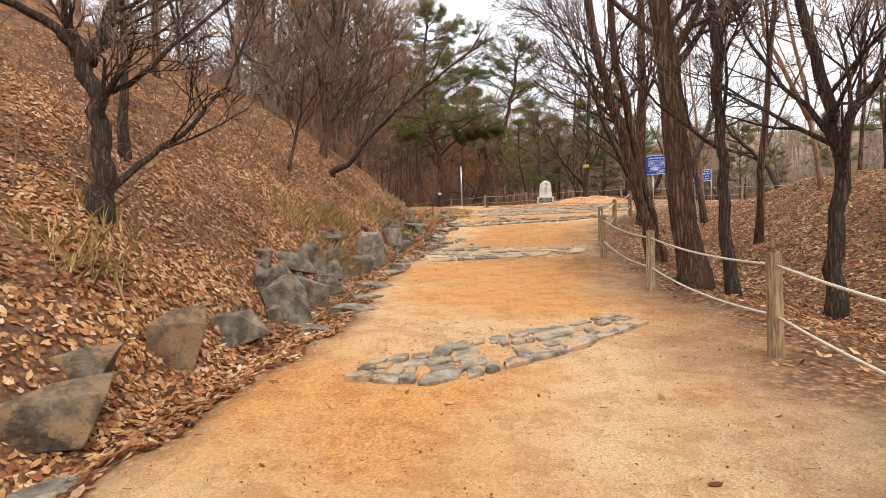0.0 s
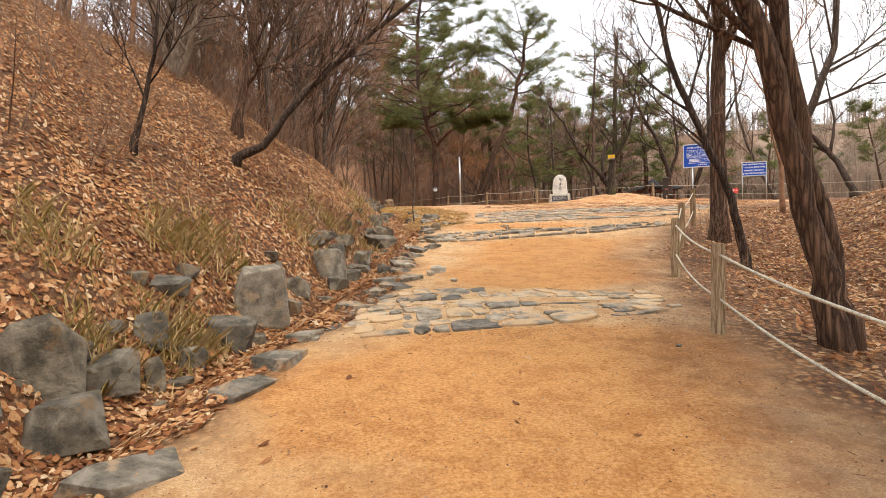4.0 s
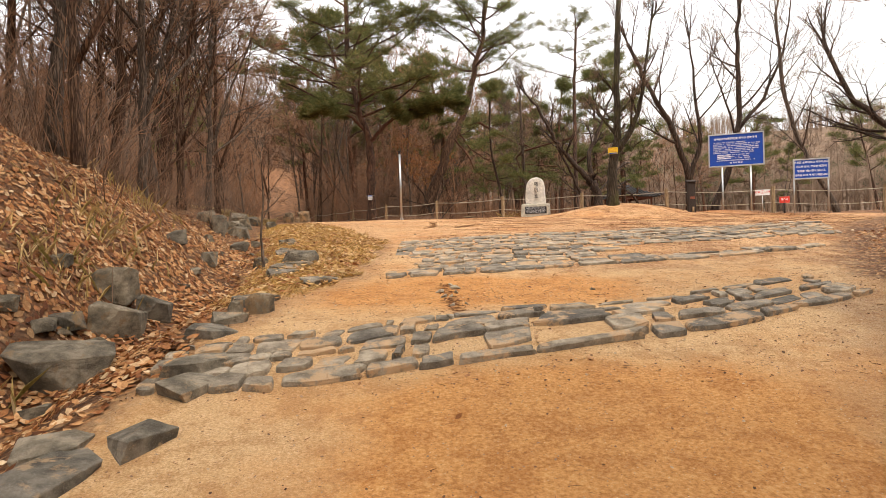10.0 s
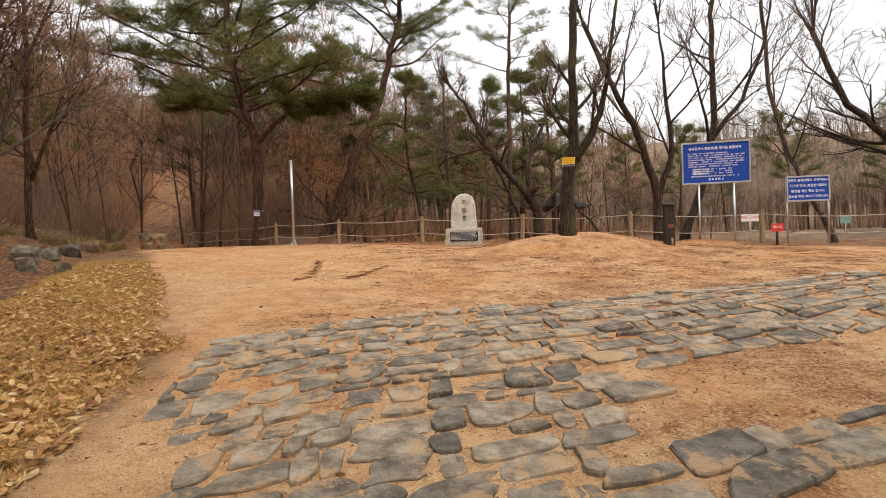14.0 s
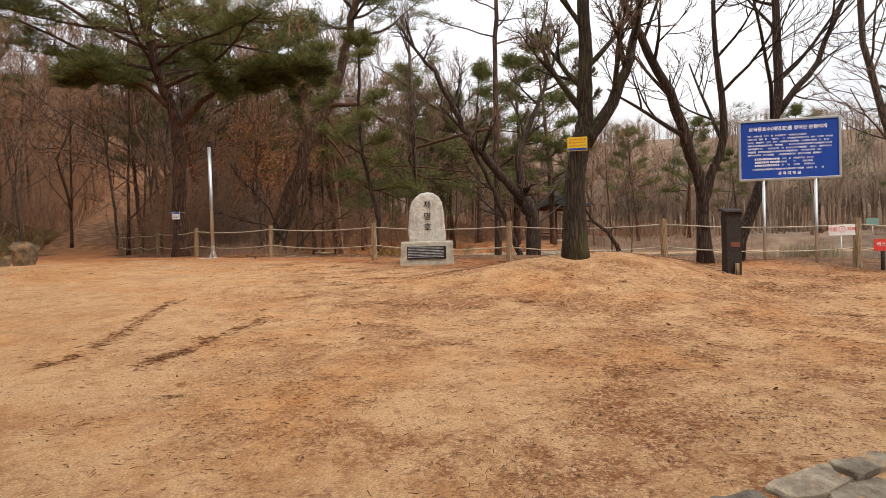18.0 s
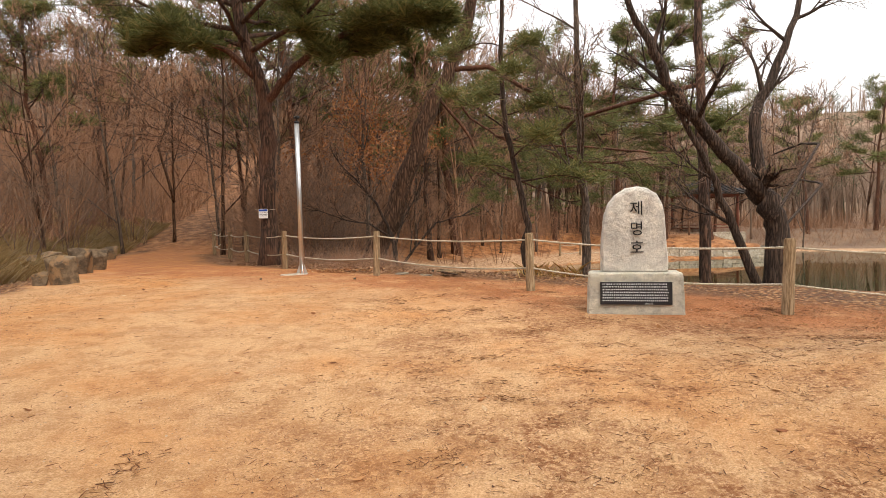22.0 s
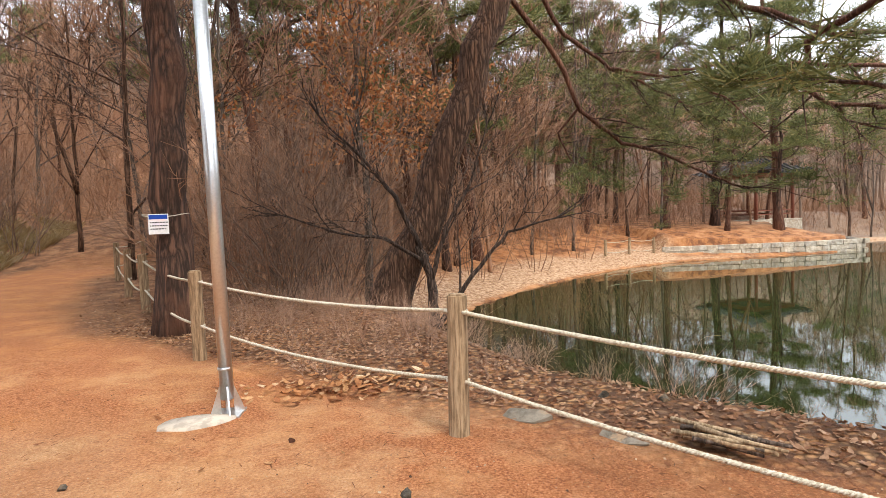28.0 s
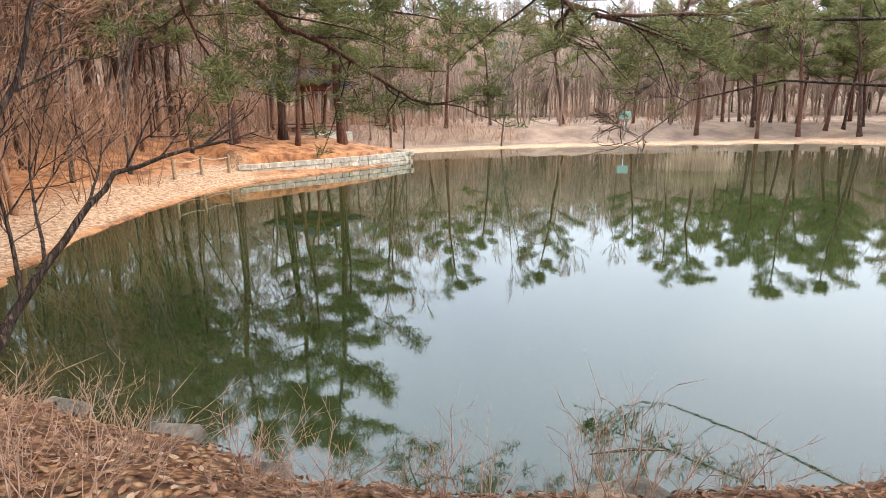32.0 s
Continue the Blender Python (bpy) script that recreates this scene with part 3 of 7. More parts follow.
def bare_tree(trunk_pts, r0, limbs, seed, mat, twig_mat, label, fine=.007, density=1.0, name="bare_tree", group="", r1=None, first=.35, depth=3, reach=.42, extra=(), kinks=.35, cap=99.0):
    """A leafless tree from its trunk's line; extra: limbs of a given line (points, radius)."""
    random.seed(seed)
    base = Vector(trunk_pts[0])
    pts = [Vector(p) - base for p in trunk_pts]
    fine_pts = []
    for a, b2 in zip(pts, pts[1:]):
        for i in range(4):
            fine_pts.append(a.lerp(b2, i / 4) + Vector((rnd(-1, 1), rnd(-1, 1), 0)) * r0 * kinks * (1 if fine_pts else 0))
    fine_pts.append(pts[-1])
    fine_pts[0] = fine_pts[0] - Vector((0, 0, .35))
    top = r1 if r1 else r0 * .3
    total = sum((b2 - a).length for a, b2 in zip(pts, pts[1:]))
    radii = [root_flare(r0 + (top - r0) * i / (len(fine_pts) - 1), max(p.z, 0)) * rnd(.94, 1.06) for i, p in enumerate(fine_pts)]
    trunk, branches, twigs, limb_bags = Bag(), Bag(), Bag(), []
    trunk.tube(fine_pts, radii, 12 if r0 > .1 else 8)
    lines = [(fine_pts, r0, first, limbs, total)]
    for line, rad in extra:
        e = [Vector(p) - base for p in line]
        fine_e = []
        for a, b2 in zip(e, e[1:]):
            for i in range(4):
                fine_e.append(a.lerp(b2, i / 4) + (Vector((rnd(-1, 1), rnd(-1, 1), rnd(-1, 1))) * rad * kinks if fine_e else Vector()))
        fine_e.append(e[-1])
        limb_bags.append(Bag())
        limb_bags[-1].tube(fine_e, taper(rad, rad * .25, len(fine_e)), 9 if rad > .06 else 6)
        lines.append((fine_e, rad * 1.05, .22, max(5, limbs // 2 + 1), min(cap, sum((b2 - a).length for a, b2 in zip(e, e[1:])))))
    for line, rad, start, count, size in lines:
        for i in range(count):
            k = start + (1 - start) * (i + rnd(.1, .9)) / count
            q, e = along(line, min(k, .99))
            out = spread(e, rnd(.5, 1.1))
            out.z = abs(out.z) * .7 + .15
            grow(branches, twigs, q, out, size * reach * rnd(.6, 1.1) * (1.25 - .7 * k), rad * (.5 - .3 * k), depth, fine, density)
        tip, e = line[-1], (line[-1] - line[-2]).normalized()
        for _ in range(3):
            grow(branches, twigs, tip - e * .05, spread(e, rnd(.1, .5)), size * reach * rnd(.4, .6), rad * .3, 2, fine, density)
    ob = thing(name, Matrix.Translation(base), label, "tree", group)
    part("trunk", trunk, mat, ob)
    tagged(part("crown", branches.mesh("crown", mat, True, twigs, twig_mat), None, ob, "leafless crown of branches and thin twigs"), kind="stuff")
    for e, limb_bag in enumerate(limb_bags):
        part("limb", limb_bag, mat, ob)
    return ob


def tuft(bag, p, size, count, up=.35):
    """A clump of pine needles: thin blades that spread from one point."""
    for _ in range(int(count * 1.45)):
        d = Vector((rnd(-1, 1), rnd(-1, 1), rnd(-.45, 1) * .75 + up * .5)).normalized()
        q = p + Vector((rnd(-1, 1), rnd(-1, 1), rnd(-.5, .5))) * size * .42
        s = d.orthogonal().normalized() * size * .025
        s.rotate(Matrix.Rotation(rnd(0, 6.3), 3, d))
        tip = q + d * size * rnd(.55, 1.0)
        b0 = len(bag.v)
        bag.v.extend((tuple(q - s), tuple(q + s), tuple(tip + s * .5), tuple(tip - s * .5)))
        bag.f.append((b0, b0 + 1, b0 + 2, b0 + 3))


def pine_limb(wood, green, p, d, length, r, tufts, size, blades, droop=.0):
    pts = bend(p, d, length, 6, .2, .02 - droop)
    wood.tube(pts, taper(r, r * .25, len(pts)), 6, False)
    for i in range(tufts):
        k = .3 + .7 * (i + rnd(0, 1)) / tufts
        q, e = along(pts, min(k, .99))
        out = spread(e, rnd(.5, 1.3))
        out.z = abs(out.z) * .35 - droop * .5
        sub = bend(q, out, length * rnd(.14, .36) * (1.3 - .6 * k), 2, .2, .08 - droop)
        wood.tube(sub, taper(r * .22, r * .08, len(sub)), 3, False)
        tuft(green, sub[-1], size, blades)
        if rnd(0, 1) < .7:
            tuft(green, sub[1], size * .9, blades)
    tuft(green, pts[-1], size, blades)


def pine_tree(trunk_pts, r0, limbs, seed, label, name="pine_tree", first=.45, reach=.36, size=.34, blades=26, tufts=12, extra=(), mat=None, green=None, group="", droop=0.0, r1=None, hang=None):
    """hang: size of the clumps and blades on the limbs of a given line."""
    random.seed(seed)
    hang = hang or (size, blades)
    base = Vector(trunk_pts[0])
    pts = [Vector(p) - base for p in trunk_pts]
    fine_pts = []
    for a, b2 in zip(pts, pts[1:]):
        for i in range(4):
            fine_pts.append(a.lerp(b2, i / 4) + (Vector((rnd(-1, 1), rnd(-1, 1), 0)) * r0 * .25 if fine_pts else Vector()))
    fine_pts.append(pts[-1])
    fine_pts[0] = fine_pts[0] - Vector((0, 0, .35))
    total = sum((b2 - a).length for a, b2 in zip(pts, pts[1:]))
    top = r1 if r1 else r0 * .3
    trunk, wood, needles, limb_bags = Bag(), Bag(), Bag(), []
    trunk.tube(fine_pts, [root_flare(r0 + (top - r0) * i / (len(fine_pts) - 1), max(p.z, 0)) * rnd(.95, 1.05) for i, p in enumerate(fine_pts)], 12 if r0 > .1 else 8)
    for i in range(limbs):
        k = first + (1 - first) * (i + rnd(.1, .9)) / limbs
        q, e = along(fine_pts, min(k, .99))
        a = i * 2.4 + rnd(-.5, .5)
        d = Vector((math.cos(a), math.sin(a), rnd(-.05, .35) + .5 * k - .2))
        pine_limb(wood, needles, q, d, total * reach * rnd(.6, 1.15) * (1.25 - .55 * k), r0 * (.42 - .25 * k), tufts, size, blades, droop)
    for line, rad, count in extra:
        e = [Vector(p) - base for p in line]
        fine_e = []
        for a, b2 in zip(e, e[1:]):
            for i in range(4):
                fine_e.append(a.lerp(b2, i / 4) + (Vector((rnd(-1, 1), rnd(-1, 1), rnd(-1, 1))) * rad * .4 if fine_e else Vector()))
        fine_e.append(e[-1])
        limb_bags.append(Bag())
        limb_bags[-1].tube(fine_e, taper(rad, rad * .3, len(fine_e)), 8, False)
        for i in range(count):
            q, t = along(fine_e, .35 + .64 * (i + rnd(0, 1)) / count)
            d = spread(t, rnd(.6, 1.2))
            d.z = d.z * .3 - .12 - droop
            pine_limb(wood, needles, q, d, rnd(.7, 1.5), rad * .3, tufts // 2 + 1, *hang, droop + .05)
    for _ in range(3):
        pine_limb(wood, needles, fine_pts[-1], spread((fine_pts[-1] - fine_pts[-2]).normalized(), rnd(.2, .8)), total * reach * .35, top * .7, tufts, size, blades, droop)
    ob = thing(name, Matrix.Translation(base), label, "tree", group)
    part("trunk", trunk, mat or mat_bark_pine, ob)
    for limb_bag in limb_bags:
        part("limb", limb_bag, mat_bark_red if len(limb_bags) > 1 else mat_bark_pine, ob)
    tagged(part("crown", wood.mesh("crown", mat_bark_pine, True, needles, green or mat_needle), None, ob, "crown of dark green needle clumps"), kind="stuff")
    return ob


def shrub(seed, height, stems, spread_r, mat, fine=.004, density=1.0, label="", name="shrub", depth=1, group="", lean=.45, wander=.3):
    """A leafless bush of many thin stems from the ground."""
    random.seed(seed)
    branches, twigs = Bag(), Bag()
    for _ in range(stems):
        a, r = rnd(0, 6.3), rnd(0, spread_r)
        p = Vector((math.cos(a) * r, math.sin(a) * r, -.1))
        d = Vector((math.cos(a) * lean * rnd(.2, 1.2), math.sin(a) * lean * rnd(.2, 1.2), 1))
        grow(branches, twigs, p, d, height * rnd(.6, 1.1), fine * 2.2, depth, fine, density, .02, wander)
    ob = thing(name, Matrix(), label, "shrub", group)
    tagged(part("crown", branches.mesh("crown", mat, True, twigs, mat), None, ob, "mass of thin leafless stems"), kind="stuff")
    return ob


def rock_mesh(seed, mat=None):
    """An angular split boulder about one metre across, with broken corners and flat faces."""
    random.seed(seed)
    bm = bmesh.new()
    for sx in (-1, 1):
        for sy in (-1, 1):
            for sz in (-1, 1):
                if rnd(0, 1) < .14:                     # a broken corner
                    bm.verts.new((sx * .5, sy * rnd(.05, .3), sz * rnd(.2, .45)))
                    bm.verts.new((sx * rnd(.05, .3), sy * .48, sz * rnd(.2, .45)))
                    bm.verts.new((sx * rnd(.1, .4), sy * rnd(.1, .4), sz * .48))
                else:
                    bm.verts.new((sx * rnd(.16, .56), sy * rnd(.2, .56), sz * rnd(.14, .52)))
    bm.verts.new((rnd(-.35, .35), rnd(-.3, .3), rnd(.44, .56)))
    hull = bmesh.ops.convex_hull(bm, input=list(bm.verts))
    for g in set(hull["geom_interior"]) | set(hull["geom_unused"]):
        if isinstance(g, bmesh.types.BMVert) and g.is_valid:
            bm.verts.remove(g)
    bmesh.ops.dissolve_limit(bm, angle_limit=radians(12), verts=list(bm.verts), edges=list(bm.edges))
    bmesh.ops.bevel(bm, geom=list(bm.edges), offset=.014, segments=1, affect="EDGES", profile=.6)
    bmesh.ops.triangulate(bm, faces=list(bm.faces))
    bmesh.ops.subdivide_edges(bm, edges=[e for e in bm.edges if e.calc_length() > .2], cuts=2, use_grid_fill=True)
    bmesh.ops.triangulate(bm, faces=list(bm.faces))
    off = Vector((seed * 1.7, seed * .9, 0))
    for vert in bm.verts:
        vert.co += vert.co.normalized() * (noise.noise(vert.co * 2.6 + off) * .012 + noise.noise(vert.co * 9 + off) * .009)
    me = bpy.data.meshes.new("rock")
    bm.to_mesh(me)
    bm.free()
    me.materials.append(mat or mat_rock)
    me.polygons.foreach_set("use_smooth", [True] * len(me.polygons))
    me.set_sharp_from_angle(angle=radians(15))
    return me


def scatter_mesh(name, x, y, z, quads, mat, kind_label, category, tilt=None):
    """Many small flat pieces as one mesh. quads: for each piece its outline points, an array (n, k, 3), laid at x, y, z."""
    count, k = quads.shape[:2]
    co = quads + np.stack([x, y, z], 1)[:, None, :]
    me = bpy.data.meshes.new(name)
    me.vertices.add(count * k)
    me.vertices.foreach_set("co", co.reshape(-1))
    me.loops.add(count * k)
    me.loops.foreach_set("vertex_index", np.arange(count * k))
    me.polygons.add(count)
    me.polygons.foreach_set("loop_start", np.arange(count) * k)
    me.update(calc_edges=True)
    me.materials.append(mat)
    return tagged(new(name, me), kind_label, category, kind="stuff")


def turned(shape, yaw, pitch, roll, size):
    """One outline (k, 3), turned and scaled for every piece."""
    cy, sy, cp, sp, cr, sr = np.cos(yaw), np.sin(yaw), np.cos(pitch), np.sin(pitch), np.cos(roll), np.sin(roll)
    m = np.empty((len(yaw), 3, 3))
    m[:, 0, 0], m[:, 0, 1], m[:, 0, 2] = cy * cp, cy * sp * sr - sy * cr, cy * sp * cr + sy * sr
    m[:, 1, 0], m[:, 1, 1], m[:, 1, 2] = sy * cp, sy * sp * sr + cy * cr, sy * sp * cr - cy * sr
    m[:, 2, 0], m[:, 2, 1], m[:, 2, 2] = -sp, cp * sr, cp * cr
    return np.einsum("nij,nkj->nki", m, shape * size[:, None, None])


def lettering(text, size, mat, m, parent, name="lettering", depth=.002, bold=0.0):
    """Writing as a flat mesh of its own, centred on the pose m."""
    cu = bpy.data.curves.new(name, "FONT")
    cu.body, cu.size, cu.extrude, cu.align_x, cu.align_y, cu.offset = text, size, depth, "CENTER", "CENTER", bold
    cu.resolution_u = 2
    tmp = bpy.data.objects.new("tmp", cu)
    scene.collection.objects.link(tmp)
    bpy.context.view_layer.update()
    me = bpy.data.meshes.new_from_object(tmp.evaluated_get(bpy.context.evaluated_depsgraph_get()))
    bpy.data.objects.remove(tmp)
    me.materials.clear()
    me.materials.append(mat)
    ob = new(name, me)
    ob.parent = parent
    ob.matrix_local = m
    return ob

# ---- ground, pond, paving ----
def spaced(fine_lo, fine_hi, step, lo, hi, growth=1.16):
    a = list(np.arange(fine_lo, fine_hi, step))
    s, p = step, fine_hi
    while p < hi:
        a.append(p)
        s *= growth
        p += s
    s, p = step * growth, fine_lo - step * growth
    while p > lo:
        a.insert(0, p)
        s *= growth
        p -= s
    return np.array([lo] + a + [hi])


gx, gy = spaced(-5.5, 28, .15, -1500, 1500, 1.13), spaced(-1.5, 75, .17, -1500, 1500, 1.12)
X, Y = np.meshgrid(gx, gy)
Z = ground_z(X, Y)
rows_n, cols_n = X.shape
ground_mesh = bpy.data.meshes.new("ground")
ground_mesh.vertices.add(X.size)
ground_mesh.vertices.foreach_set("co", np.stack([X, Y, Z], -1).reshape(-1))
idx = np.arange(X.size).reshape(rows_n, cols_n)
quads = np.stack([idx[:-1, :-1], idx[:-1, 1:], idx[1:, 1:], idx[1:, :-1]], -1).reshape(-1, 4)
ground_mesh.loops.add(quads.size)
ground_mesh.loops.foreach_set("vertex_index", quads.reshape(-1))
ground_mesh.polygons.add(len(quads))
ground_mesh.polygons.foreach_set("loop_start", np.arange(len(quads)) * 4)
ground_mesh.polygons.foreach_set("use_smooth", [True] * len(quads))
ground_mesh.update(calc_edges=True)
shore = shore_distance(X, Y)
centre = (np.interp(Y, LY, LX) + np.interp(Y, RY, RX)) / 2
orange_mask = np.exp(-((X - centre - .1) / 1.7) ** 2) * (.85 * smooth(15, 16.2, Y) * smooth(20.8, 19.8, Y) + .7 * smooth(9.8, 11, Y) * smooth(13.4, 12.8, Y) + .6 * smooth(6.3, 8, Y) * smooth(13, 11, Y))
orange_mask += .75 * np.exp(-(((X + .6) / 1.2) ** 2 + ((Y - 4.2) / 1.3) ** 2)) + 1.3 * np.exp(-(((X - 2.6) / 1.3) ** 2 + ((Y - 22.9) / .8) ** 2))
orange_mask += .55 * smooth(44, 50, Y) * smooth(70, 60, Y) + .12 * smooth(36, 44, Y)
needle_mask = smooth(29, 32, Y + .25 * X) * smooth(47, 43, Y) * (.2 + .8 * smooth(2.5, 6, X)) + .1 * smooth(3, 10, Y) + 1.0 * smooth(23.5, 24.5, Y) * smooth(31, 29, Y) * smooth(1.6, 2.6, X) + .3 * smooth(1.6, .4, np.interp(Y, RY, RX) - X)
beach_mask = (1 - smooth(15, 16, X) * smooth(27, 26, X) * smooth(67.4, 68.4, Y)) * smooth(.05, .35, shore) * np.where(Y > 52, smooth(3.4, 1.8, shore + .7 * wobble(X, Y, 1.5)), 0) + smooth(26, 30, X) * smooth(0, .3, shore) * smooth(3.4, 1.4, shore)
mound_mask = np.exp(-(((X - 9.2) / 1.6) ** 2 + ((Y - 36.0) / 1.3) ** 2))
trodden = smooth(.4, 2.0, X - centre + .5 * wobble(X, Y, 1.4, 8)) * smooth(14, 9, Y) + .8 * smooth(1.6, .5, np.interp(Y, RY, RX) - X + .4 * wobble(X, Y, .9, 2)) * smooth(8, 12, Y) * smooth(24, 21, Y) + .55 * smooth(.6, .1, X - np.interp(Y, LY, LX)) * smooth(20, 24, Y) * smooth(34, 30, Y)
for key, value in (("sand", sand_mask(X, Y)), ("trodden", trodden), ("square", smooth(22.5, 30, Y + .2 * X)), ("grass", grass_mask(X, Y)), ("orange", orange_mask), ("needles", needle_mask), ("beach", np.clip(beach_mask, 0, 1)),
                   ("mud", smooth(.06, -.3, shore)), ("red", smooth(-3.2, -.6, (Y - 44.0) + (X - 3.3) * .78 + .6 * wobble(X, Y, 1.3, 3)) * smooth(33, 39, Y) + .12 * mound_mask + .75 * smooth(43.5, 47, Y) * smooth(1.5, -1, X)), ("far", smooth(48, 56, Y)), ("wood", smooth(4, 0, X) * smooth(47, 53, Y) + smooth(-4, -9, X) + smooth(12, 20, X) * smooth(52, 44, Y)), ("hills", smooth(34, 50, np.hypot(X - 8, Y - 30)) * smooth(40, 60, X + .35 * Y))):
    ground_mesh.attributes.new(key, "FLOAT", "POINT").data.foreach_set("value", np.clip(value, 0, 1).reshape(-1))
ground_mesh.materials.append(mat_ground)
tagged(new("ground", ground_mesh), "sandy orange path and square between leaf-covered slopes", "ground", kind="structure")

bm = bmesh.new()
middle = np.mean(np.array(SHORE), 0)
bm.faces.new([bm.verts.new((middle[0] + (px - middle[0]) * 1.03, middle[1] + (py - middle[1]) * 1.03, WATER)) for px, py in SHORE])
bmesh.ops.triangulate(bm, faces=list(bm.faces))
bmesh.ops.recalc_face_normals(bm, faces=list(bm.faces))
if bm.faces[0].normal.z < 0:
    bmesh.ops.reverse_faces(bm, faces=list(bm.faces))
water_mesh = bpy.data.meshes.new("water")
bm.to_mesh(water_mesh)
bm.free()
water_mesh.materials.append(mat_water)
tagged(new("water", water_mesh), "still green pond water mirroring trees and sky", "pond", kind="structure")


def cut_stone(ring, rise, mat):
    """A split stone over an outline of (x, y) round the origin: buried sides, a rounded rim and an uneven top."""
    ring = [(a[0] * f + c[0] * (1 - f), a[1] * f + c[1] * (1 - f)) for a, c in zip(ring, ring[1:] + ring[:1]) for f in (.8, .2)]
    k = len(ring)
    bag = Bag()
    for s, z in ((1.0, -.12), (1.0, rise * .55), (.955, rise)):
        for x, y in ring:
            bag.v.append((x * s, y * s, z + (rnd(-.004, .004) if z > 0 else 0)))
    bag.v.append((0, 0, rise + rnd(-.004, .01)))
    for lvl in range(2):
        for i in range(k):
            a, b2 = lvl * k + i, lvl * k + (i + 1) % k
            bag.f.append((a, b2, b2 + k, a + k))
    for i in range(k):
        bag.f.append((2 * k + i, 2 * k + (i + 1) % k, 3 * k))
    return bag.mesh("paving_stone", mat, False)


def course(name, near, far, rows, mean, seed, label, gap=.03, thin=0.0, skip=None, rise=.03, mat=None):
    """A band of closely fitted paving stones between two lines across the path, each stone an object."""
    random.seed(seed)
    root = thing(name, Matrix(), label, "paving", kind="structure")
    near, far = [Vector(p) for p in near], [Vector(p) for p in far]

    def at(u, v):
        """The place u along and v across the band, with a wandering joint."""
        p = along(near, min(max(u, 0), .9999))[0].lerp(along(far, min(max(u, 0), .9999))[0], v)
        return p.x, p.y

    length = sum((b2 - a).length for a, b2 in zip(near, near[1:]))
    depth = (far[len(far) // 2] - near[len(near) // 2]).length
    cuts = [0] + sorted((r + rnd(-.2, .2)) / rows for r in range(1, rows)) + [1]

    def joint(r, u):
        return cuts[r] if r in (0, rows) else cuts[r] + .55 / rows * noise.noise(Vector((u * length * 1.3, r * 7.3, seed)))

    for r in range(rows):
        wave = [[rnd(-.3, .3) / rows for _ in range(3)] for _ in range(2)]
        s = rnd(-.25, .1)
        kerb = r == 0                    # larger stones hold the front edge
        while s < length:
            w = mean * rnd(.45, 1.6) * (1.3 if kerb else 1)
            if rnd(0, 1) > thin * (.35 if kerb else 1):
                u0, u1 = s / length, (s + w) / length
                v0, v1 = joint(r, (u0 + u1) / 2), joint(r + 1, (u0 + u1) / 2)
                g = gap * rnd(.5, 1.6)
                gu, gv = g / length / 2, g / depth / 2
                d = (v1 - v0)
                pts = []
                for u, v in ((u0, v0), ((u0 + u1) / 2, v0 - d * rnd(-.05, .14)), (u1, v0), (u1 + (u1 - u0) * rnd(-.04, .08), (v0 + v1) / 2), (u1, v1), ((u0 + u1) / 2, v1 + d * rnd(-.05, .14)), (u0, v1), (u0 - (u1 - u0) * rnd(-.04, .08), (v0 + v1) / 2)):
                    um, vm = (u0 + u1) / 2, (v0 + v1) / 2
                    x, y = at(u + (gu if u < um else -gu) + (u1 - u0) * rnd(-.12, .12), v + (gv if v < vm else -gv) + d * rnd(-.14, .14))
                    pts.append((x, y))
                cx, cy = sum(p[0] for p in pts) / 8, sum(p[1] for p in pts) / 8
                if not (skip and skip(cx, cy)) and -.02 < (u0 + u1) / 2 < 1.01:
                    ob = new("paving_stone", cut_stone([(x - cx, y - cy) for x, y in pts], (rise + .016 if kerb else rise * rnd(.4, 1.6)), (mat or mat_slab) if rnd(0, 1) < (.25 if kerb else .55) else mat_slab))
                    ob.parent = root
                    tilt = math.degrees(math.atan2(gz(cx, cy + .2) - gz(cx, cy - .2), .4))
                    ob.matrix_local = pose(cx, cy, gz(cx, cy) + rnd(-.012, .008), tilt + rnd(-1.6, 1.6), rnd(-1.8, 1.8), 0)
            s += w
    return root


# ---- boulders along the ditch ----
rock_shapes = [rock_mesh(i + 1) for i in range(12)]
brown_shapes = [rock_mesh(i + 21, mat_rock_brown) for i in range(2)]
leaning_shapes = [rock_mesh(i + 31, mat_rock_pale) for i in range(3)]
edge_shapes = [rock_mesh(i + 51, mat_edge) for i in range(7)]
pale_shapes = [rock_mesh(i + 40, mat_wall_stone) for i in range(3)]


def rock(x, y, sx, sy, sz, rz, shape, sink=.25, tilt=0.0, label="dark grey angular boulder among fallen leaves", group="boulders along the ditch", name="boulder"):
    ob = new(name, shape if isinstance(shape, bpy.types.Mesh) else rock_shapes[shape % 12])
    ob.matrix_world = pose(x, y, gz(x, y) + sz * (.5 - sink), tilt, tilt * .4, rz) @ Matrix.Diagonal((sx, sy, sz, 1))
    return tagged(ob, label, "boulder", group)


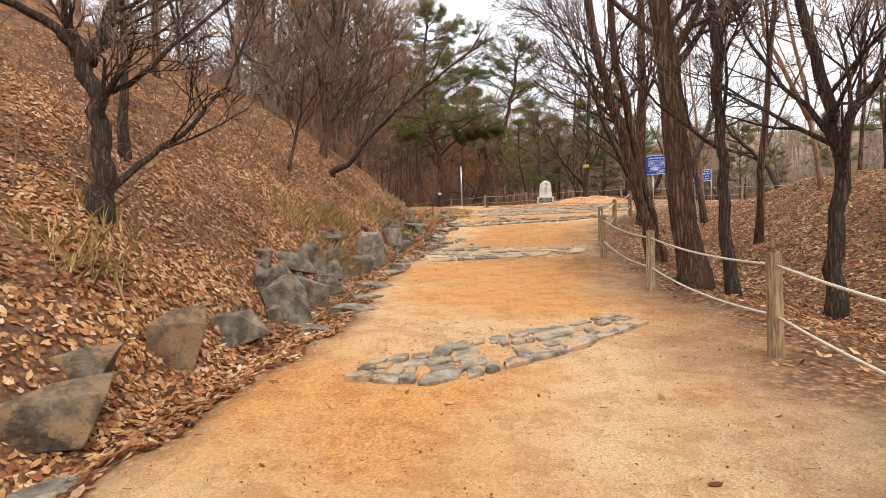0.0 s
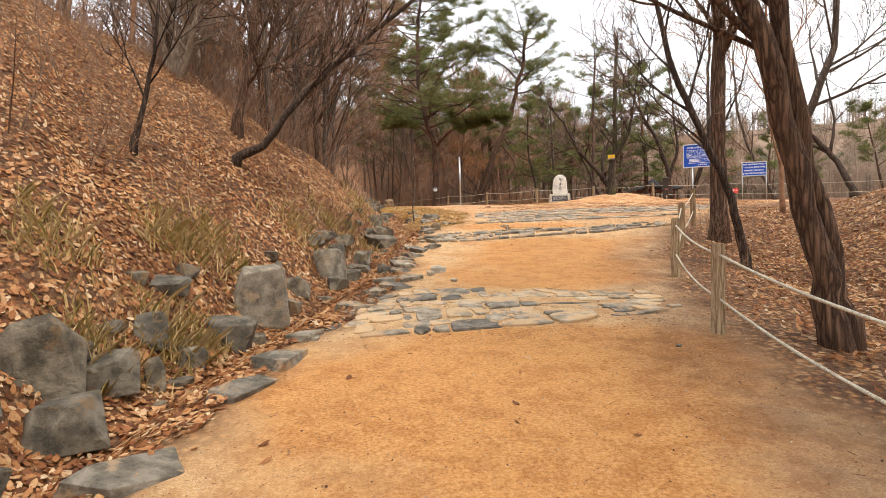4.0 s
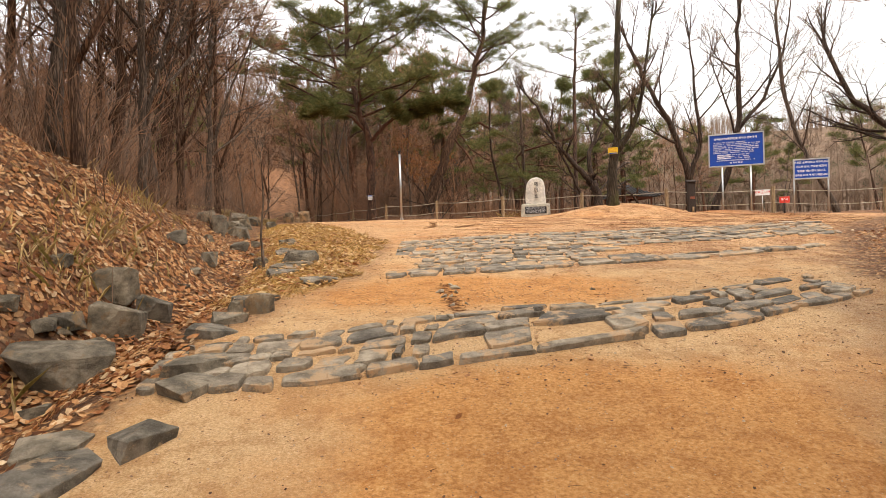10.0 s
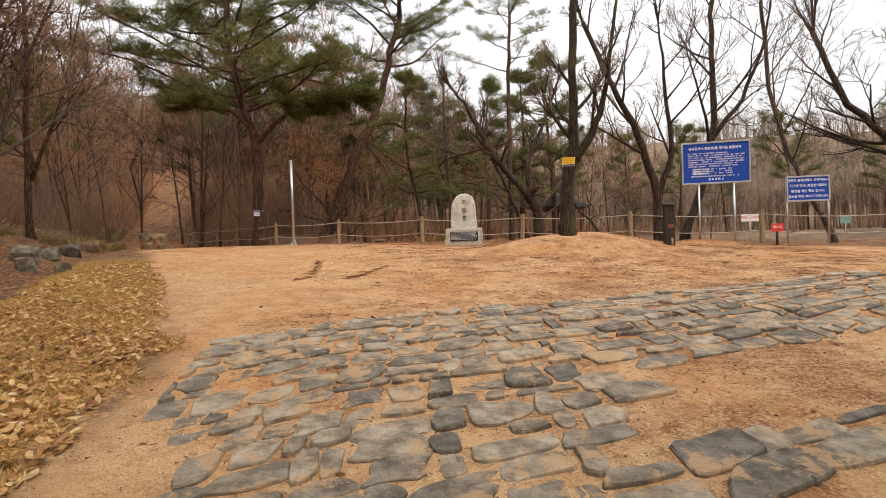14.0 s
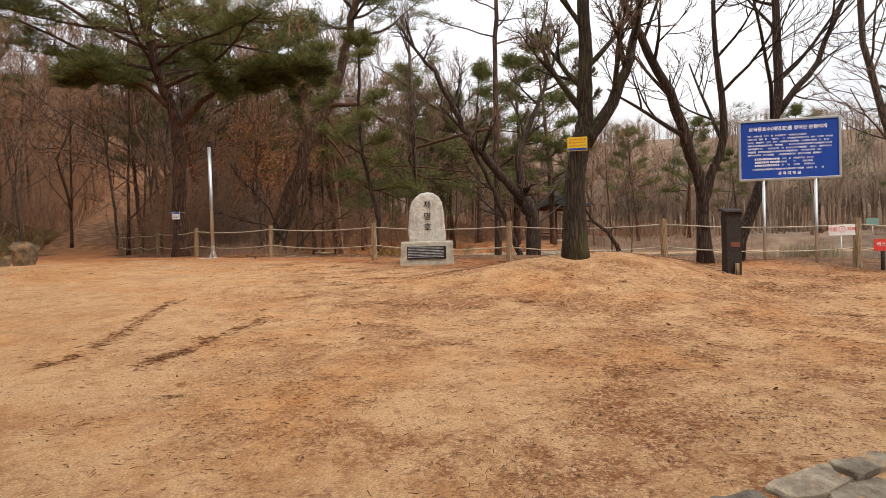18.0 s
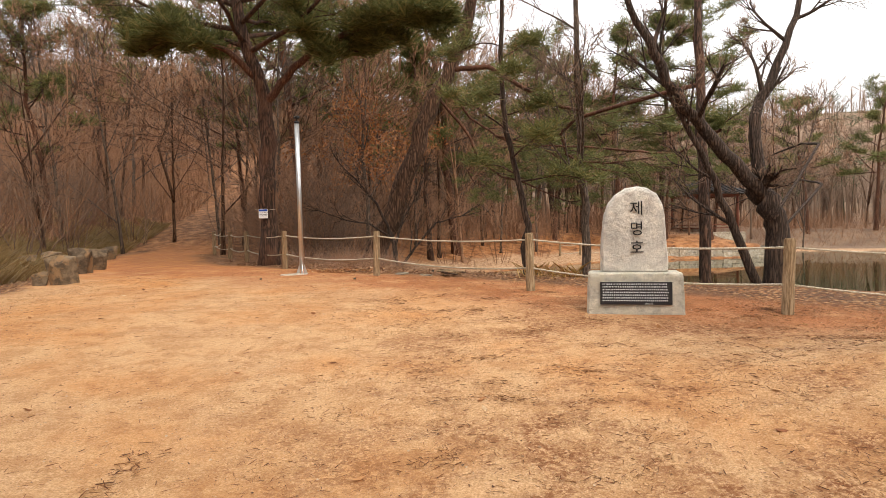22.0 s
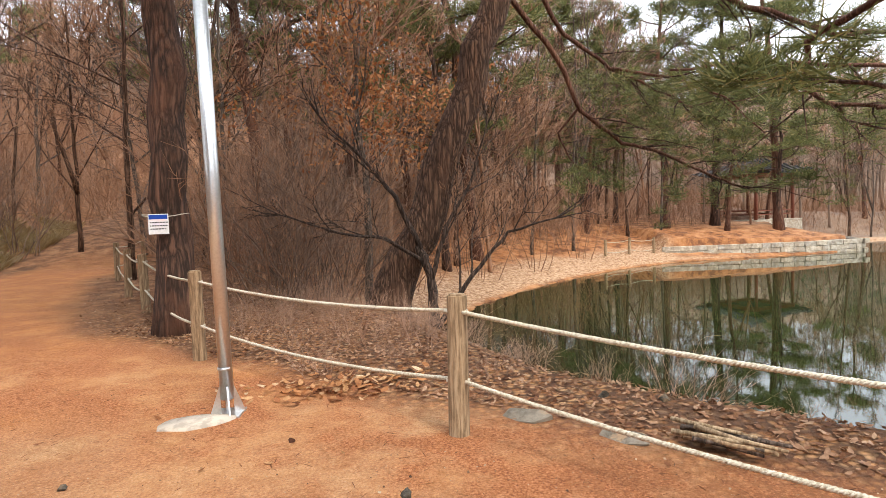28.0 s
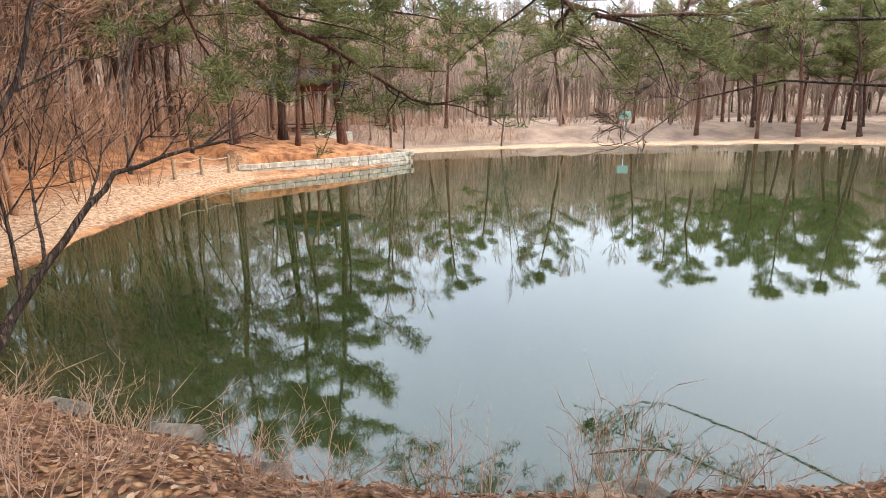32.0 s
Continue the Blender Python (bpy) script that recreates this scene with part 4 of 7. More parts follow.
def boulder_row(rocks, seed):
    """Split blocks: the middle of the front foot, width, height above the leaves and turn."""
    random.seed(seed)
    for x, y, w, h, turn in rocks:
        deep = w * (rnd(.4, .5) if h > w * 1.1 else rnd(.55, .8))
        a = radians(turn + 90)
        x, y = x + math.cos(a) * deep * .4, y + math.sin(a) * deep * .4
        label, shape = "dark grey angular boulder among fallen leaves", rock_shapes[random.randrange(12)]
        if h > .8:
            label, shape = "large upright grey slab-like boulder beside the ditch", leaning_shapes[0]
        elif h > .55 and y > 16.5 and y < 18:
            label, shape = "large pale rounded boulder in the ditch", leaning_shapes[1]
        elif y < 6.3 or y > 42:
            label, shape = "brown weathered boulder half buried in dead leaves", brown_shapes[random.randrange(2)]
        rock(x, y, w * 1.12, deep * 1.1, h * 1.3, turn + rnd(-22, 22), shape, .34, rnd(-16, 10), label)


boulder_row([(-2.80, 4.22, 0.73, 0.39, 34), (-2.92, 4.82, 0.45, 0.28, 31), (-2.68, 5.82, 0.62, 0.54, 25), (-2.49, 7.07, 0.71, 0.39, 19), (-2.40, 8.35, 0.24, 0.24, 36), (-2.29, 8.70, 0.60, 0.73, 33), (-2.68, 8.78, 0.29, 0.45, 36), (-2.69, 9.60, 0.34, 0.25, 32), (-2.16, 9.68, 0.71, 0.61, 27), (-2.99, 9.83, 0.30, 0.17, 33), (-2.62, 10.28, 0.76, 0.39, 28), (-2.17, 10.82, 0.58, 0.35, 23), (-2.48, 11.17, 0.53, 0.61, 24), (-2.22, 11.65, 0.46, 0.44, 21), (-2.05, 12.12, 0.17, 0.35, 37), (-2.27, 12.52, 0.31, 0.42, 36)], 300)
boulder_row([(-1.97, 12.68, 0.32, 0.23, 33), (-2.68, 13.04, 0.21, 0.14, 37), (-2.44, 13.28, 0.43, 0.21, 33), (-1.80, 13.39, 0.52, 0.39, 27), (-1.80, 14.31, 0.70, 0.89, 24), (-1.58, 15.09, 0.33, 0.28, 20), (-1.81, 15.18, 0.21, 0.66, 21), (-1.67, 15.83, 0.36, 0.30, 18), (-0.35, 16.74, 0.26, 0.23, 25), (-1.17, 16.92, 0.45, 0.28, 34), (-1.37, 17.30, 0.58, 0.60, 33), (-1.12, 17.68, 0.39, 0.28, 29), (-1.80, 17.83, 0.40, 0.19, 34), (-1.50, 18.18, 0.39, 0.42, 30), (-1.82, 18.32, 0.32, 0.16, 32), (-1.12, 18.59, 0.52, 0.15, 24)], 316)
boulder_row([(-1.73, 18.94, 0.29, 0.15, 28), (-1.15, 19.09, 0.40, 0.36, 23), (-1.55, 19.23, 0.45, 0.24, 26), (-1.09, 19.69, 0.20, 0.27, 21), (-1.63, 20.50, 0.18, 0.21, 22), (-0.87, 20.97, 0.68, 0.35, 30), (-1.50, 21.37, 0.14, 0.14, 33), (-0.91, 21.51, 0.29, 0.23, 28), (-1.24, 21.74, 0.39, 0.15, 29), (0.17, 21.96, 0.15, 0.17, 16), (0.40, 22.01, 0.24, 0.22, 14), (-0.96, 22.13, 0.53, 0.40, 26), (-1.25, 22.63, 0.43, 0.33, 26), (-0.90, 22.79, 0.38, 0.32, 23), (0.19, 25.42, 0.56, 0.23, 27), (-1.73, 25.57, 0.34, 0.25, 21)], 332)
boulder_row([(-1.37, 25.85, 0.29, 0.22, 19), (-0.56, 26.09, 0.28, 0.19, 14), (-0.49, 28.16, 0.22, 0.17, 23), (-1.53, 28.35, 0.34, 0.23, 28), (-1.40, 29.26, 0.19, 0.15, 25), (-2.32, 29.46, 0.35, 0.50, 17), (-2.63, 30.57, 0.45, 0.28, 28), (-2.30, 30.86, 0.55, 0.34, 16), (-3.50, 32.34, 0.45, 0.35, 28), (-2.85, 32.43, 0.39, 0.34, 25), (-2.91, 33.21, 0.50, 0.34, 24), (-2.45, 35.19, 0.29, 0.26, 19), (-3.47, 36.02, 0.41, 0.41, 22), (-3.23, 43.86, 0.28, 0.33, 38), (-2.87, 43.93, 0.55, 0.64, 37), (-4.04, 46.51, 0.50, 0.69, 34)], 348)
boulder_row([(-4.42, 47.88, 0.53, 0.60, 33), (-6.43, 48.01, 0.54, 0.54, 38), (-7.23, 53.38, 0.65, 0.56, 31)], 364)
random.seed(52)
for i in range(46):
    y = rnd(6, 30)
    x = float(np.interp(y, DY, DX)) - rnd(-.1, 1.0)
    k = rnd(.08, .24)
    rock(x, y, k * rnd(.9, 1.5), k, k * rnd(.5, 1.0), rnd(0, 180), i, .32, rnd(-10, 10), "small dark stone among fallen leaves", "small stones of the ditch")
boulder_row([(-4.0, 37, .6, .45, 20), (-4.4, 39.2, .5, .4, 30), (-4.7, 41, .6, .4, 0), (-5.2, 44.2, .6, .5, 40), (-6.9, 49.6, .7, .6, 10), (-7.8, 51.4, .6, .5, 40)], 390)


# flat edging stones along the rim of the path
def edging_row(stones, seed):
    random.seed(seed)
    for x, y, w, h, turn in stones:
        rock(x - .08, y + .1, w * 1.15, rnd(.32, .44), rnd(.2, .3), turn + 35 + rnd(-15, 15), edge_shapes[random.randrange(7)], .64, rnd(-6, 6), "flat grey edging stone at the rim of the path", "edging stones of the path", "edging_stone")


edging_row([(-2.07, 3.14, 0.44, 0.20, 33), (-1.37, 6.72, 0.32, 0.32, 12), (-1.12, 7.94, 0.63, 0.31, 25), (-1.23, 8.98, 0.53, 0.27, 21), (-1.06, 9.90, 0.58, 0.33, 17), (-0.88, 11.25, 0.52, 0.27, 30), (-0.79, 12.01, 0.51, 0.31, 24), (-0.77, 12.89, 0.41, 0.28, 19), (-0.47, 14.24, 0.37, 0.20, 12), (-0.30, 15.02, 0.26, 0.41, 9), (-0.02, 15.44, 0.43, 0.32, 7), (-0.20, 15.93, 0.44, 0.33, 29), (0.12, 16.07, 0.48, 0.40, 23), (-0.13, 16.86, 0.43, 0.29, 6), (-0.04, 17.48, 0.60, 0.23, 18), (-0.06, 17.92, 0.39, 0.28, 5), (0.10, 18.45, 0.46, 0.28, 13), (0.16, 19.11, 0.52, 0.27, 31)], 400)
edging_row([(0.01, 19.42, 0.32, 0.27, 4), (0.44, 19.43, 0.33, 0.28, 24), (0.46, 20.13, 0.36, 0.22, 20), (0.26, 21.19, 0.32, 0.16, 18), (0.23, 21.61, 0.32, 0.20, 8), (0.08, 24.46, 0.43, 0.27, 6), (0.18, 24.81, 0.46, 0.19, 11)], 418)
random.seed(12)
for x, y, w, rz in ((.35, 20.6, .5, 60), (.2, 22.6, .5, 30), (.0, 25.9, .5, 10), (.15, 25.2, .55, 20), (-.3, 26.8, .4, 40), (-.65, 28.6, .4, 60), (-.4, 27.2, .4, 0), (.75, 23.6, .5, 40)):
    rock(x, y, w * 1.1, w * .65, .2, rz, edge_shapes[random.randrange(7)], .55, rnd(-5, 5), "flat grey stone lying in dry grass and leaves", "edging stones of the path", "edging_stone")

for x, y, k, rz, shape in ((.52, 16.8, .21, 30, 3), (.4, 16.58, .15, 80, 6), (-.02, 17.3, .18, 0, 1), (.78, 16.02, .1, 20, 8), (-.1, 17.75, .09, 50, 2), (.06, 17.3, .08, 10, 5)):
    ob = rock(x, y, k * 1.2, k, k * .7, rz, shape, .3, 8, label="pale cream stone lying at the rim of the path", group="pale stones of the path")
    ob.data = pale_shapes[shape % 3]

# ---- rope fences ----
def fence_post_meshes(seed):
    random.seed(seed)
    bm = bmesh.new()
    bmesh.ops.create_cone(bm, cap_ends=True, segments=14, radius1=.072, radius2=.066, depth=1.25)
    top = max(v.co.z for v in bm.verts)
    bmesh.ops.bevel(bm, geom=[e for e in bm.edges if all(v.co.z > top - .01 for v in e.verts)], offset=.012, segments=2, affect="EDGES")
    for vert in bm.verts:
        vert.co.x += noise.noise(vert.co * 5 + Vector((seed, 0, 0))) * .004
    me = bpy.data.meshes.new("post")
    bm.to_mesh(me)
    bm.free()
    me.materials.append(mat_post)
    me.polygons.foreach_set("use_smooth", [True] * len(me.polygons))
    me.set_sharp_from_angle(angle=radians(40))
    return me


post_shapes = [fence_post_meshes(i) for i in range(3)]


def rope_fence(places, height, label, strands_from=99, strands_to=0):
    root = thing("rope_fence", Matrix(), label, "fence")
    tops = []
    for i, (x, y) in enumerate(places):
        z = gz(x, y)
        ob = new("post", post_shapes[i % 3])
        ob.parent = root
        ob.matrix_local = pose(x, y, z + height - .625, rnd(-1.5, 1.5), rnd(-1.5, 1.5), rnd(0, 360))
        tops.append(Vector((x, y, z + height)))
    for i, (a, b2) in enumerate(zip(tops, tops[1:])):
        for drop, sag in ((.115, .06), (.57, .08)):
            d = (b2 - a).normalized()
            p0, p1 = a + d * .06 - Vector((0, 0, drop)), b2 - d * .06 - Vector((0, 0, drop))
            bag = Bag()
            if strands_from <= i <= strands_to:
                count = int((p1 - p0).length / .0115)
                side = d.cross(Vector((0, 0, 1))).normalized()
                up = side.cross(d)
                for s in range(3):
                    pts = []
                    for k in range(count + 1):
                        f = k / count
                        w = 2 * math.pi * (k * .0115 / .062 + s / 3)
                        pts.append(p0.lerp(p1, f) - Vector((0, 0, sag * 4 * f * (1 - f))) + (side * math.cos(w) + up * math.sin(w)) * .0078)
                    bag.tube(pts, [.0085] * len(pts), 5)
            else:
                pts = [p0.lerp(p1, k / 14) - Vector((0, 0, sag * 4 * (k / 14) * (1 - k / 14))) for k in range(15)]
                bag.tube(pts, [.0135] * 15, 6)
            part("rope", bag, mat_rope, root)
    for p in tops:
        if strands_from < 99:
            for drop in (.115, .57):
                bag = Bag()
                bag.tube([p + Vector((-.075, .02, -drop)), p + Vector((.075, -.02, -drop))], [.016, .016], 8)
                part("knot", bag, mat_rope, root)
    return root


random.seed(5)
rope_fence([(2.45, -2.2), (2.7, 1.5), (2.95, 5.25), (3.2, 9.1), (3.48, 12.75), (4.29, 15.98), (5.5, 18.8), (6.9, 21.6)], .93, "wooden post and double rope fence beside the path")
rope_fence([(-5.6, 60), (-4.2, 55.4), (-2.5, 52.3), (-1.26, 50.2), (.75, 46.85), (3.25, 44.52), (6.0, 41.75), (8.8, 39.45), (11.5, 37.7), (14.8, 36.45), (18.0, 35.3), (21.6, 33.9), (25.4, 32.4), (29.5, 30.5)], .93,
           "wooden post and double rope fence along the pond", 2, 6)

# ---- name stone ----
m = pose(7.02, 39.82, gz(7.0, 39.6) - .03, 0, 0, -13)
stone_thing = thing("monument", m, "pale granite name stone on a granite plinth with a black plaque", "monument")
bag = Bag()
bag.v = [(-.585, -.30, -.1), (.585, -.30, -.1), (.585, .22, -.1), (-.585, .22, -.1), (-.56, -.28, .545), (.56, -.28, .545), (.56, .2, .545), (-.56, .2, .545)]
bag.f = [(3, 2, 1, 0), (4, 5, 6, 7), (0, 1, 5, 4), (1, 2, 6, 5), (2, 3, 7, 6), (3, 0, 4, 7)]
me = bevelled(bag, "plinth", mat_granite_base, .05, 3)
bm = bmesh.new()
bm.from_mesh(me)
bmesh.ops.subdivide_edges(bm, edges=list(bm.edges), cuts=3, use_grid_fill=True)
for vert in bm.verts:
    vert.co += Vector((noise.noise(vert.co * 4), noise.noise(vert.co * 4 + Vector((9, 0, 0))), 0)) * .014
bm.to_mesh(me)
bm.free()
part("plinth", me, None, stone_thing, "rough granite plinth")
bm = bmesh.new()
outline = [(-.40, 0), (-.405, .25), (-.385, .5), (-.36, .72), (-.31, .86), (-.22, .97), (-.10, 1.045), (.04, 1.07), (.17, 1.045), (.28, .97), (.345, .85), (.375, .68), (.39, .4), (.41, .15), (.41, 0)]
rings = []
for depth, s in ((-.17, .93), (-.145, .98), (-.09, 1.0), (.09, 1.0), (.145, .98), (.17, .92)):
    rings.append([bm.verts.new((x * s, depth, .55 + z * (1 - (1 - s) * .7))) for x, z in outline])
for a, b2 in zip(rings, rings[1:]):
    for k in range(len(outline) - 1):
        bm.faces.new((a[k], a[k + 1], b2[k + 1], b2[k]))
bm.faces.new(rings[0][::-1])
bm.faces.new(rings[-1])
bmesh.ops.triangulate(bm, faces=[f for f in bm.faces if len(f.verts) > 4])
bmesh.ops.subdivide_edges(bm, edges=list(bm.edges), cuts=2, use_grid_fill=True)
for vert in bm.verts:
    vert.co += Vector((noise.noise(vert.co * 7), noise.noise(vert.co * 7 + Vector((5, 0, 0))), noise.noise(vert.co * 7 + Vector((0, 8, 0))))) * .008
bmesh.ops.recalc_face_normals(bm, faces=bm.faces)
me = bpy.data.meshes.new("name_slab")
bm.to_mesh(me)
bm.free()
me.materials.append(mat_granite)
me.polygons.foreach_set("use_smooth", [True] * len(me.polygons))
slab = part("name_slab", me, None, stone_thing, "rounded pale granite slab with black carved letters")
for text, z in (("\uc81c", 1.33), ("\uba85", 1.075), ("\ud638", .84)):
    lettering(text, .19, mat_ink, pose(.03, -.179, z, 90, 0, 4), slab, "carved_letter", .004, .0)
bag = Bag()
bag.box((-.425, -.318, .15), (.425, -.298, .43))
plaque = part("plaque", bevelled(bag, "plaque", mat_black, .004), None, stone_thing, "black plaque with small white writing")
random.seed(8)
for row in range(7):
    bag = Bag()
    x = -.395
    while x < .37:
        w = rnd(.005, .016)
        bag.box((x, -.3205, .398 - row * .034), (x + w, -.3175, .412 - row * .034))
        x += w + rnd(.007, .014)
    tagged(part("text_line", bag, mat_lettering, plaque, soft=False), kind="stuff")
lettering("2006.10", .03, mat_lettering, pose(.15, -.319, .163, 90, 0, 0), plaque, "date", .001)


# ---- sign boards ----
def board(name, left, right, z0, z1, leg_inset, label, leg_r=.03):
    """A framed board on two steel legs, from the places of its left and right ends."""
    a, b2 = Vector(left), Vector(right)
    w = (b2 - a).length
    mid = (a + b2) / 2
    ground = min(gz(*left), gz(*right))
    root = thing(name, pose(mid.x, mid.y, ground, 0, 0, math.degrees(math.atan2(b2.y - a.y, b2.x - a.x))), label, "sign")
    z0, z1 = z0 - ground, z1 - ground
    bag = Bag()
    bag.box((-w / 2 + .03, -.012, z0 + .03), (w / 2 - .03, .012, z1 - .03))
    panel = part("panel", bag, mat_blue, root, "blue enamel panel", False)
    for lo, hi in (((-w / 2, -.03, z0), (w / 2, .03, z0 + .045)), ((-w / 2, -.03, z1 - .045), (w / 2, .03, z1)), ((-w / 2, -.03, z0 + .045), (-w / 2 + .045, .03, z1 - .045)), ((w / 2 - .045, -.03, z0 + .045), (w / 2, .03, z1 - .045))):
        bag = Bag()
        bag.box(lo, hi)
        part("frame_bar", bevelled(bag, "frame_bar", mat_steel, .006), None, root)
    for s in (-1, 1):
        bag = Bag()
        x = s * (w / 2 - leg_inset)
        top = z0 + .02 if leg_inset > .1 else z1 - .03
        bag.tube([Vector((x, .045 if leg_inset < .1 else 0, -.3)), Vector((x, .045 if leg_inset < .1 else 0, top))], [leg_r, leg_r], 12)
        part("leg", bag, mat_steel, root)
    return root, panel, w, z0, z1


def bars(panel, rows, x0, x1, size, seed, y=-.0135):
    """Lines of small characters, each line a part."""
    random.seed(seed)
    for z, end in rows:
        bag = Bag()
        x = x0
        while x < x1 * end:
            w = size * rnd(.7, 1.0)
            if rnd(0, 1) > .17:
                bag.box((x, y - .001, z - size * .45), (x + w * .2, y, z + size * .4))
                bag.box((x + w * .2, y - .001, z - size * .1), (x + w * .6, y, z + size * .1))
                bag.box((x + w * .6, y - .001, z - size * .45), (x + w * .75, y, z + size * .4))
            x += w
        tagged(part("text_line", bag, mat_lettering, panel, soft=False), kind="stuff")


root, panel, w, z0, z1 = board("sign_board", (12.92, 37.3), (14.6, 36.58), 5.43, 6.63, .45, "blue framed notice board with white writing on two steel legs")
lettering("\uc0bc\uc721\ub3d9\ud638\uc218(\uc81c\uba85\ud638)\ub97c \ucc3e\uc544\uc628 \ubd84\ub4e4\uc5d0\uac8c", .088, mat_lettering, pose(-.02, -.0135, z1 - .19, 90, 0, 0), panel, "title", .001, .002)
bars(panel, [(z1 - .32 - i * .062, (.45, .97, .9, .97, .96, .8, .72)[i]) for i in range(7)], -.74, .76, .045, 3)
bars(panel, [(z1 - .775 - i * .062, .0) for i in range(3)], -.62, -.1, .045, 4)
bars(panel, [(z1 - .775 - i * .062, .55) for i in range(3)], .08, .76, .045, 5)
bars(panel, [(z1 - .975, .8)], -.66, .74, .045, 6)
lettering("\uc0bc \uc721 \ub300 \ud559 \uad50", .072, mat_lettering, pose(0, -.0135, z0 + .13, 90, 0, 0), panel, "footer", .001, .002)
for i in range(3):
    bag = Bag()
    x = -.62
    random.seed(30 + i)
    while x < -.18:
        bag.box((x, -.0145, z1 - .795 - i * .062), (x + .022, -.0135, z1 - .755 - i * .062))
        x += rnd(.03, .045)
    tagged(part("text_line", bag, mat_lettering, panel, soft=False), kind="stuff")
root, panel, w, z0, z1 = board("sign_board", (15.37, 36.18), (16.42, 35.8), 4.82, 5.53, .03, "small blue sign with four lines of white writing", .026)
for i, text in enumerate(("\uc774\uacf3\uc740 \uc0bc\uc721\ub300\ud559\uad50 \uc0ac\ubb34\ucc98\ub85c\uc11c", "\uae30\ub3c4\uc640 \uc804\ube44, \uc870\uc6a9\ud55c \ub300\ud654\uc640", "\uba85\uc0c1\uc744 \ud558\ub294 \uc7a5\uc18c \uc785\ub2c8\ub2e4.", "\uc815\uc219\uc744 \uc9c0\ucf1c \uc8fc\uc2dc\uae30 \ubc14\ub78d\ub2c8\ub2e4.")):
    lettering(text, .085, mat_lettering, pose(0, -.0135, z1 - .13 - i * .148, 90, 0, 0), panel, "text_line", .001, .002)


def small_sign(x, y, rz, z0, w, h, mat, label, text, ink, size, stake):
    g = gz(x, y)
    root = thing("small_sign", pose(x, y, g, 0, 0, rz), label, "sign")
    bag = Bag()
    bag.box((-w / 2, -.008, z0), (w / 2, .008, z0 + h))
    panel = part("panel", bevelled(bag, "panel", mat, .004), None, root)
    bag = Bag()
    bag.tube([Vector((0, .025, -.2)), Vector((0, .025, z0 + h * .7))], [stake, stake], 8)
    part("stake", bag, mat_dark_wood if stake > .03 else mat_steel, root)
    if text:
        lettering(text, size, ink, pose(0, -.0095, z0 + h * .55, 90, 0, 0), panel, "lettering", .001, .001)
    return root, panel


root, panel = small_sign(14.35, 36.35, -20, .62, .46, .2, mat_white, "white warning sign on a thin stake by the fence", "\uc704\ud5d8 \u2298 \uc9c0\uc5ed", mat_red, .085, .012)
root, panel = small_sign(14.95, 36.05, -20, .36, .32, .22, mat_red, "small red sign by the rope fence", "\uc5d0\uc2a4\ub974", mat_lettering, .085, .035)
root, panel = small_sign(7.1, 40.95, -38, .03, .34, .2, mat_red, "small red sign at the pond edge", "\uc5d0\uc2a4\ub974", mat_lettering, .085, .03)

# dark weathered wooden box post
root = thing("wooden_post_box", pose(11.32, 35.45, gz(11.32, 35.45), 0, 0, -14), "dark weathered wooden post box with a sloping lid", "post")
bag = Bag()
bag.box((-.12, -.1, -.1), (.12, .1, 1.0))
part("body", bevelled(bag, "body", mat_dark_wood, .012), None, root)
bag = Bag()
bag.v = [(-.15, -.14, .98), (.15, -.14, .98), (.15, .14, 1.02), (-.15, .14, 1.02), (-.14, -.13, 1.01), (.14, -.13, 1.01), (.14, .13, 1.06), (-.14, .13, 1.06)]
bag.f = [(3, 2, 1, 0), (4, 5, 6, 7), (0, 1, 5, 4), (1, 2, 6, 5), (2, 3, 7, 6), (3, 0, 4, 7)]
part("lid", bag, mat_dark_wood, root, soft=False)
bag = Bag()
bag.box((-.05, -.106, .42), (.09, -.1, .5))
part("plate", bag, mat_timber, root, soft=False)
bag = Bag()
bag.tube([Vector((.02, -.14, -.05)), Vector((.03, -.13, .16))], [.04, .03], 7)
part("stump", bag, mat_post, root)

# steel pole with a small camera
g = gz(1.56, 45.13)
root = thing("steel_pole", pose(1.56, 45.13, g, 0, -.5, 0), "shiny stainless steel pole on a flanged foot", "pole")
bag = Bag()
bag.tube([Vector((0, 0, .12)), Vector((0, 0, 3.28))], [.05, .05], 24)
part("tube", bag, mat_steel, root)
bag = Bag()
bag.box((-.11, -.11, -.02), (.11, .11, .015))
part("base_plate", bevelled(bag, "base_plate", mat_steel, .004), None, root)
for i in range(4):
    bag = Bag()
    mm = Matrix.Rotation(i * math.pi / 2 + .4, 4, "Z")
    bag.v = [tuple(mm @ Vector(p)) for p in ((.045, -.006, .0), (.13, -.006, .0), (.05, -.006, .22), (.045, .006, .0), (.13, .006, .0), (.05, .006, .22))]
    bag.f = [(0, 1, 2), (5, 4, 3), (0, 3, 4, 1), (1, 4, 5, 2), (2, 5, 3, 0)]
    part("gusset", bag, mat_steel, root, soft=False)
bag = Bag()
bag.tube([Vector((0, 0, 3.26)), Vector((0, 0, 3.31))], [.056, .05], 20)
part("cap", bag, mat_black, root)
bag = Bag()
bag.tube([Vector((0, 0, 3.3)), Vector((.01, -.01, 3.38))], [.012, .012], 8)
bag.tube([Vector((-.05, .04, 3.40)), Vector((.05, -.05, 3.385))], [.032, .034], 12)
part("camera_housing", bag, mat_black, root)
bag = Bag()
bag.tube([Vector((-.003, 0, .34)), Vector((-.003, 0, .36))], [.0525, .0525], 24)
part("collar", bag, mat_steel, root)
random.seed(77)
bag = Bag()
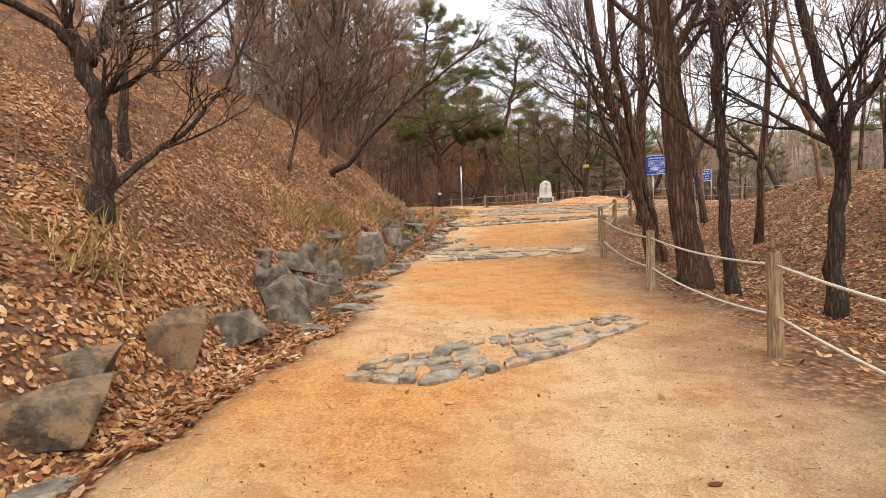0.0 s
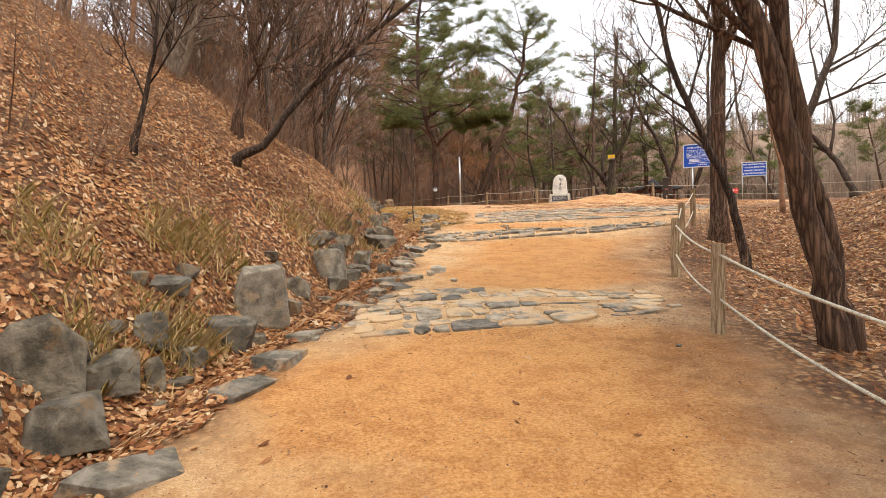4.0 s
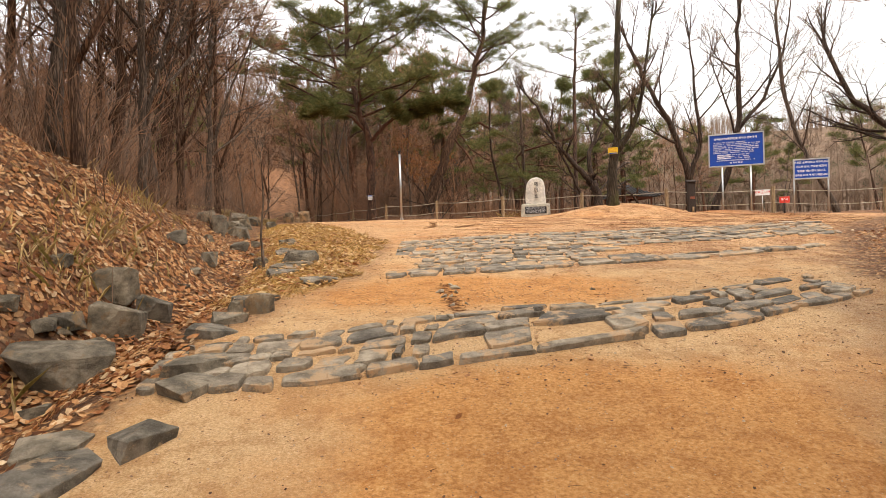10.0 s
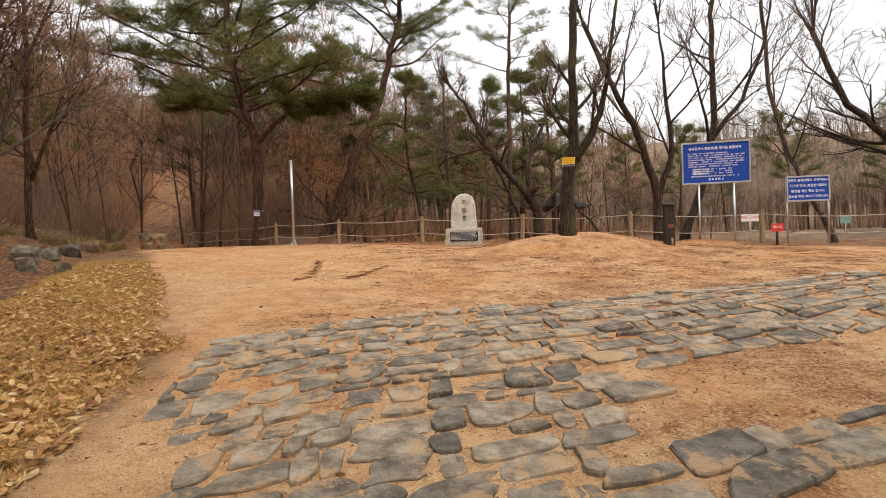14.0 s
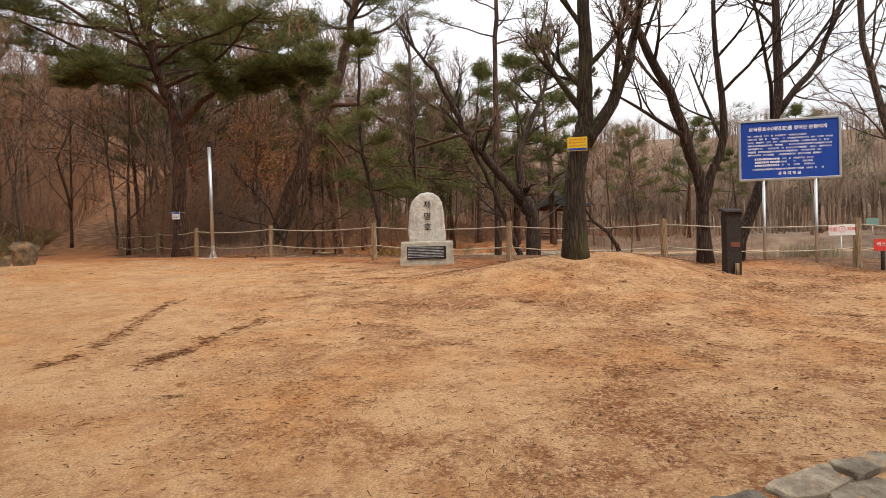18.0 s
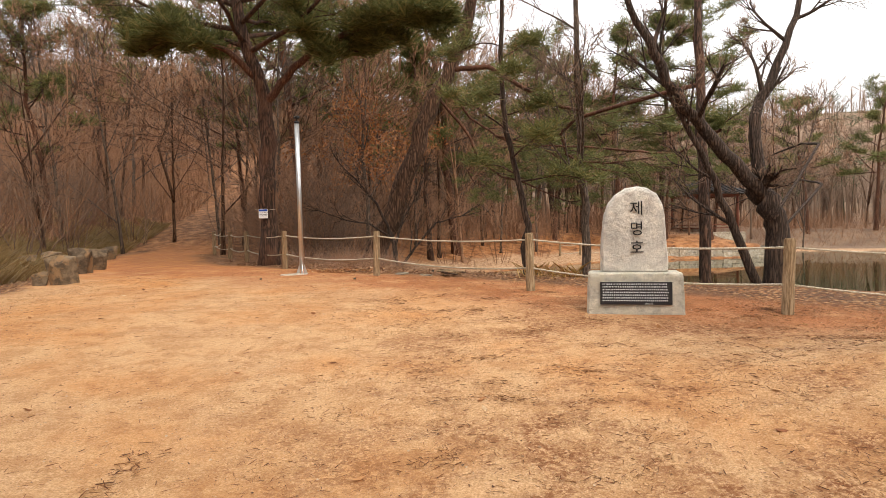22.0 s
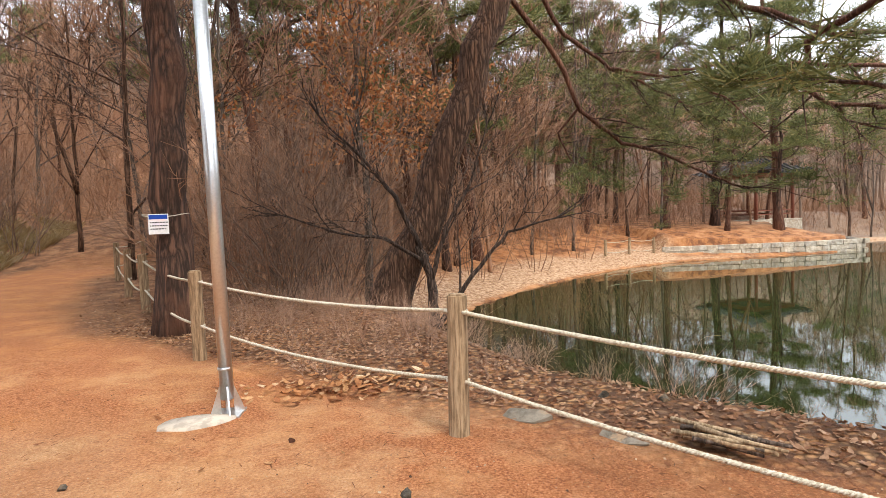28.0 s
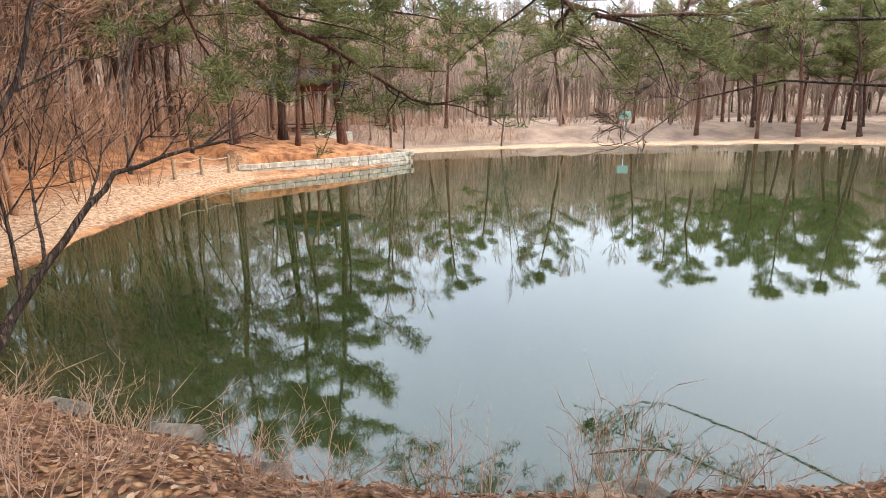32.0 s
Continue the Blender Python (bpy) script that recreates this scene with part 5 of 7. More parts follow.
ring = [(math.cos(a) * .27 * rnd(.85, 1.1) - .12, math.sin(a) * .14 * rnd(.85, 1.1) - .05) for a in np.linspace(0, 6.283, 15)[:-1]]
bag.v = [(x * 1.05, y * 1.05, -.08) for x, y in ring] + [(x, y, .022) for x, y in ring] + [(0, 0, .035)]
for k in range(14):
    bag.f.append((k, (k + 1) % 14, 14 + (k + 1) % 14, 14 + k))
    bag.f.append((14 + k, 14 + (k + 1) % 14, 28))
tagged(new("concrete_pad", bag.mesh("concrete_pad", mat_concrete)), "spilled pale concrete footing in the sand", "footing").matrix_world = pose(1.48, 45.03, gz(1.48, 45.03), 0, 0, 15)


# tags tied to two trees
def tree_tag(x, y, z, rz, w, h, mat, top, label, cord_r):
    root = thing("tree_tag", pose(x, y, z, 0, 0, rz), label, "sign")
    bag = Bag()
    bag.box((-w / 2, -.006, -h / 2), (w / 2, .006, h / 2))
    panel = part("panel", bevelled(bag, "panel", mat, .003), None, root)
    random.seed(int(x * 10) + 60)
    bag = Bag()
    low = mat is mat_yellow            # the yellow one has its strip below
    bag.box((-w * .46, -.008, h * (-.46 if low else .24)), (w * .46, -.0055, h * (-.3 if low else .46)))
    part("header", bag, top, panel, soft=False)
    for row in range(3):
        bag = Bag()
        px = -w * .4
        while px < w * .38:
            k = w * rnd(.04, .12)
            z = h * ((.32 if low else .08) - row * (.22 if low else .16))
            bag.box((px, -.0075, z - h * (.06 if low else .03)), (px + k, -.0055, z + h * (.06 if low else .03)))
            px += k + w * .04
        tagged(part("text_line", bag, mat_orange if low else mat_ink, panel, soft=False), kind="stuff")
    bag = Bag()
    pts = [Vector((math.cos(a) * cord_r, cord_r + .01 + math.sin(a) * cord_r, h * .42 + .02 * math.cos(a * 2))) for a in np.linspace(-1.57, 4.71, 25)]
    bag.tube(pts, [.006] * 25, 5)
    part("cord", bag, mat_rope, root)


tree_tag(8.79, 35.71, 5.89, -22, .31, .22, mat_yellow, mat_blue, "yellow notice with a blue strip tied to a mossy trunk", .2)
tree_tag(-.14, 48.19, 5.52, 4, .24, .25, mat_white, mat_blue, "small white and blue notice tied to a pine trunk", .275)


# ---- the far side of the pond ----
def block_wall(name, line, courses, height, length, z0, label, mat, seed):
    """A wall of dressed blocks along a line, each block an object in front of a core."""
    random.seed(seed)
    root = thing(name, Matrix(), label, "wall", kind="structure")
    line = [Vector((x, y, 0)) for x, y in line]
    total = sum((b2 - a).length for a, b2 in zip(line, line[1:]))
    core = Bag()
    steps = 24
    pts = [along(line, i / steps) for i in range(steps + 1)]
    for p, e in pts:
        side = Vector((-e.y, e.x, 0))
        for k, z in ((.07, z0), (.07, z0 + courses * height - .02), (.5, z0 + courses * height - .02), (.5, z0)):
            q = p + side * k
            core.v.append((q.x, q.y, z))
    for i in range(steps):
        for k in range(4):
            a, b2 = i * 4 + k, i * 4 + (k + 1) % 4
            core.f.append((a, b2, b2 + 4, a + 4))
    part("core", core, mat_rock, root, soft=False)
    for c in range(courses):
        s = rnd(-.3, 0)
        while s < total:
            w = length * rnd(.6, 1.35)
            k = min(max((s + w / 2) / total, 0), .999)
            p, e = along(line, k)
            h = height
            bag = Bag()
            x0, x1, t = -w / 2 + .012, w / 2 - .012, rnd(-.02, .015)
            bag.v = [(x0, .12, .0), (x1, .12, .0), (x1, .12, h), (x0, .12, h), (x0, t, .012), (x1, t, .012), (x1, t + rnd(-.01, .01), h - .012), (x0, t, h - .012)]
            bag.f = [(4, 5, 6, 7), (0, 1, 5, 4), (1, 2, 6, 5), (2, 3, 7, 6), (3, 0, 4, 7)]
            ob = new("block", bag.mesh("block", mat, False))
            ob.parent = root
            ob.matrix_local = pose(p.x, p.y, z0 + c * height, 0, 0, math.degrees(math.atan2(e.y, e.x)))
            s += w
    return root


block_wall("pond_wall_1", [(15.2, 68.5), (18.7, 68.4), (22.3, 68.45), (25.7, 69.1)], 4, .24, .5, WATER - .35, "low curved retaining wall of pale dressed stone", mat_wall_stone, 5)
block_wall("pond_wall_2", [(25.7, 69.1), (26.4, 71.2), (26.6, 73.8)], 4, .24, .5, WATER - .35, "low retaining wall of pale dressed stone", mat_wall_stone, 6)

# open pavilion with a tiled roof
g = gz(26, 79.5)
root = thing("pavilion", pose(26, 79.5, g, 0, 0, 20), "small open timber pavilion with a dark tiled roof", "pavilion")
bag = Bag()
bag.box((-2.1, -2.1, -.6), (2.1, 2.1, .25))
part("platform", bevelled(bag, "platform", mat_wall_stone, .03), None, root)
eave = max(7.35 - g, 2.3)
for sx in (-1, 1):
    for sy in (-1, 1):
        bag = Bag()
        bag.tube([Vector((sx * 1.7, sy * 1.7, .2)), Vector((sx * 1.7, sy * 1.7, eave))], [.11, .1], 10)
        part("column", bag, mat_timber, root)
for i in range(4):
    bag = Bag()
    m = Matrix.Rotation(i * math.pi / 2, 4, "Z")
    bag.box((-1.8, -1.78, eave - .22), (1.8, -1.64, eave), m)
    part("beam", bag, mat_timber, root, soft=False)
    bag = Bag()
    for z in (.55, .8):
        bag.box((-1.65, -1.74, z), (1.65, -1.68, z + .06), m)
    part("railing", bag, mat_timber, root, soft=False)
for i in range(4):
    bag = Bag()
    m = Matrix.Rotation(i * math.pi / 2, 4, "Z")
    grid = []
    for a in range(9):
        for b2 in range(7):
            v = b2 / 6
            u = (a / 8 - .5) * 2 * (1 - v)
            lift = .3 * abs(a / 8 - .5) ** 2 * 4 * (1 - v) ** 2
            grid.append(tuple(m @ Vector((u * 2.7, -2.7 * (1 - v), eave - .05 + 1.5 * v ** 1.35 + lift))))
    bag.v = grid
    for a in range(8):
        for b2 in range(6):
            k = a * 7 + b2
            bag.f.append((k, k + 7, k + 8, k + 1))
    side = part("roof_side", bag, mat_tile_roof, root)
    for a in range(1, 12):
        tile = Bag()
        pts = []
        for b2 in range(6):
            v = b2 / 6
            u = (a / 12 - .5) * 2
            if abs(u) > 1 - v + .02:
                break
            pts.append(m @ Vector((u * 2.7, -2.7 * (1 - v), eave + .0 + 1.5 * v ** 1.35 + .3 * (abs(u) / max(1 - v, .1)) ** 2 * .25 * 4 * (1 - v) ** 2)))
        if len(pts) > 1:
            tile.tube(pts, [.05] * len(pts), 5)
            part("roof_rib", tile, mat_tile_roof, side)

# reeds on a shoal
rng_reed = np.random.default_rng(3)
k = 1400
x, y = rng_reed.normal(31, .9, k), rng_reed.normal(55.2, .7, k)
shape = np.array([(-.006, 0, -.3), (.006, 0, -.3), (.005, 0, .5), (0, 0, 1.0), (-.005, 0, .5)])
quads = np.repeat(shape[None], k, 0) * np.stack([np.full(k, 1.4), np.full(k, 1), rng_reed.uniform(.4, 1.1, k)], 1)[:, None, :]
yaw = rng_reed.uniform(0, 6.28, k)
bendy = np.clip(quads[:, :, 2], 0, 2) ** 2 * rng_reed.uniform(-.4, .4, k)[:, None]
quads = np.stack([quads[:, :, 0] * np.cos(yaw)[:, None] + bendy, quads[:, :, 0] * np.sin(yaw)[:, None] + bendy * .5, quads[:, :, 2]], -1)
scatter_mesh("reed_bed", x, y, np.full(k, WATER), quads, mat_reed, "patch of pale dry reeds standing in the pond", "reeds")

# board on the far shore
root = thing("far_board", pose(50, 68.7, gz(50, 68.7), 0, 0, -60), "pale green board on a post on the far shore", "sign")
bag = Bag()
bag.box((-.45, -.02, 1.75), (.45, .02, 2.4))
part("panel", bevelled(bag, "panel", mat_green_board, .01), None, root)
bag = Bag()
bag.tube([Vector((0, .05, -.2)), Vector((0, .05, 2.3))], [.04, .04], 8)
part("leg", bag, mat_steel, root)
rope_fence([(11.8, 67.2), (13.2, 68.0), (14.6, 68.5)], .75, "low rope fence above the far bank")

# brushwood, edge stones and a floating stick at the near bank
random.seed(14)
root = thing("brushwood_pile", pose(4.78, 43.98, gz(4.78, 43.98) + .03, 0, 0, -42), "pile of cut branches lying on the bank", "branches")
for i in range(16):
    bag = Bag()
    p = Vector((rnd(-.15, .15), rnd(-.1, .1), .01 + rnd(0, .09)))
    d = Vector((1, rnd(-.2, .2), rnd(-.06, .06))).normalized()
    k = rnd(.12, .27)
    bag.tube([p - d * k, p + Vector((0, rnd(-.02, .02), rnd(-.02, .02))), p + d * k], [rnd(.012, .02), .015, .01], 7)
    part("branch", bag, mat_post if i % 3 else mat_bark_grey, root)
for x, y, sx, sy, sz, rz in ((3.75, 44.75, .45, .3, .3, -35), (4.25, 44.35, .5, .3, .26, -30), (5.3, 45.65, .8, .35, .28, -35), (3.7, 49.2, .6, .35, .3, -60), (4.05, 48.2, .6, .35, .3, -55), (3.4, 50.4, .6, .35, .3, -70), (4.3, 47.3, .5, .3, .25, -45)):
    ob = new("bank_stone", edge_shapes[int(x * 7) % 7])
    ob.matrix_world = pose(x, y, gz(x, y) - .03, 6, -5, rz) @ Matrix.Diagonal((sx * .8, sy * .8, sz * .45, 1))
    tagged(ob, "grey stone edging the pond bank among leaves", "stone", "bank stones")
bag = Bag()
bag.tube([Vector((-.35, 0, 0)), Vector((0, .03, .01)), Vector((.3, -.02, 0))], [.005, .006, .004], 6)
tagged(new("floating_stick", bag.mesh("floating_stick", mat_twig)), "thin stick floating on the pond", "stick").matrix_world = pose(7.05, 46.4, WATER + .002, 0, 0, -40)

weeds = [shrub(330 + i, .7, 11, .24, mat_dry_stem, .0036, .8, "dry pale weed stalks on the bank", "dry_weed", 1, "dry weeds at the pond edge", .9, .3) for i in range(3)]
for w in weeds:
    for o in w.children:
        o.name = "stalk_mass"


# ---- trees beside the path ----
bare_tree([(-4.05, 6.9, gz(-4.05, 6.9)), (-3.92, 6.92, 2.46), (-3.99, 6.92, 3.13), (-4.14, 6.92, 3.73), (-4.2, 6.75, 4.05)], .125, 5, 21, mat_bark_dark, mat_twig,
          "dark forked leafless tree on the leafy slope", r1=.08, density=.8,
          extra=[([(-4.14, 6.9, 3.73), (-4.3, 6.69, 4.05), (-4.75, 6.46, 4.3), (-5.3, 6.2, 4.7), (-5.8, 6, 5.6)], .07), ([(-4.08, 6.92, 3.7), (-3.99, 7.1, 4.11), (-3.97, 7.27, 4.59), (-3.83, 7.44, 5.51), (-3.7, 7.6, 7)], .085),
                 ([(-4.02, 6.92, 3.33), (-3.74, 7.16, 3.51), (-3.28, 7.39, 4.06), (-2.57, 7.64, 4.78), (-1.9, 7.8, 5.3)], .045), ([(-4.0, 6.91, 2.1), (-3.75, 7.31, 2.58), (-3.31, 7.72, 3.03), (-2.92, 8.13, 3.75), (-2.63, 8.54, 4.83)], .05)])
bare_tree([(-5.03, 9.41, gz(-5.03, 9.41)), (-5.03, 9.43, 4.16), (-5.02, 9.44, 5.51), (-4.9, 9.46, 8)], .085, 8, 22, mat_bark_dark, mat_twig, "slim dark leafless tree on the leafy slope", density=.75)
bare_tree([(4.05, 9.5, gz(4.05, 9.5)), (3.93, 9.55, 1.67), (3.83, 9.6, 3.05), (3.73, 9.63, 4.25), (3.62, 9.64, 5.36), (3.4, 9.7, 9.5)], .235, 9, 23, mat_bark_oak, mat_twig, "thick oak trunk with deeply ridged red-brown bark", r1=.14, first=.55, density=1.0, kinks=.12, reach=.35)
bare_tree([(4.47, 9.0, gz(4.47, 9)), (4.38, 9.1, 1.64), (4.33, 9.12, 2.95), (4.3, 9.13, 4.27), (4.26, 9.14, 5.14), (4.3, 9.2, 8.5)], .10, 9, 24, mat_bark_dark, mat_twig, "slim dark leafless tree behind the fence", r1=.06, first=.35, density=.75, reach=.3)
bare_tree([(5.74, 8.69, gz(5.74, 8.69)), (5.81, 8.7, 1.18), (5.92, 8.71, 2.43), (5.78, 8.72, 3.26), (5.5, 8.75, 4.4), (5.25, 8.8, 6.5)], .13, 7, 25, mat_bark_dark, mat_twig, "dark crooked leafless tree with forked limbs", r1=.06, density=.78,
          extra=[([(5.88, 8.71, 2.6), (5.95, 8.55, 3.2), (6.29, 8.39, 3.74), (6.6, 8.23, 4.6), (7, 8, 6)], .085), ([(5.86, 8.71, 2.8), (5.55, 8.89, 3.39), (5.23, 9.06, 3.79), (4.81, 9.23, 4.6), (4.5, 9.3, 6)], .05)])
bare_tree([(4.42, 12.25, gz(4.42, 12.25)), (4.22, 12.3, 1.9), (3.78, 12.32, 3.6), (3.4, 12.35, 5.13), (2.9, 12.4, 8.6)], .12, 8, 26, mat_bark_oak, mat_twig, "leaning brown leafless tree, one of a pair", r1=.085, first=.5, density=1.0)
bare_tree([(4.62, 12.45, gz(4.62, 12.45)), (4.42, 12.45, 1.9), (4.05, 12.45, 3.6), (3.76, 12.45, 5.13), (3.5, 12.5, 8.8)], .105, 8, 27, mat_bark_oak, mat_twig, "leaning brown leafless tree, one of a pair", r1=.07, first=.5, density=1.0)
bare_tree([(9.1, 20.4, gz(9.1, 20.4)), (8.75, 20.4, 4.0), (9.3, 20.4, 5.3), (9.7, 20.4, 6.3), (9.9, 20.5, 9.5)], .11, 8, 48, mat_bark_grey, mat_twig, "curving grey leafless tree beyond the fence", r1=.06, first=.4, density=1.0, kinks=.15)
bare_tree([(6.75, 19.85, gz(6.75, 19.85)), (6.76, 19.88, 3.97), (6.82, 19.91, 5.62), (6.85, 19.93, 6.72), (6.92, 20, 11)], .19, 9, 28, mat_bark_oak, mat_twig, "straight dark oak with rough bark beside the fence", r1=.11, first=.5, density=1.0, kinks=.1, reach=.35)
bare_tree([(5.9, 17.0, gz(5.9, 17)), (5.75, 16.9, 2.2), (5.41, 16.86, 3.17), (4.94, 16.87, 4.16), (4.55, 16.88, 5.15), (4.2, 16.9, 7)], .085, 8, 29, mat_bark_dark, mat_twig, "slim leaning dark tree over the path", r1=.04, first=.4, density=1.0)
bare_tree([(-3.4, 17.9, gz(-3.4, 17.9)), (-2.83, 17.91, 3.94), (-1.89, 17.94, 5.03), (-1.14, 17.95, 5.66), (-.48, 17.97, 6.2), (1.0, 18, 7.3)], .078, 9, 30, mat_bark_dark, mat_twig, "dark leafless tree leaning far over the path", r1=.035, first=.35, density=1.0, reach=.35)
bare_tree([(-3.94, 19.7, gz(-3.94, 19.7)), (-3.77, 19.73, 5.27), (-3.52, 19.76, 6.68), (-3.3, 19.8, 10)], .12, 9, 31, mat_bark_oak, mat_twig, "straight leafless tree on top of the bank", density=1.0)
bare_tree([(-5.98, 21.32, gz(-5.98, 21.32)), (-5.95, 21.34, 6.85), (-5.5, 21.36, 7.59), (-5.2, 21.4, 11)], .15, 9, 32, mat_bark_pale, mat_twig_grey, "grey multi-stemmed leafless tree on the hill", density=1.0,
          extra=[([(-6, 21.3, 5.8), (-6.4, 21.4, 7.5), (-6.6, 21.5, 11)], .12), ([(-5.95, 21.3, 5.9), (-5.4, 21.0, 7.2), (-4.6, 20.9, 9.5)], .11)])
bare_tree([(-4.03, 15.49, gz(-4.03, 15.49)), (-3.84, 15.51, 4.17), (-3.61, 15.53, 5.2), (-3.4, 15.6, 7.5)], .05, 8, 33, mat_bark_dark, mat_twig, "thin dark sapling on the leafy slope", density=1.0)
bare_tree([(-.38, 25.4, gz(-.38, 25.4)), (-.4, 25.4, 3.1), (-.33, 25.35, 3.8), (-.36, 25.3, 4.4)], .022, 5, 34, mat_bark_grey, mat_twig_grey, "thin leafless sapling in the ditch", density=.6, depth=1, name="sapling")

# ---- trees of the square ----
bare_tree([(8.85, 36.0, gz(8.85, 36)), (8.82, 35.95, 4.95), (8.9, 35.9, 5.9), (9.0, 35.88, 6.3), (9.02, 35.85, 7.0), (9.0, 35.8, 8.2), (9.15, 35.8, 11)], .185, 6, 40, mat_bark_moss, mat_twig, "mossy leafless tree with two rising stems on a small mound",
          r1=.08, first=.5, density=1.0, reach=.3, kinks=.1, extra=[([(9.0, 35.88, 5.9), (9.4, 35.7, 6.55), (9.65, 35.6, 7.19), (9.8, 35.5, 7.98), (10.1, 35.4, 10.2)], .12), ([(9.05, 36, 6.2), (9.12, 36.05, 6.8), (9.1, 36.1, 7.3)], .07)])
bare_tree([(10.5, 42.6, gz(10.5, 42.6)), (10.51, 42.66, 4.87), (10.35, 42.68, 5.4), (10.2, 42.7, 5.6)], .21, 0, 41, mat_bark_dark, mat_twig, "dark many-limbed leafless tree leaning at the pond edge", r1=.17, density=.9, cap=3.4,
          extra=[([(10.29, 42.68, 5.4), (9.57, 42.63, 6.26), (8.87, 42.58, 7.05), (8.29, 42.53, 7.94), (7.94, 42.47, 8.7), (7.2, 42.4, 9.6)], .14), ([(10.3, 42.7, 5.5), (10.19, 42.82, 6.86), (10.54, 42.92, 7.57), (11.08, 43.03, 8.76), (11.7, 43.2, 10.2)], .12),
                 ([(10.3, 42.64, 3.5), (9.75, 42.64, 4.89), (9.3, 42.64, 6.04), (8.66, 42.65, 7.18), (8.44, 42.63, 8.08)], .09), ([(10.5, 42.8, 5.0), (12.4, 44.4, 6.6), (13.8, 47.2, 7.0), (13.4, 48.6, 6.7), (12.8, 48.8, 6.37), (12.2, 48.9, 6.0)], .034),
                 ([(10.6, 42.9, 4.7), (12.6, 44.6, 5.8), (13.9, 47.4, 6.1), (13.5, 48.7, 5.8), (12.6, 48.8, 5.45), (11.7, 48.8, 5.2)], .028)])
bare_tree([(12.37, 37.6, gz(12.37, 37.6)), (12.15, 37.5, 5.6), (11.65, 37.4, 6.88), (10.8, 37.3, 8.25), (10, 37.3, 10)], .13, 8, 42, mat_bark_dark, mat_twig, "dark forked leafless tree behind the fence", r1=.06, density=.72,
          extra=[([(12.28, 37.6, 4.9), (12.7, 37.4, 6.35), (12.5, 37.3, 8.03), (12.3, 37.3, 10.2)], .1)])
bare_tree([(13.6, 38.4, gz(13.6, 38.4)), (14.34, 38.3, 5.64), (14.67, 38.23, 7.45), (14.66, 38.26, 9.64), (14.8, 38.3, 12)], .13, 8, 43, mat_bark_dark, mat_twig, "leaning dark leafless tree behind the notice board", r1=.06, density=.72,
          extra=[([(14.63, 38.23, 7.0), (15.6, 38.11, 8.15), (16.38, 38.03, 9.95), (16.7, 38, 12)], .08)])
bare_tree([(20.6, 35.6, gz(20.6, 35.6)), (20.3, 36.2, 5.2), (19.64, 36.6, 6.36), (18.3, 37, 7.76), (17.4, 37.3, 10)], .17, 9, 44, mat_bark_dark, mat_twig, "dark leafless tree bending over the fence", r1=.07, density=.72,
          extra=[([(19.9, 36.4, 6.0), (20.4, 36.8, 7.6), (20.0, 37, 10.5)], .09)])
bare_tree([(17.2, 36.4, gz(17.2, 36.4)), (16.7, 36.6, 4.8), (16.1, 36.9, 6.3), (15.6, 37, 8.2), (15.4, 37, 11)], .09, 8, 45, mat_bark_grey, mat_twig, "thin leaning leafless tree by the small blue sign", r1=.05, density=.72)
bare_tree([(7.56, 44.33, gz(7.56, 44.33)), (7.58, 44.33, 4.87), (7.5, 44.35, 5.9), (7.45, 44.35, 7.5), (7.4, 44.3, 10)], .10, 7, 46, mat_bark_grey, mat_twig, "slim grey leafless tree at the water's edge", r1=.05, first=.4, density=.7)
bare_tree([(3.25, 49.6, gz(3.25, 49.6)), (3.3, 49.67, 4.3), (3.2, 49.7, 4.7), (3.07, 49.72, 5.05)], .075, 0, 47, mat_bark_dark, mat_twig_red, "low spreading leafless tree on the bank", r1=.06, density=.75, fine=.0055,
          extra=[([(3.25, 49.67, 4.5), (3.51, 49.71, 5.33), (3.88, 49.73, 5.92), (4.2, 49.76, 6.9)], .045), ([(3.11, 49.71, 5.0), (2.76, 49.64, 5.79), (2.28, 49.57, 6.39), (1.66, 49.51, 7.06)], .05),
                 ([(3.2, 49.6, 3.6), (3.61, 49.83, 4.18), (4.03, 49.84, 4.69), (4.49, 49.86, 5.2), (5.3, 49.82, 5.4)], .05), ([(3.15, 49.7, 4.8), (2.6, 49.2, 5.2), (2.0, 48.8, 5.3), (1.2, 48.6, 5.6)], .035)])

# ---- pines ----
pine_tree([(-.1, 48.5, gz(-.1, 48.5)), (-.08, 48.5, 5.85), (-.07, 48.54, 7.98), (-.2, 48.57, 8.9), (-.76, 48.64, 10.69), (-1.2, 48.7, 13), (-1.2, 48.8, 16.5), (-.9, 48.8, 19)], .25, 38, 50, "tall red pine with scaly bark and spreading green crown", first=.5, reach=.42, size=.42, blades=36, tufts=16, r1=.09,
          extra=[([(-.05, 48.55, 8.6), (.77, 48.35, 9.44), (1.67, 48.13, 10.03), (3.07, 47.9, 10.44), (4.6, 47.6, 10.6)], .12, 26), ([(-.3, 48.6, 9.2), (-1.0, 48.4, 9.9), (-1.8, 48.3, 10.3), (-2.6, 48.2, 10.5)], .1, 16)])
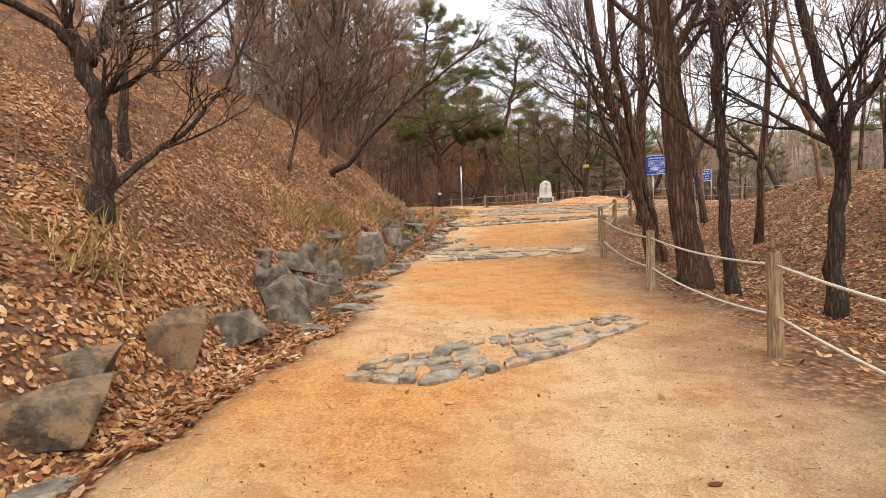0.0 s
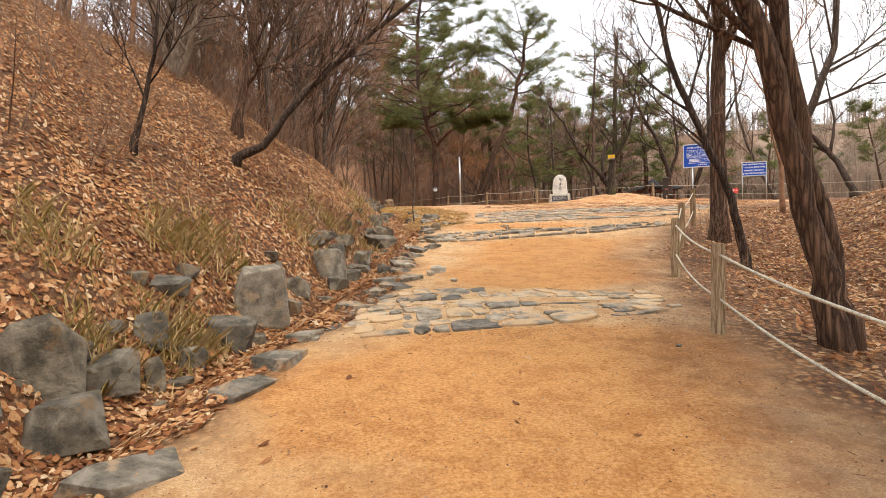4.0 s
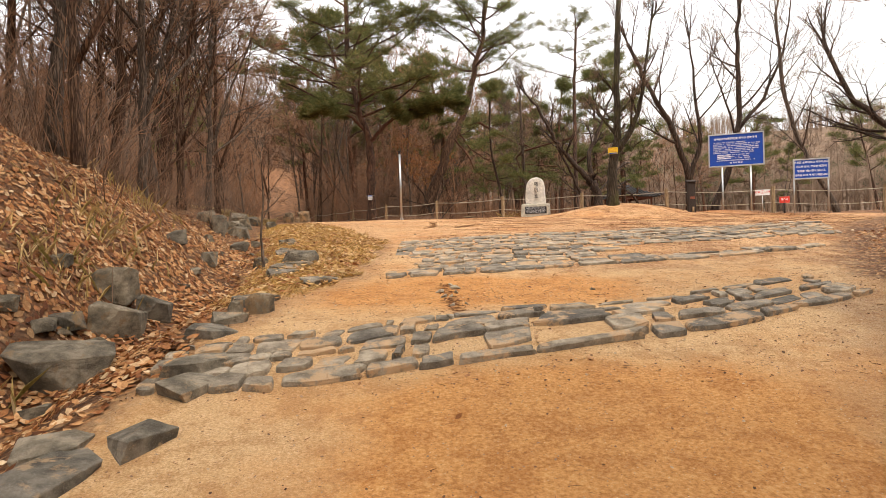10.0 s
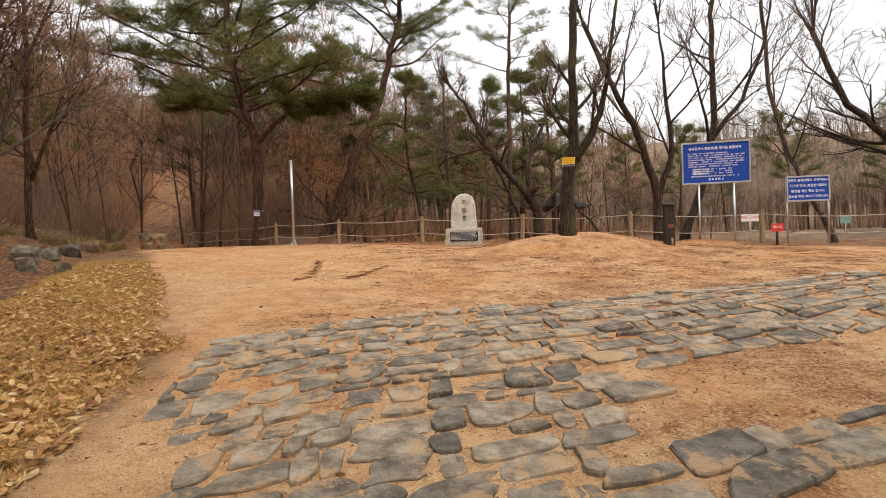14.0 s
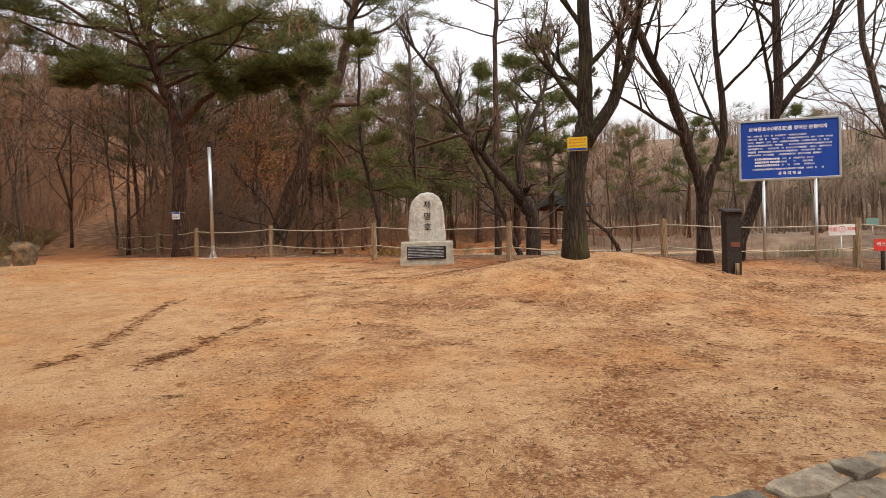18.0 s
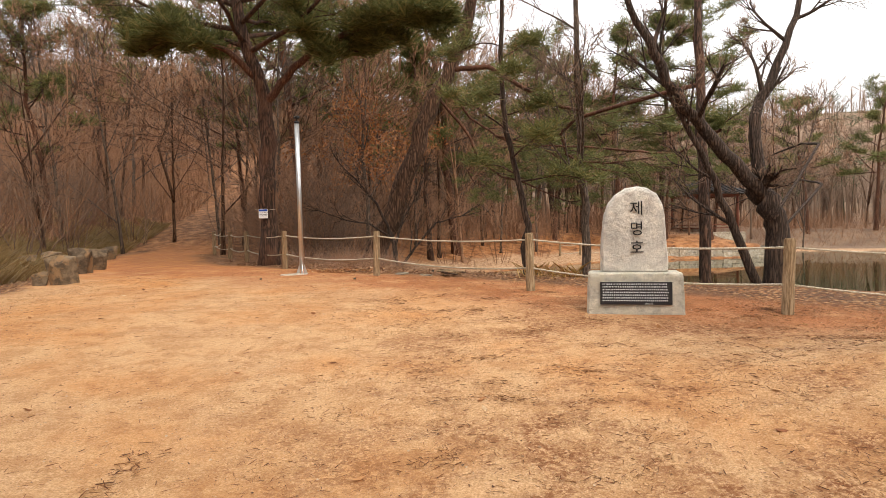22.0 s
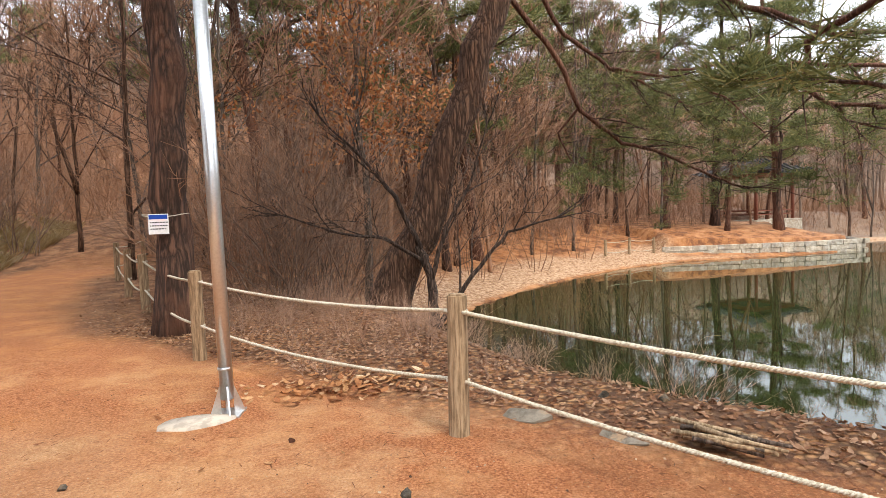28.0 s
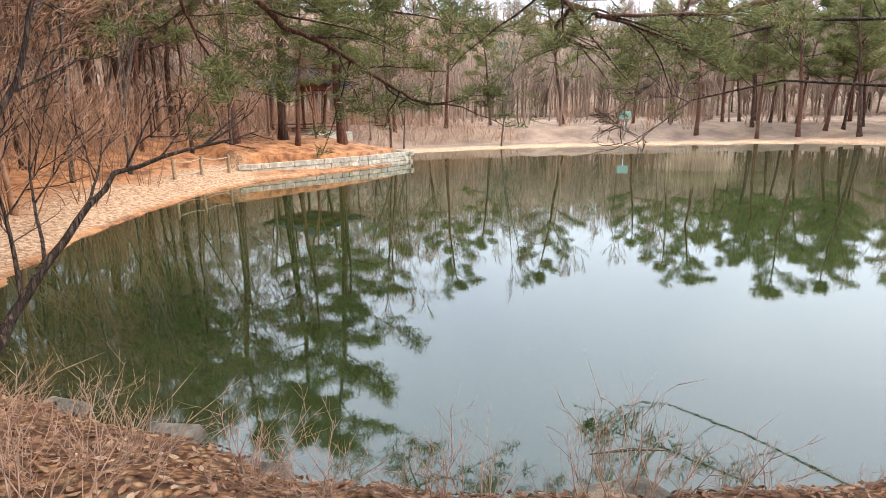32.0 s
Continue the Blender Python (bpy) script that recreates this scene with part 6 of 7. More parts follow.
pine_tree([(2.5, 50.1, gz(2.5, 50.1)), (3.05, 50.0, 5.17), (3.75, 50.0, 7.08), (4.55, 50.14, 8.98), (5.2, 50.23, 10.2), (5.7, 50.3, 12.0), (6.4, 50.4, 14.5), (6.8, 50.5, 17.0)], .31, 18, 51, "leaning pine with thick ridged bark over the pond", first=.74, reach=.36, size=.4, blades=20, tufts=14, hang=(.2, 13), r1=.1, mat=mat_bark_oak,
          extra=[([(5.1, 50.22, 9.8), (6.14, 50.08, 9.85), (7.22, 49.92, 9.13), (8.28, 49.76, 8.56), (9.66, 49.63, 8.05), (11.2, 49.5, 8.1)], .085, 16),
                 ([(4.6, 50.2, 9.0), (5.49, 50.4, 7.95), (5.83, 50.4, 7.13), (6.54, 50.4, 6.59), (7.24, 50.45, 6.41), (8.1, 50.4, 5.95), (8.7, 50.4, 5.75)], .05, 15), ([(5.83, 50.4, 7.2), (5.5, 50.6, 6.8), (5.7, 50.7, 6.4), (6.1, 50.8, 5.95)], .025, 8),
                 ([(4.9, 50.2, 9.4), (5.6, 50.5, 8.4), (6.43, 50.6, 7.85), (7.48, 50.6, 7.35), (8.4, 50.7, 6.9)], .045, 15), ([(6.43, 50.6, 7.85), (7.2, 50.2, 7.6), (8.0, 49.9, 7.2), (8.6, 49.8, 6.6)], .03, 9)])
pine_tree([(6.3, 43.9, gz(6.3, 43.9)), (6.2, 43.9, 4.6), (6.33, 43.91, 5.02), (6.17, 43.94, 5.72), (5.92, 43.98, 6.92), (5.84, 44.03, 7.97), (5.9, 44.1, 10)], .075, 12, 52, "thin crooked dark pine at the pond edge", first=.5, reach=.24, size=.28, blades=20, tufts=11, r1=.04, mat=mat_bark_dark, droop=.06)
pine_tree([(9.9, 44.0, gz(9.9, 44) - .2), (10.0, 44.4, 5.6), (10.25, 45.1, 8.4), (10.4, 45.5, 11), (10.6, 45.7, 13.5)], .12, 10, 53, "pine at the pond edge with limbs hanging over the water", first=.72, reach=.3, size=.26, blades=18, tufts=9, r1=.06, hang=(.17, 13),
          extra=[([(10.2, 45.0, 8.0), (7.9, 46.5, 7.6), (7.75, 47.6, 7.4), (8.0, 48.0, 6.93), (8.45, 48.0, 6.7), (9.6, 48.0, 6.66), (11.0, 48.0, 6.5)], .05, 16), ([(10.9, 45.5, 7.1), (10.6, 47.2, 6.78), (9.34, 47.2, 6.9), (8.0, 47.2, 7.03), (6.9, 47.2, 7.07), (5.95, 47.3, 7.04)], .04, 5),
                 ([(8.45, 48.0, 6.7), (8.9, 48.5, 6.6), (9.55, 48.7, 6.5), (10.15, 48.8, 6.45)], .025, 15), ([(8.95, 48.0, 6.66), (9.55, 47.7, 6.7), (10.3, 47.5, 6.77), (11.2, 47.4, 6.75)], .025, 15)])

# broad leafless trees on the bank beyond the ditch
for i, (x, y, h, r) in enumerate(((-4.6, 24.0, 8.5, .14), (-4.9, 28.0, 9, .16), (-5.8, 32.0, 9, .15), (-6.6, 36.5, 9.5, .17), (-8.2, 41, 9.5, .17), (-8.6, 30, 10, .18), (-10.5, 47.5, 10, .17), (-3.9, 22.3, 7.5, .09), (-3.6, 26.4, 7.5, .10), (-4.2, 30.2, 8, .11), (-4.9, 34.3, 8, .12), (-5.6, 38.8, 8.5, .12), (-6.6, 43.2, 8.5, .12))):
    random.seed(700 + i)
    z = gz(x, y)
    h *= 1.28
    bare_tree([(x, y, z), (x + rnd(-.2, .4), y + rnd(-.3, .3), z + h * .28), (x + rnd(0, .9), y + rnd(-.5, .5), z + h * .6), (x + rnd(.2, 1.5), y + rnd(-.8, .8), z + h)], r, 8, 700 + i, (mat_bark_oak, mat_bark_grey)[i % 2], (mat_twig_red, mat_twig_grey)[i % 2],
              "spreading leafless tree on the wooded bank", first=.22, density=1.05, reach=.42, fine=.009,
              extra=[([(x + .05, y, z + h * .18), (x + rnd(.6, 1.4), y + rnd(-.5, .5), z + h * .42), (x + rnd(1.4, 2.8), y + rnd(-.8, .8), z + h * .75)], r * .6)])

# oak that keeps its dry leaves
random.seed(91)
oak = bare_tree([(2.0, 53.5, gz(2.0, 53.5)), (2.05, 53.5, 6.0), (1.9, 53.5, 8.0), (2.1, 53.6, 10.2)], .09, 10, 92, mat_bark_grey, mat_twig_red, "small oak that keeps its dry orange leaves", first=.3, depth=2)
rng = np.random.default_rng(9)
count = 2700
cl = rng.integers(0, 26, count)
cxyz = np.stack([rng.normal(.0, 1.3, 26), rng.normal(0, .8, 26), rng.normal(4.6, .8, 26)], 1)
at = cxyz[cl] + rng.normal(0, .3, (count, 3))
shape = np.array([(-.5, 0, 0), (-.2, .2, .03), (.2, .2, .05), (.5, 0, 0), (.2, -.2, .02), (-.2, -.2, .06)])
ob = scatter_mesh("foliage", at[:, 0], at[:, 1], at[:, 2], turned(shape, rng.uniform(0, 6.3, count), rng.uniform(-1.2, 1.2, count), rng.uniform(-1.5, 1.5, count), rng.uniform(.07, .14, count)), mat_oak_leaf, "clinging dry orange oak leaves", "")
ob.parent = oak


# ---- the woods around ----
def stand(models, places, seed, lo, hi, sink=.1, again=False):
    """Sets the models, copied as needed, at the places with random turn and size."""
    random.seed(seed)
    used = set(range(len(models))) if again else set()
    for k, (x, y) in enumerate(places):
        i = k if k < len(models) and not again else random.randrange(len(models))
        s = rnd(lo, hi)
        m = pose(x, y, gz(x, y) - sink, rnd(-3, 3), rnd(-3, 3), rnd(0, 360)) @ Matrix.Diagonal((s, s, s * rnd(.9, 1.12), 1))
        if i in used:
            copy_thing(models[i], m)
        else:
            used.add(i)
            models[i].matrix_world = m
    for i, ob in enumerate(models):
        if i not in used:
            for o in list(ob.children_recursive) + [ob]:
                bpy.data.objects.remove(o)


def places_in(count, box, seed, apart=1.0, keep=None):
    random.seed(seed)
    out, tries = [], 0
    while len(out) < count and tries < count * 60:
        tries += 1
        x, y = rnd(box[0], box[1]), rnd(box[2], box[3])
        if keep and not keep(x, y):
            continue
        if float(shore_distance(np.array([x]), np.array([y]))[0]) < .6:
            continue
        if all((x - a) ** 2 + (y - b2) ** 2 > apart * apart for a, b2 in out):
            out.append((x, y))
    return out


def trail_x(y):
    return float(np.interp(y, [44, 50, 56, 75, 100], [-1.4, -4.2, -6.9, -10.2, -16]))


bare = []
for i in range(7):
    random.seed(100 + i)
    h = 8.5
    lean = (rnd(-.8, .8), rnd(-.8, .8))
    line = [(0, 0, 0), (lean[0] * .25, lean[1] * .25, h * .3), (lean[0] * .5 + rnd(-.2, .2), lean[1] * .6, h * .6), (lean[0], lean[1], h)]
    extra = [([(lean[0] * .2, lean[1] * .2, h * .22), (rnd(-1, 1), rnd(-1, 1), h * .5), (rnd(-1.6, 1.6), rnd(-1.6, 1.6), h * .85)], .07)] if i % 2 else []
    bare.append(bare_tree(line, .066, 6, 100 + i, (mat_bark_oak, mat_bark_grey, mat_twig_red)[i % 3], (mat_twig_red, mat_twig, mat_twig_red)[i % 3], "leafless tree in the brown winter wood", fine=.0115, density=.85, name="bare_tree", group="leafless trees of the wood", first=.15, extra=extra, reach=.46))
hill = places_in(52, (-24, -5.2, 8, 44), 1, 1.4, lambda x, y: x < float(np.interp(y, DY, DX)) - 4.0)
behind = places_in(122, (-36, 10, 50, 112), 2, 1.3, lambda x, y: abs(x - trail_x(y)) > 2.0 and not (x > -2 and y < 58))
shore_n = places_in(48, (4, 44, 70, 104), 3, 1.7, lambda x, y: y > 62 + .1 * x)
shore_n += places_in(34, (3, 26, 65, 92), 33, 1.5, lambda x, y: float(shore_distance(np.array([x]), np.array([y]))[0]) > 3)
shore_e = places_in(90, (40, 96, 28, 100), 4, 1.8, lambda x, y: float(shore_distance(np.array([x]), np.array([y]))[0]) > 9)
right = places_in(20, (7.3, 21, 3.5, 27), 5, 1.6, lambda x, y: x > float(np.interp(y, RY, RX)) + 2.0)
tall = [(-3.9, 55.5), (-2.2, 57.5), (-11.2, 57.5), (-8.9, 62.5), (-6.2, 61.5), (0.3, 55.3), (-9.5, 44.5), (2.2, 60.5), (-3.5, 62.5), (-13, 64), (4.6, 62.5), (-15, 52)]
stand(bare, tall + hill + right, 6, .75, 1.4)
stand(bare, behind + shore_n[:24] + shore_n[48:], 31, .62, 1.2, .1, True)
hazy = []
for i in range(3):
    random.seed(130 + i)
    hazy.append(bare_tree([(0, 0, 0), (rnd(-.2, .2), rnd(-.2, .2), 3), (rnd(-.5, .5), rnd(-.5, .5), 6), (rnd(-.8, .8), rnd(-.8, .8), 8.5)], .09, 7, 130 + i, mat_twig_hazed, mat_twig_hazed, "leafless tree on the far bank in a haze-paled colour", fine=.022, density=.75, group="leafless trees of the far bank", first=.18, reach=.42, depth=2))
random.seed(26)
wood = Bag()
for x, y in shore_n[24:48] + shore_e:
    source = hazy[random.randrange(3)]
    k = rnd(.8, 1.3)
    m = pose(x, y, gz(x, y) - .1, rnd(-3, 3), rnd(-3, 3), rnd(0, 360)) @ Matrix.Diagonal((k, k, k * rnd(.9, 1.12), 1))
    turn = np.array(m)
    for o in source.children:
        co = np.empty(len(o.data.vertices) * 3)
        o.data.vertices.foreach_get("co", co)
        base = len(wood.v)
        wood.v.extend(map(tuple, co.reshape(-1, 3) @ turn[:3, :3].T + turn[:3, 3]))
        wood.f.extend(tuple(base + q for q in f.vertices) for f in o.data.polygons)
for o in [o for ob in hazy for o in list(ob.children) + [ob]]:
    bpy.data.objects.remove(o)
tagged(new("shore_wood", wood.mesh("shore_wood", mat_twig_hazed)), "leafless trees along the far bank in a haze-paled colour", "woods", kind="stuff")

pines = []
for i in range(4):
    random.seed(200 + i)
    h = 10
    lx, ly = rnd(-1.2, 1.2), rnd(-1.2, 1.2)
    pines.append(pine_tree([(0, 0, 0), (lx * .3, ly * .3, h * .35), (lx * .4, ly * .9, h * .65), (lx, ly, h)], .16, 13, 200 + i, "tall pine with layered dark green crown", first=.42, reach=.30, size=.5, blades=19, tufts=12, mat=mat_bark_red if i % 2 else mat_bark_pine, group="pines of the wood"))
pine_places = [(4.2, 61.5), (-6.3, 66), (-.5, 72), (12.5, 72.5), (19.5, 70.8), (22.4, 71), (15, 75), (-13.5, 60), (-17, 70), (26, 78), (-4, 78), (5, 76),
               (-10, 84), (12, 84), (20, 88), (24.5, 40.6 - 8), (30, 26), (38, 22)]
stand(pines, pine_places, 7, .8, 1.2)
stand(pines, [(64, 44), (65, 50), (62, 54), (60, 58), (57.5, 60.5), (63.5, 47), (66, 56), (61, 62), (56, 65), (36, 82), (41, 81), (46, 80), (52, 76), (66, 62), (69, 55), (72, 49), (74, 44), (78, 52), (70, 66), (80, 60), (62, 70), (64, 57), (67, 60), (71, 62), (74, 57), (65, 66), (75, 66), (68, 50), (58, 72)], 27, .95, 1.35, .1, True)
stand(pines, [(5.6, 64), (-3, 70), (3, 68), (12.5, 78), (1, 64.5), (-1.6, 60.5), (16.5, 71.5), (20, 73), (13, 74.5), (22.5, 71)], 8, 1.3, 1.8, .1, True)

# thickets of thin stems
bush = [shrub(300 + i, 2.3, 13, .6, (mat_twig, mat_twig_red, mat_twig_red)[i % 3], .0085, .85, "leafless brown thicket of thin stems", "shrub", 1, "winter thickets", .7) for i in range(4)]
thick = places_in(8, (-.6, 2.2, 51, 57), 11, .6, lambda x, y: y > 45.4 + (3.3 - x) * 1.15 and abs(x - trail_x(y)) > 2.0)
thick += places_in(50, (-20, -6.5, 46, 72), 12, .7, lambda x, y: x < trail_x(y) - 2.6)
thick += places_in(14, (-7, -2.6, 19.5, 40), 13, .7, lambda x, y: x < float(np.interp(y, DY, DX)) - 2.2)
thick += places_in(50, (-8, 12, 58, 76), 14, .8, lambda x, y: abs(x - trail_x(y)) > 2.2 and float(shore_distance(np.array([x]), np.array([y]))[0]) > 4)
thick += places_in(34, (42, 74, 40, 84), 16, 1.5, lambda x, y: float(shore_distance(np.array([x]), np.array([y]))[0]) > 8)
stand(bush, thick, 17, .7, 1.2, .05)
tangle = [shrub(340 + i, 3.0, 10, .7, (mat_twig, mat_twig_red, mat_twig)[i], .0065, .8, "dense tangle of thin leafless branches behind the fence", "shrub", 2, "tangled thickets by the pond", .55, .26) for i in range(3)]
stand(tangle, [(.8, 50.6), (.2, 51.0), (1.3, 51.4), (.4, 52), (1.2, 53.4), (-.9, 52.4), (-.3, 54), (3.0, 57.6), (5.2, 60.8), (7.6, 63.4), (10.4, 66.4), (-1.4, 55.4), (-2.6, 57.6), (.8, 56)], 19, .75, 1.15, .05)


# hills beyond, one mesh of coarse winter trees
def far_wood(count, seed, name, label, green):
    random.seed(seed)
    bag = Bag()
    made = 0
    while made < count:
        a, r = rnd(-1.3, 4.5), 92 + 200 * rnd(0, 1) ** 1.4
        x, y = 8 + math.cos(a) * r, 30 + math.sin(a) * r
        if y < 20 and x < 30:
            continue
        z = gz(x, y)
        h = rnd(7, 12)
        made += 1
        bag.tube([Vector((x, y, z - .3)), Vector((x + rnd(-.6, .6), y + rnd(-.6, .6), z + h * .7))], [.16, .07], 3, False)
        if green:
            for _ in range(16):
                tuft(bag, Vector((x + rnd(-1.8, 1.8), y + rnd(-1.8, 1.8), z + h * rnd(.4, 1))), rnd(1.2, 1.9), 9)
        else:
            for _ in range(40):
                b0 = Vector((x, y, z + h * rnd(.15, .7)))
                d = Vector((rnd(-1, 1), rnd(-1, 1), rnd(.5, 1.6))).normalized()
                e = b0 + d * h * rnd(.2, .42)
                s = d.orthogonal().normalized() * .075
                k = len(bag.v)
                bag.v.extend((tuple(b0 - s), tuple(b0 + s), tuple(e)))
                bag.f.append((k, k + 1, k + 2))
    ob = new(name, bag.mesh(name, mat_needle_far if green else mat_twig_hazed))
    return tagged(ob, label, "woods", kind="stuff")


far_wood(8500, 61, "far_wood", "hazy brown winter wood on the far hills", False)
far_wood(520, 62, "far_pine_wood", "green pines among the bare wood of the far hills", True)
random.seed(77)
bank = [(rnd(-.4, .4) + 2.6 + k * .14, 47.9 - k * .13 + rnd(-.9, .6)) for k in range(0, 26, 3)] + [(2.3, 47.4), (2.8, 46.6), (3.4, 47.3), (3.1, 48.2), (4.1, 47.2), (1.6, 47.6), (2.2, 48.6), (3.0, 49.0), (1.2, 48.6), (4.2, 46.6), (4.7, 46.4), (5.4, 46.0), (6.2, 45.4), (7.0, 44.8), (5.2, 45.7), (2.1, 46.2), (3.7, 45.9), (.9, 47.9), (6.7, 43.5), (7.4, 43.7), (3.8, 48.4), (2.6, 50.4), (1.8, 49.6), (8.6, 43.6)]
stand(weeds, bank, 18, .5, 1.0, .03)


slope_bush = [shrub(360 + i, 1.25, 6, .3, (mat_twig, mat_twig_red, mat_twig)[i], .0042, .8, "small leafless bush of thin twigs on the leafy slope", "shrub", 1, "bushes of the slope", .6) for i in range(3)]
stand(slope_bush, places_in(34, (-8, -2.8, 6, 27), 37, .8, lambda x, y: x < float(np.interp(y, DY, DX)) - 1.3), 38, .6, 1.35, .05)
stand(slope_bush, [(4.75, 16.5), (5.75, 18.5), (6.35, 19.7), (6.95, 20.9), (7.4, 21.9), (6.0, 17.9), (5.3, 17.2), (8.0, 22.6), (4.1, 13.9), (4.5, 15.0), (5.0, 11.0), (6.6, 13.4)], 41, .45, .8, .05, True)
stand(slope_bush, places_in(26, (-6.5, -1.9, 23, 42), 42, .6, lambda x, y: x < float(np.interp(y, DY, DX)) - .9), 43, .6, 1.3, .05, True)
bank_bush = [shrub(370 + i, .6, 12, .35, (mat_twig_red, mat_dry_stem, mat_twig)[i], .0028, .9, "pinkish brown tangle of dry stems on the pond bank", "shrub", 1, "dry bushes of the bank", .8) for i in range(3)]
stand(bank_bush, places_in(26, (.4, 3.6, 46.6, 51.0), 39, .45, lambda x, y: y > 48.4 - x * .5), 40, .6, 1.2, .05)


def undergrowth(name, count, box, seed, lo, hi, mat, label, keep=None, thin=1.0):
    """Thin winter stems that nobody could count, as one mesh."""
    gen = np.random.default_rng(seed)
    x, y = gen.uniform(box[0], box[1], count), gen.uniform(box[2], box[3], count)
    ok = shore_distance(x, y) > .8
    if keep:
        ok &= keep(x, y)
    x, y = x[ok], y[ok]
    k = len(x)
    h, yaw = gen.uniform(lo, hi, k), gen.uniform(0, 6.28, k)
    w = gen.uniform(.006, .016, k) * thin
    q = np.zeros((k, 4, 3))
    side = np.stack([np.cos(yaw), np.sin(yaw)], 1)
    lean = gen.normal(0, .6, (k, 2)) * h[:, None]
    q[:, 0, :2], q[:, 1, :2] = -side * w[:, None], side * w[:, None]
    q[:, 2, :2] = lean + side * w[:, None] * .4
    q[:, 3, :2] = lean - side * w[:, None] * .4
    q[:, 2, 2] = q[:, 3, 2] = h
    scatter_mesh(name, x, y, ground_z(x, y) - .05, q, mat, label, "undergrowth")


undergrowth("undergrowth", 70000, (-36, 12, 52, 108), 71, .5, 2.4, mat_twig_red, "greyish brown undergrowth of thin stems on the wooded hillside", lambda x, y: (np.abs(x - np.interp(y, [44, 50, 56, 75, 100], [-1.4, -4.2, -6.9, -10.2, -16])) > np.where(y < 66, 4.2, 2.2)) & (shore_distance(x, y) > 6))
undergrowth("undergrowth", 12000, (-22, -3, 21, 42), 72, .3, 1.0, mat_twig_grey, "brown undergrowth of thin stems behind the bank", lambda x, y: x < np.interp(y, DY, DX) - 2.2 + (y < 30) * -1.2)
undergrowth("dead_twigs", 4500, (-9, -1.2, 5, 30), 74, .08, .6, mat_twig, "dead thin twigs and stems standing among the leaves of the slope", lambda x, y: (x < np.interp(y, DY, DX) - .5) & (wobble(x, y, 1.4, 6) > -.15), .3)
undergrowth("undergrowth", 16000, (4, 44, 66, 100), 73, .6, 2.2, mat_twig_red, "grey-brown undergrowth under the trees of the far bank", lambda x, y: shore_distance(x, y) > 5)


# ---- fallen leaves, grass and debris ----
mat_debris = leaf_material("needle_debris", [(0.0, (.09, .034, .014)), (0.5, (.25, .10, .04)), (1.0, (.46, .24, .11))])
mat_gravel = leaf_material("gravel", [(0.0, (.10, .05, .028)), (0.5, (.36, .20, .11)), (1.0, (.72, .54, .36))])
rng = np.random.default_rng(4)
LEAF = np.array([(-.5, 0, .03), (-.2, .22, -.02), (.2, .2, .03), (.5, 0, .10), (.2, -.22, .0), (-.2, -.2, .05)])


def slopes(x, y):
    return (ground_z(x + .1, y) - ground_z(x - .1, y)) / .2, (ground_z(x, y + .1) - ground_z(x, y - .1)) / .2


def leaves(name, x, y, lo, hi, lift, label, mat):
    count = len(x)
    sx, sy = slopes(x, y)
    yaw = rng.uniform(0, 6.28, count)
    pitch = np.arctan(-(sx * np.cos(yaw) + sy * np.sin(yaw))) + rng.normal(0, .28, count)
    roll = np.arctan(-sx * np.sin(yaw) + sy * np.cos(yaw)) + rng.normal(0, .28, count)
    size = rng.uniform(lo, hi, count)
    scatter_mesh(name, x, y, ground_z(x, y) + rng.uniform(.004, lift, count), turned(LEAF, yaw, pitch, roll, size), mat, label, "leaves")


x, y = rng.uniform(-9.5, 1.2, 230000), rng.uniform(1.0, 31, 230000)
near = rng.uniform(0, 1, x.size) < np.clip(1.15 - (np.interp(y, DY, DX) - x) / 9, .25, 1) * np.clip(1.3 - y / 36, .4, 1) * (.4 + .6 * smooth(-.4, .3, wobble(x, y, 1.3, 9)))
keep = (sand_mask(x, y) < .25) & (x < np.interp(y, LY, LX) + .25) & near & (grass_mask(x, y) < rng.uniform(0, 1.9, x.size))
leaves("fallen_leaves", x[keep], y[keep], .055, .115, .05, "thick carpet of dry brown leaves on the slope", mat_leaf)
x, y = rng.uniform(3.0, 15, 70000), rng.uniform(0, 28, 70000)
keep = (sand_mask(x, y) < .15) & (rng.uniform(0, 1, x.size) < np.clip((x - np.interp(y, RY, RX) - .1) / 1.6, .1, .95) * np.clip(1.35 - x / 20, .4, 1))
leaves("fallen_leaves", x[keep], y[keep], .06, .13, .04, "dry brown leaves under the trees beyond the fence", mat_leaf)
x, y = np.concatenate([rng.uniform(-8, 9, 26000), rng.uniform(-1, 9.5, 42000)]), np.concatenate([rng.uniform(40, 58, 26000), rng.uniform(43.5, 51.5, 42000)])
edge = (y - 44.0) + (x - 3.3) * .78
keep = (sand_mask(x, y) < .2) & (shore_distance(x, y) > .05) & ((edge > 1.0) | (x < -2)) & (rng.uniform(0, 1, x.size) < .6)
leaves("fallen_leaves", x[keep], y[keep], .035, .075, .02, "dry leaves on the pond bank", mat_bank_leaf)
x, y = rng.uniform(-3, 14, 1500), rng.uniform(2, 46, 1500)
keep = (sand_mask(x, y) > .3) & (rng.uniform(0, 1, x.size) < .5 + .5 * (y > 42))
leaves("stray_leaves", x[keep], y[keep], .04, .10, .012, "single dry leaves lying on the sand", mat_leaf)
x, y = rng.uniform(-1.8, 1.4, 16000), rng.uniform(22, 36, 16000)
keep = (grass_mask(x, y) > .2) & (rng.uniform(0, 1, x.size) < .35 + .65 * smooth(0, .6, wobble(x, y, .8, 3)))
leaves("fallen_leaves", x[keep], y[keep], .05, .11, .09, "yellowish brown leaves caught in the dry grass", mat_grass_leaf)
x, y = rng.normal(2.35, .42, 240), 45.55 + rng.normal(.1, .2, 240)
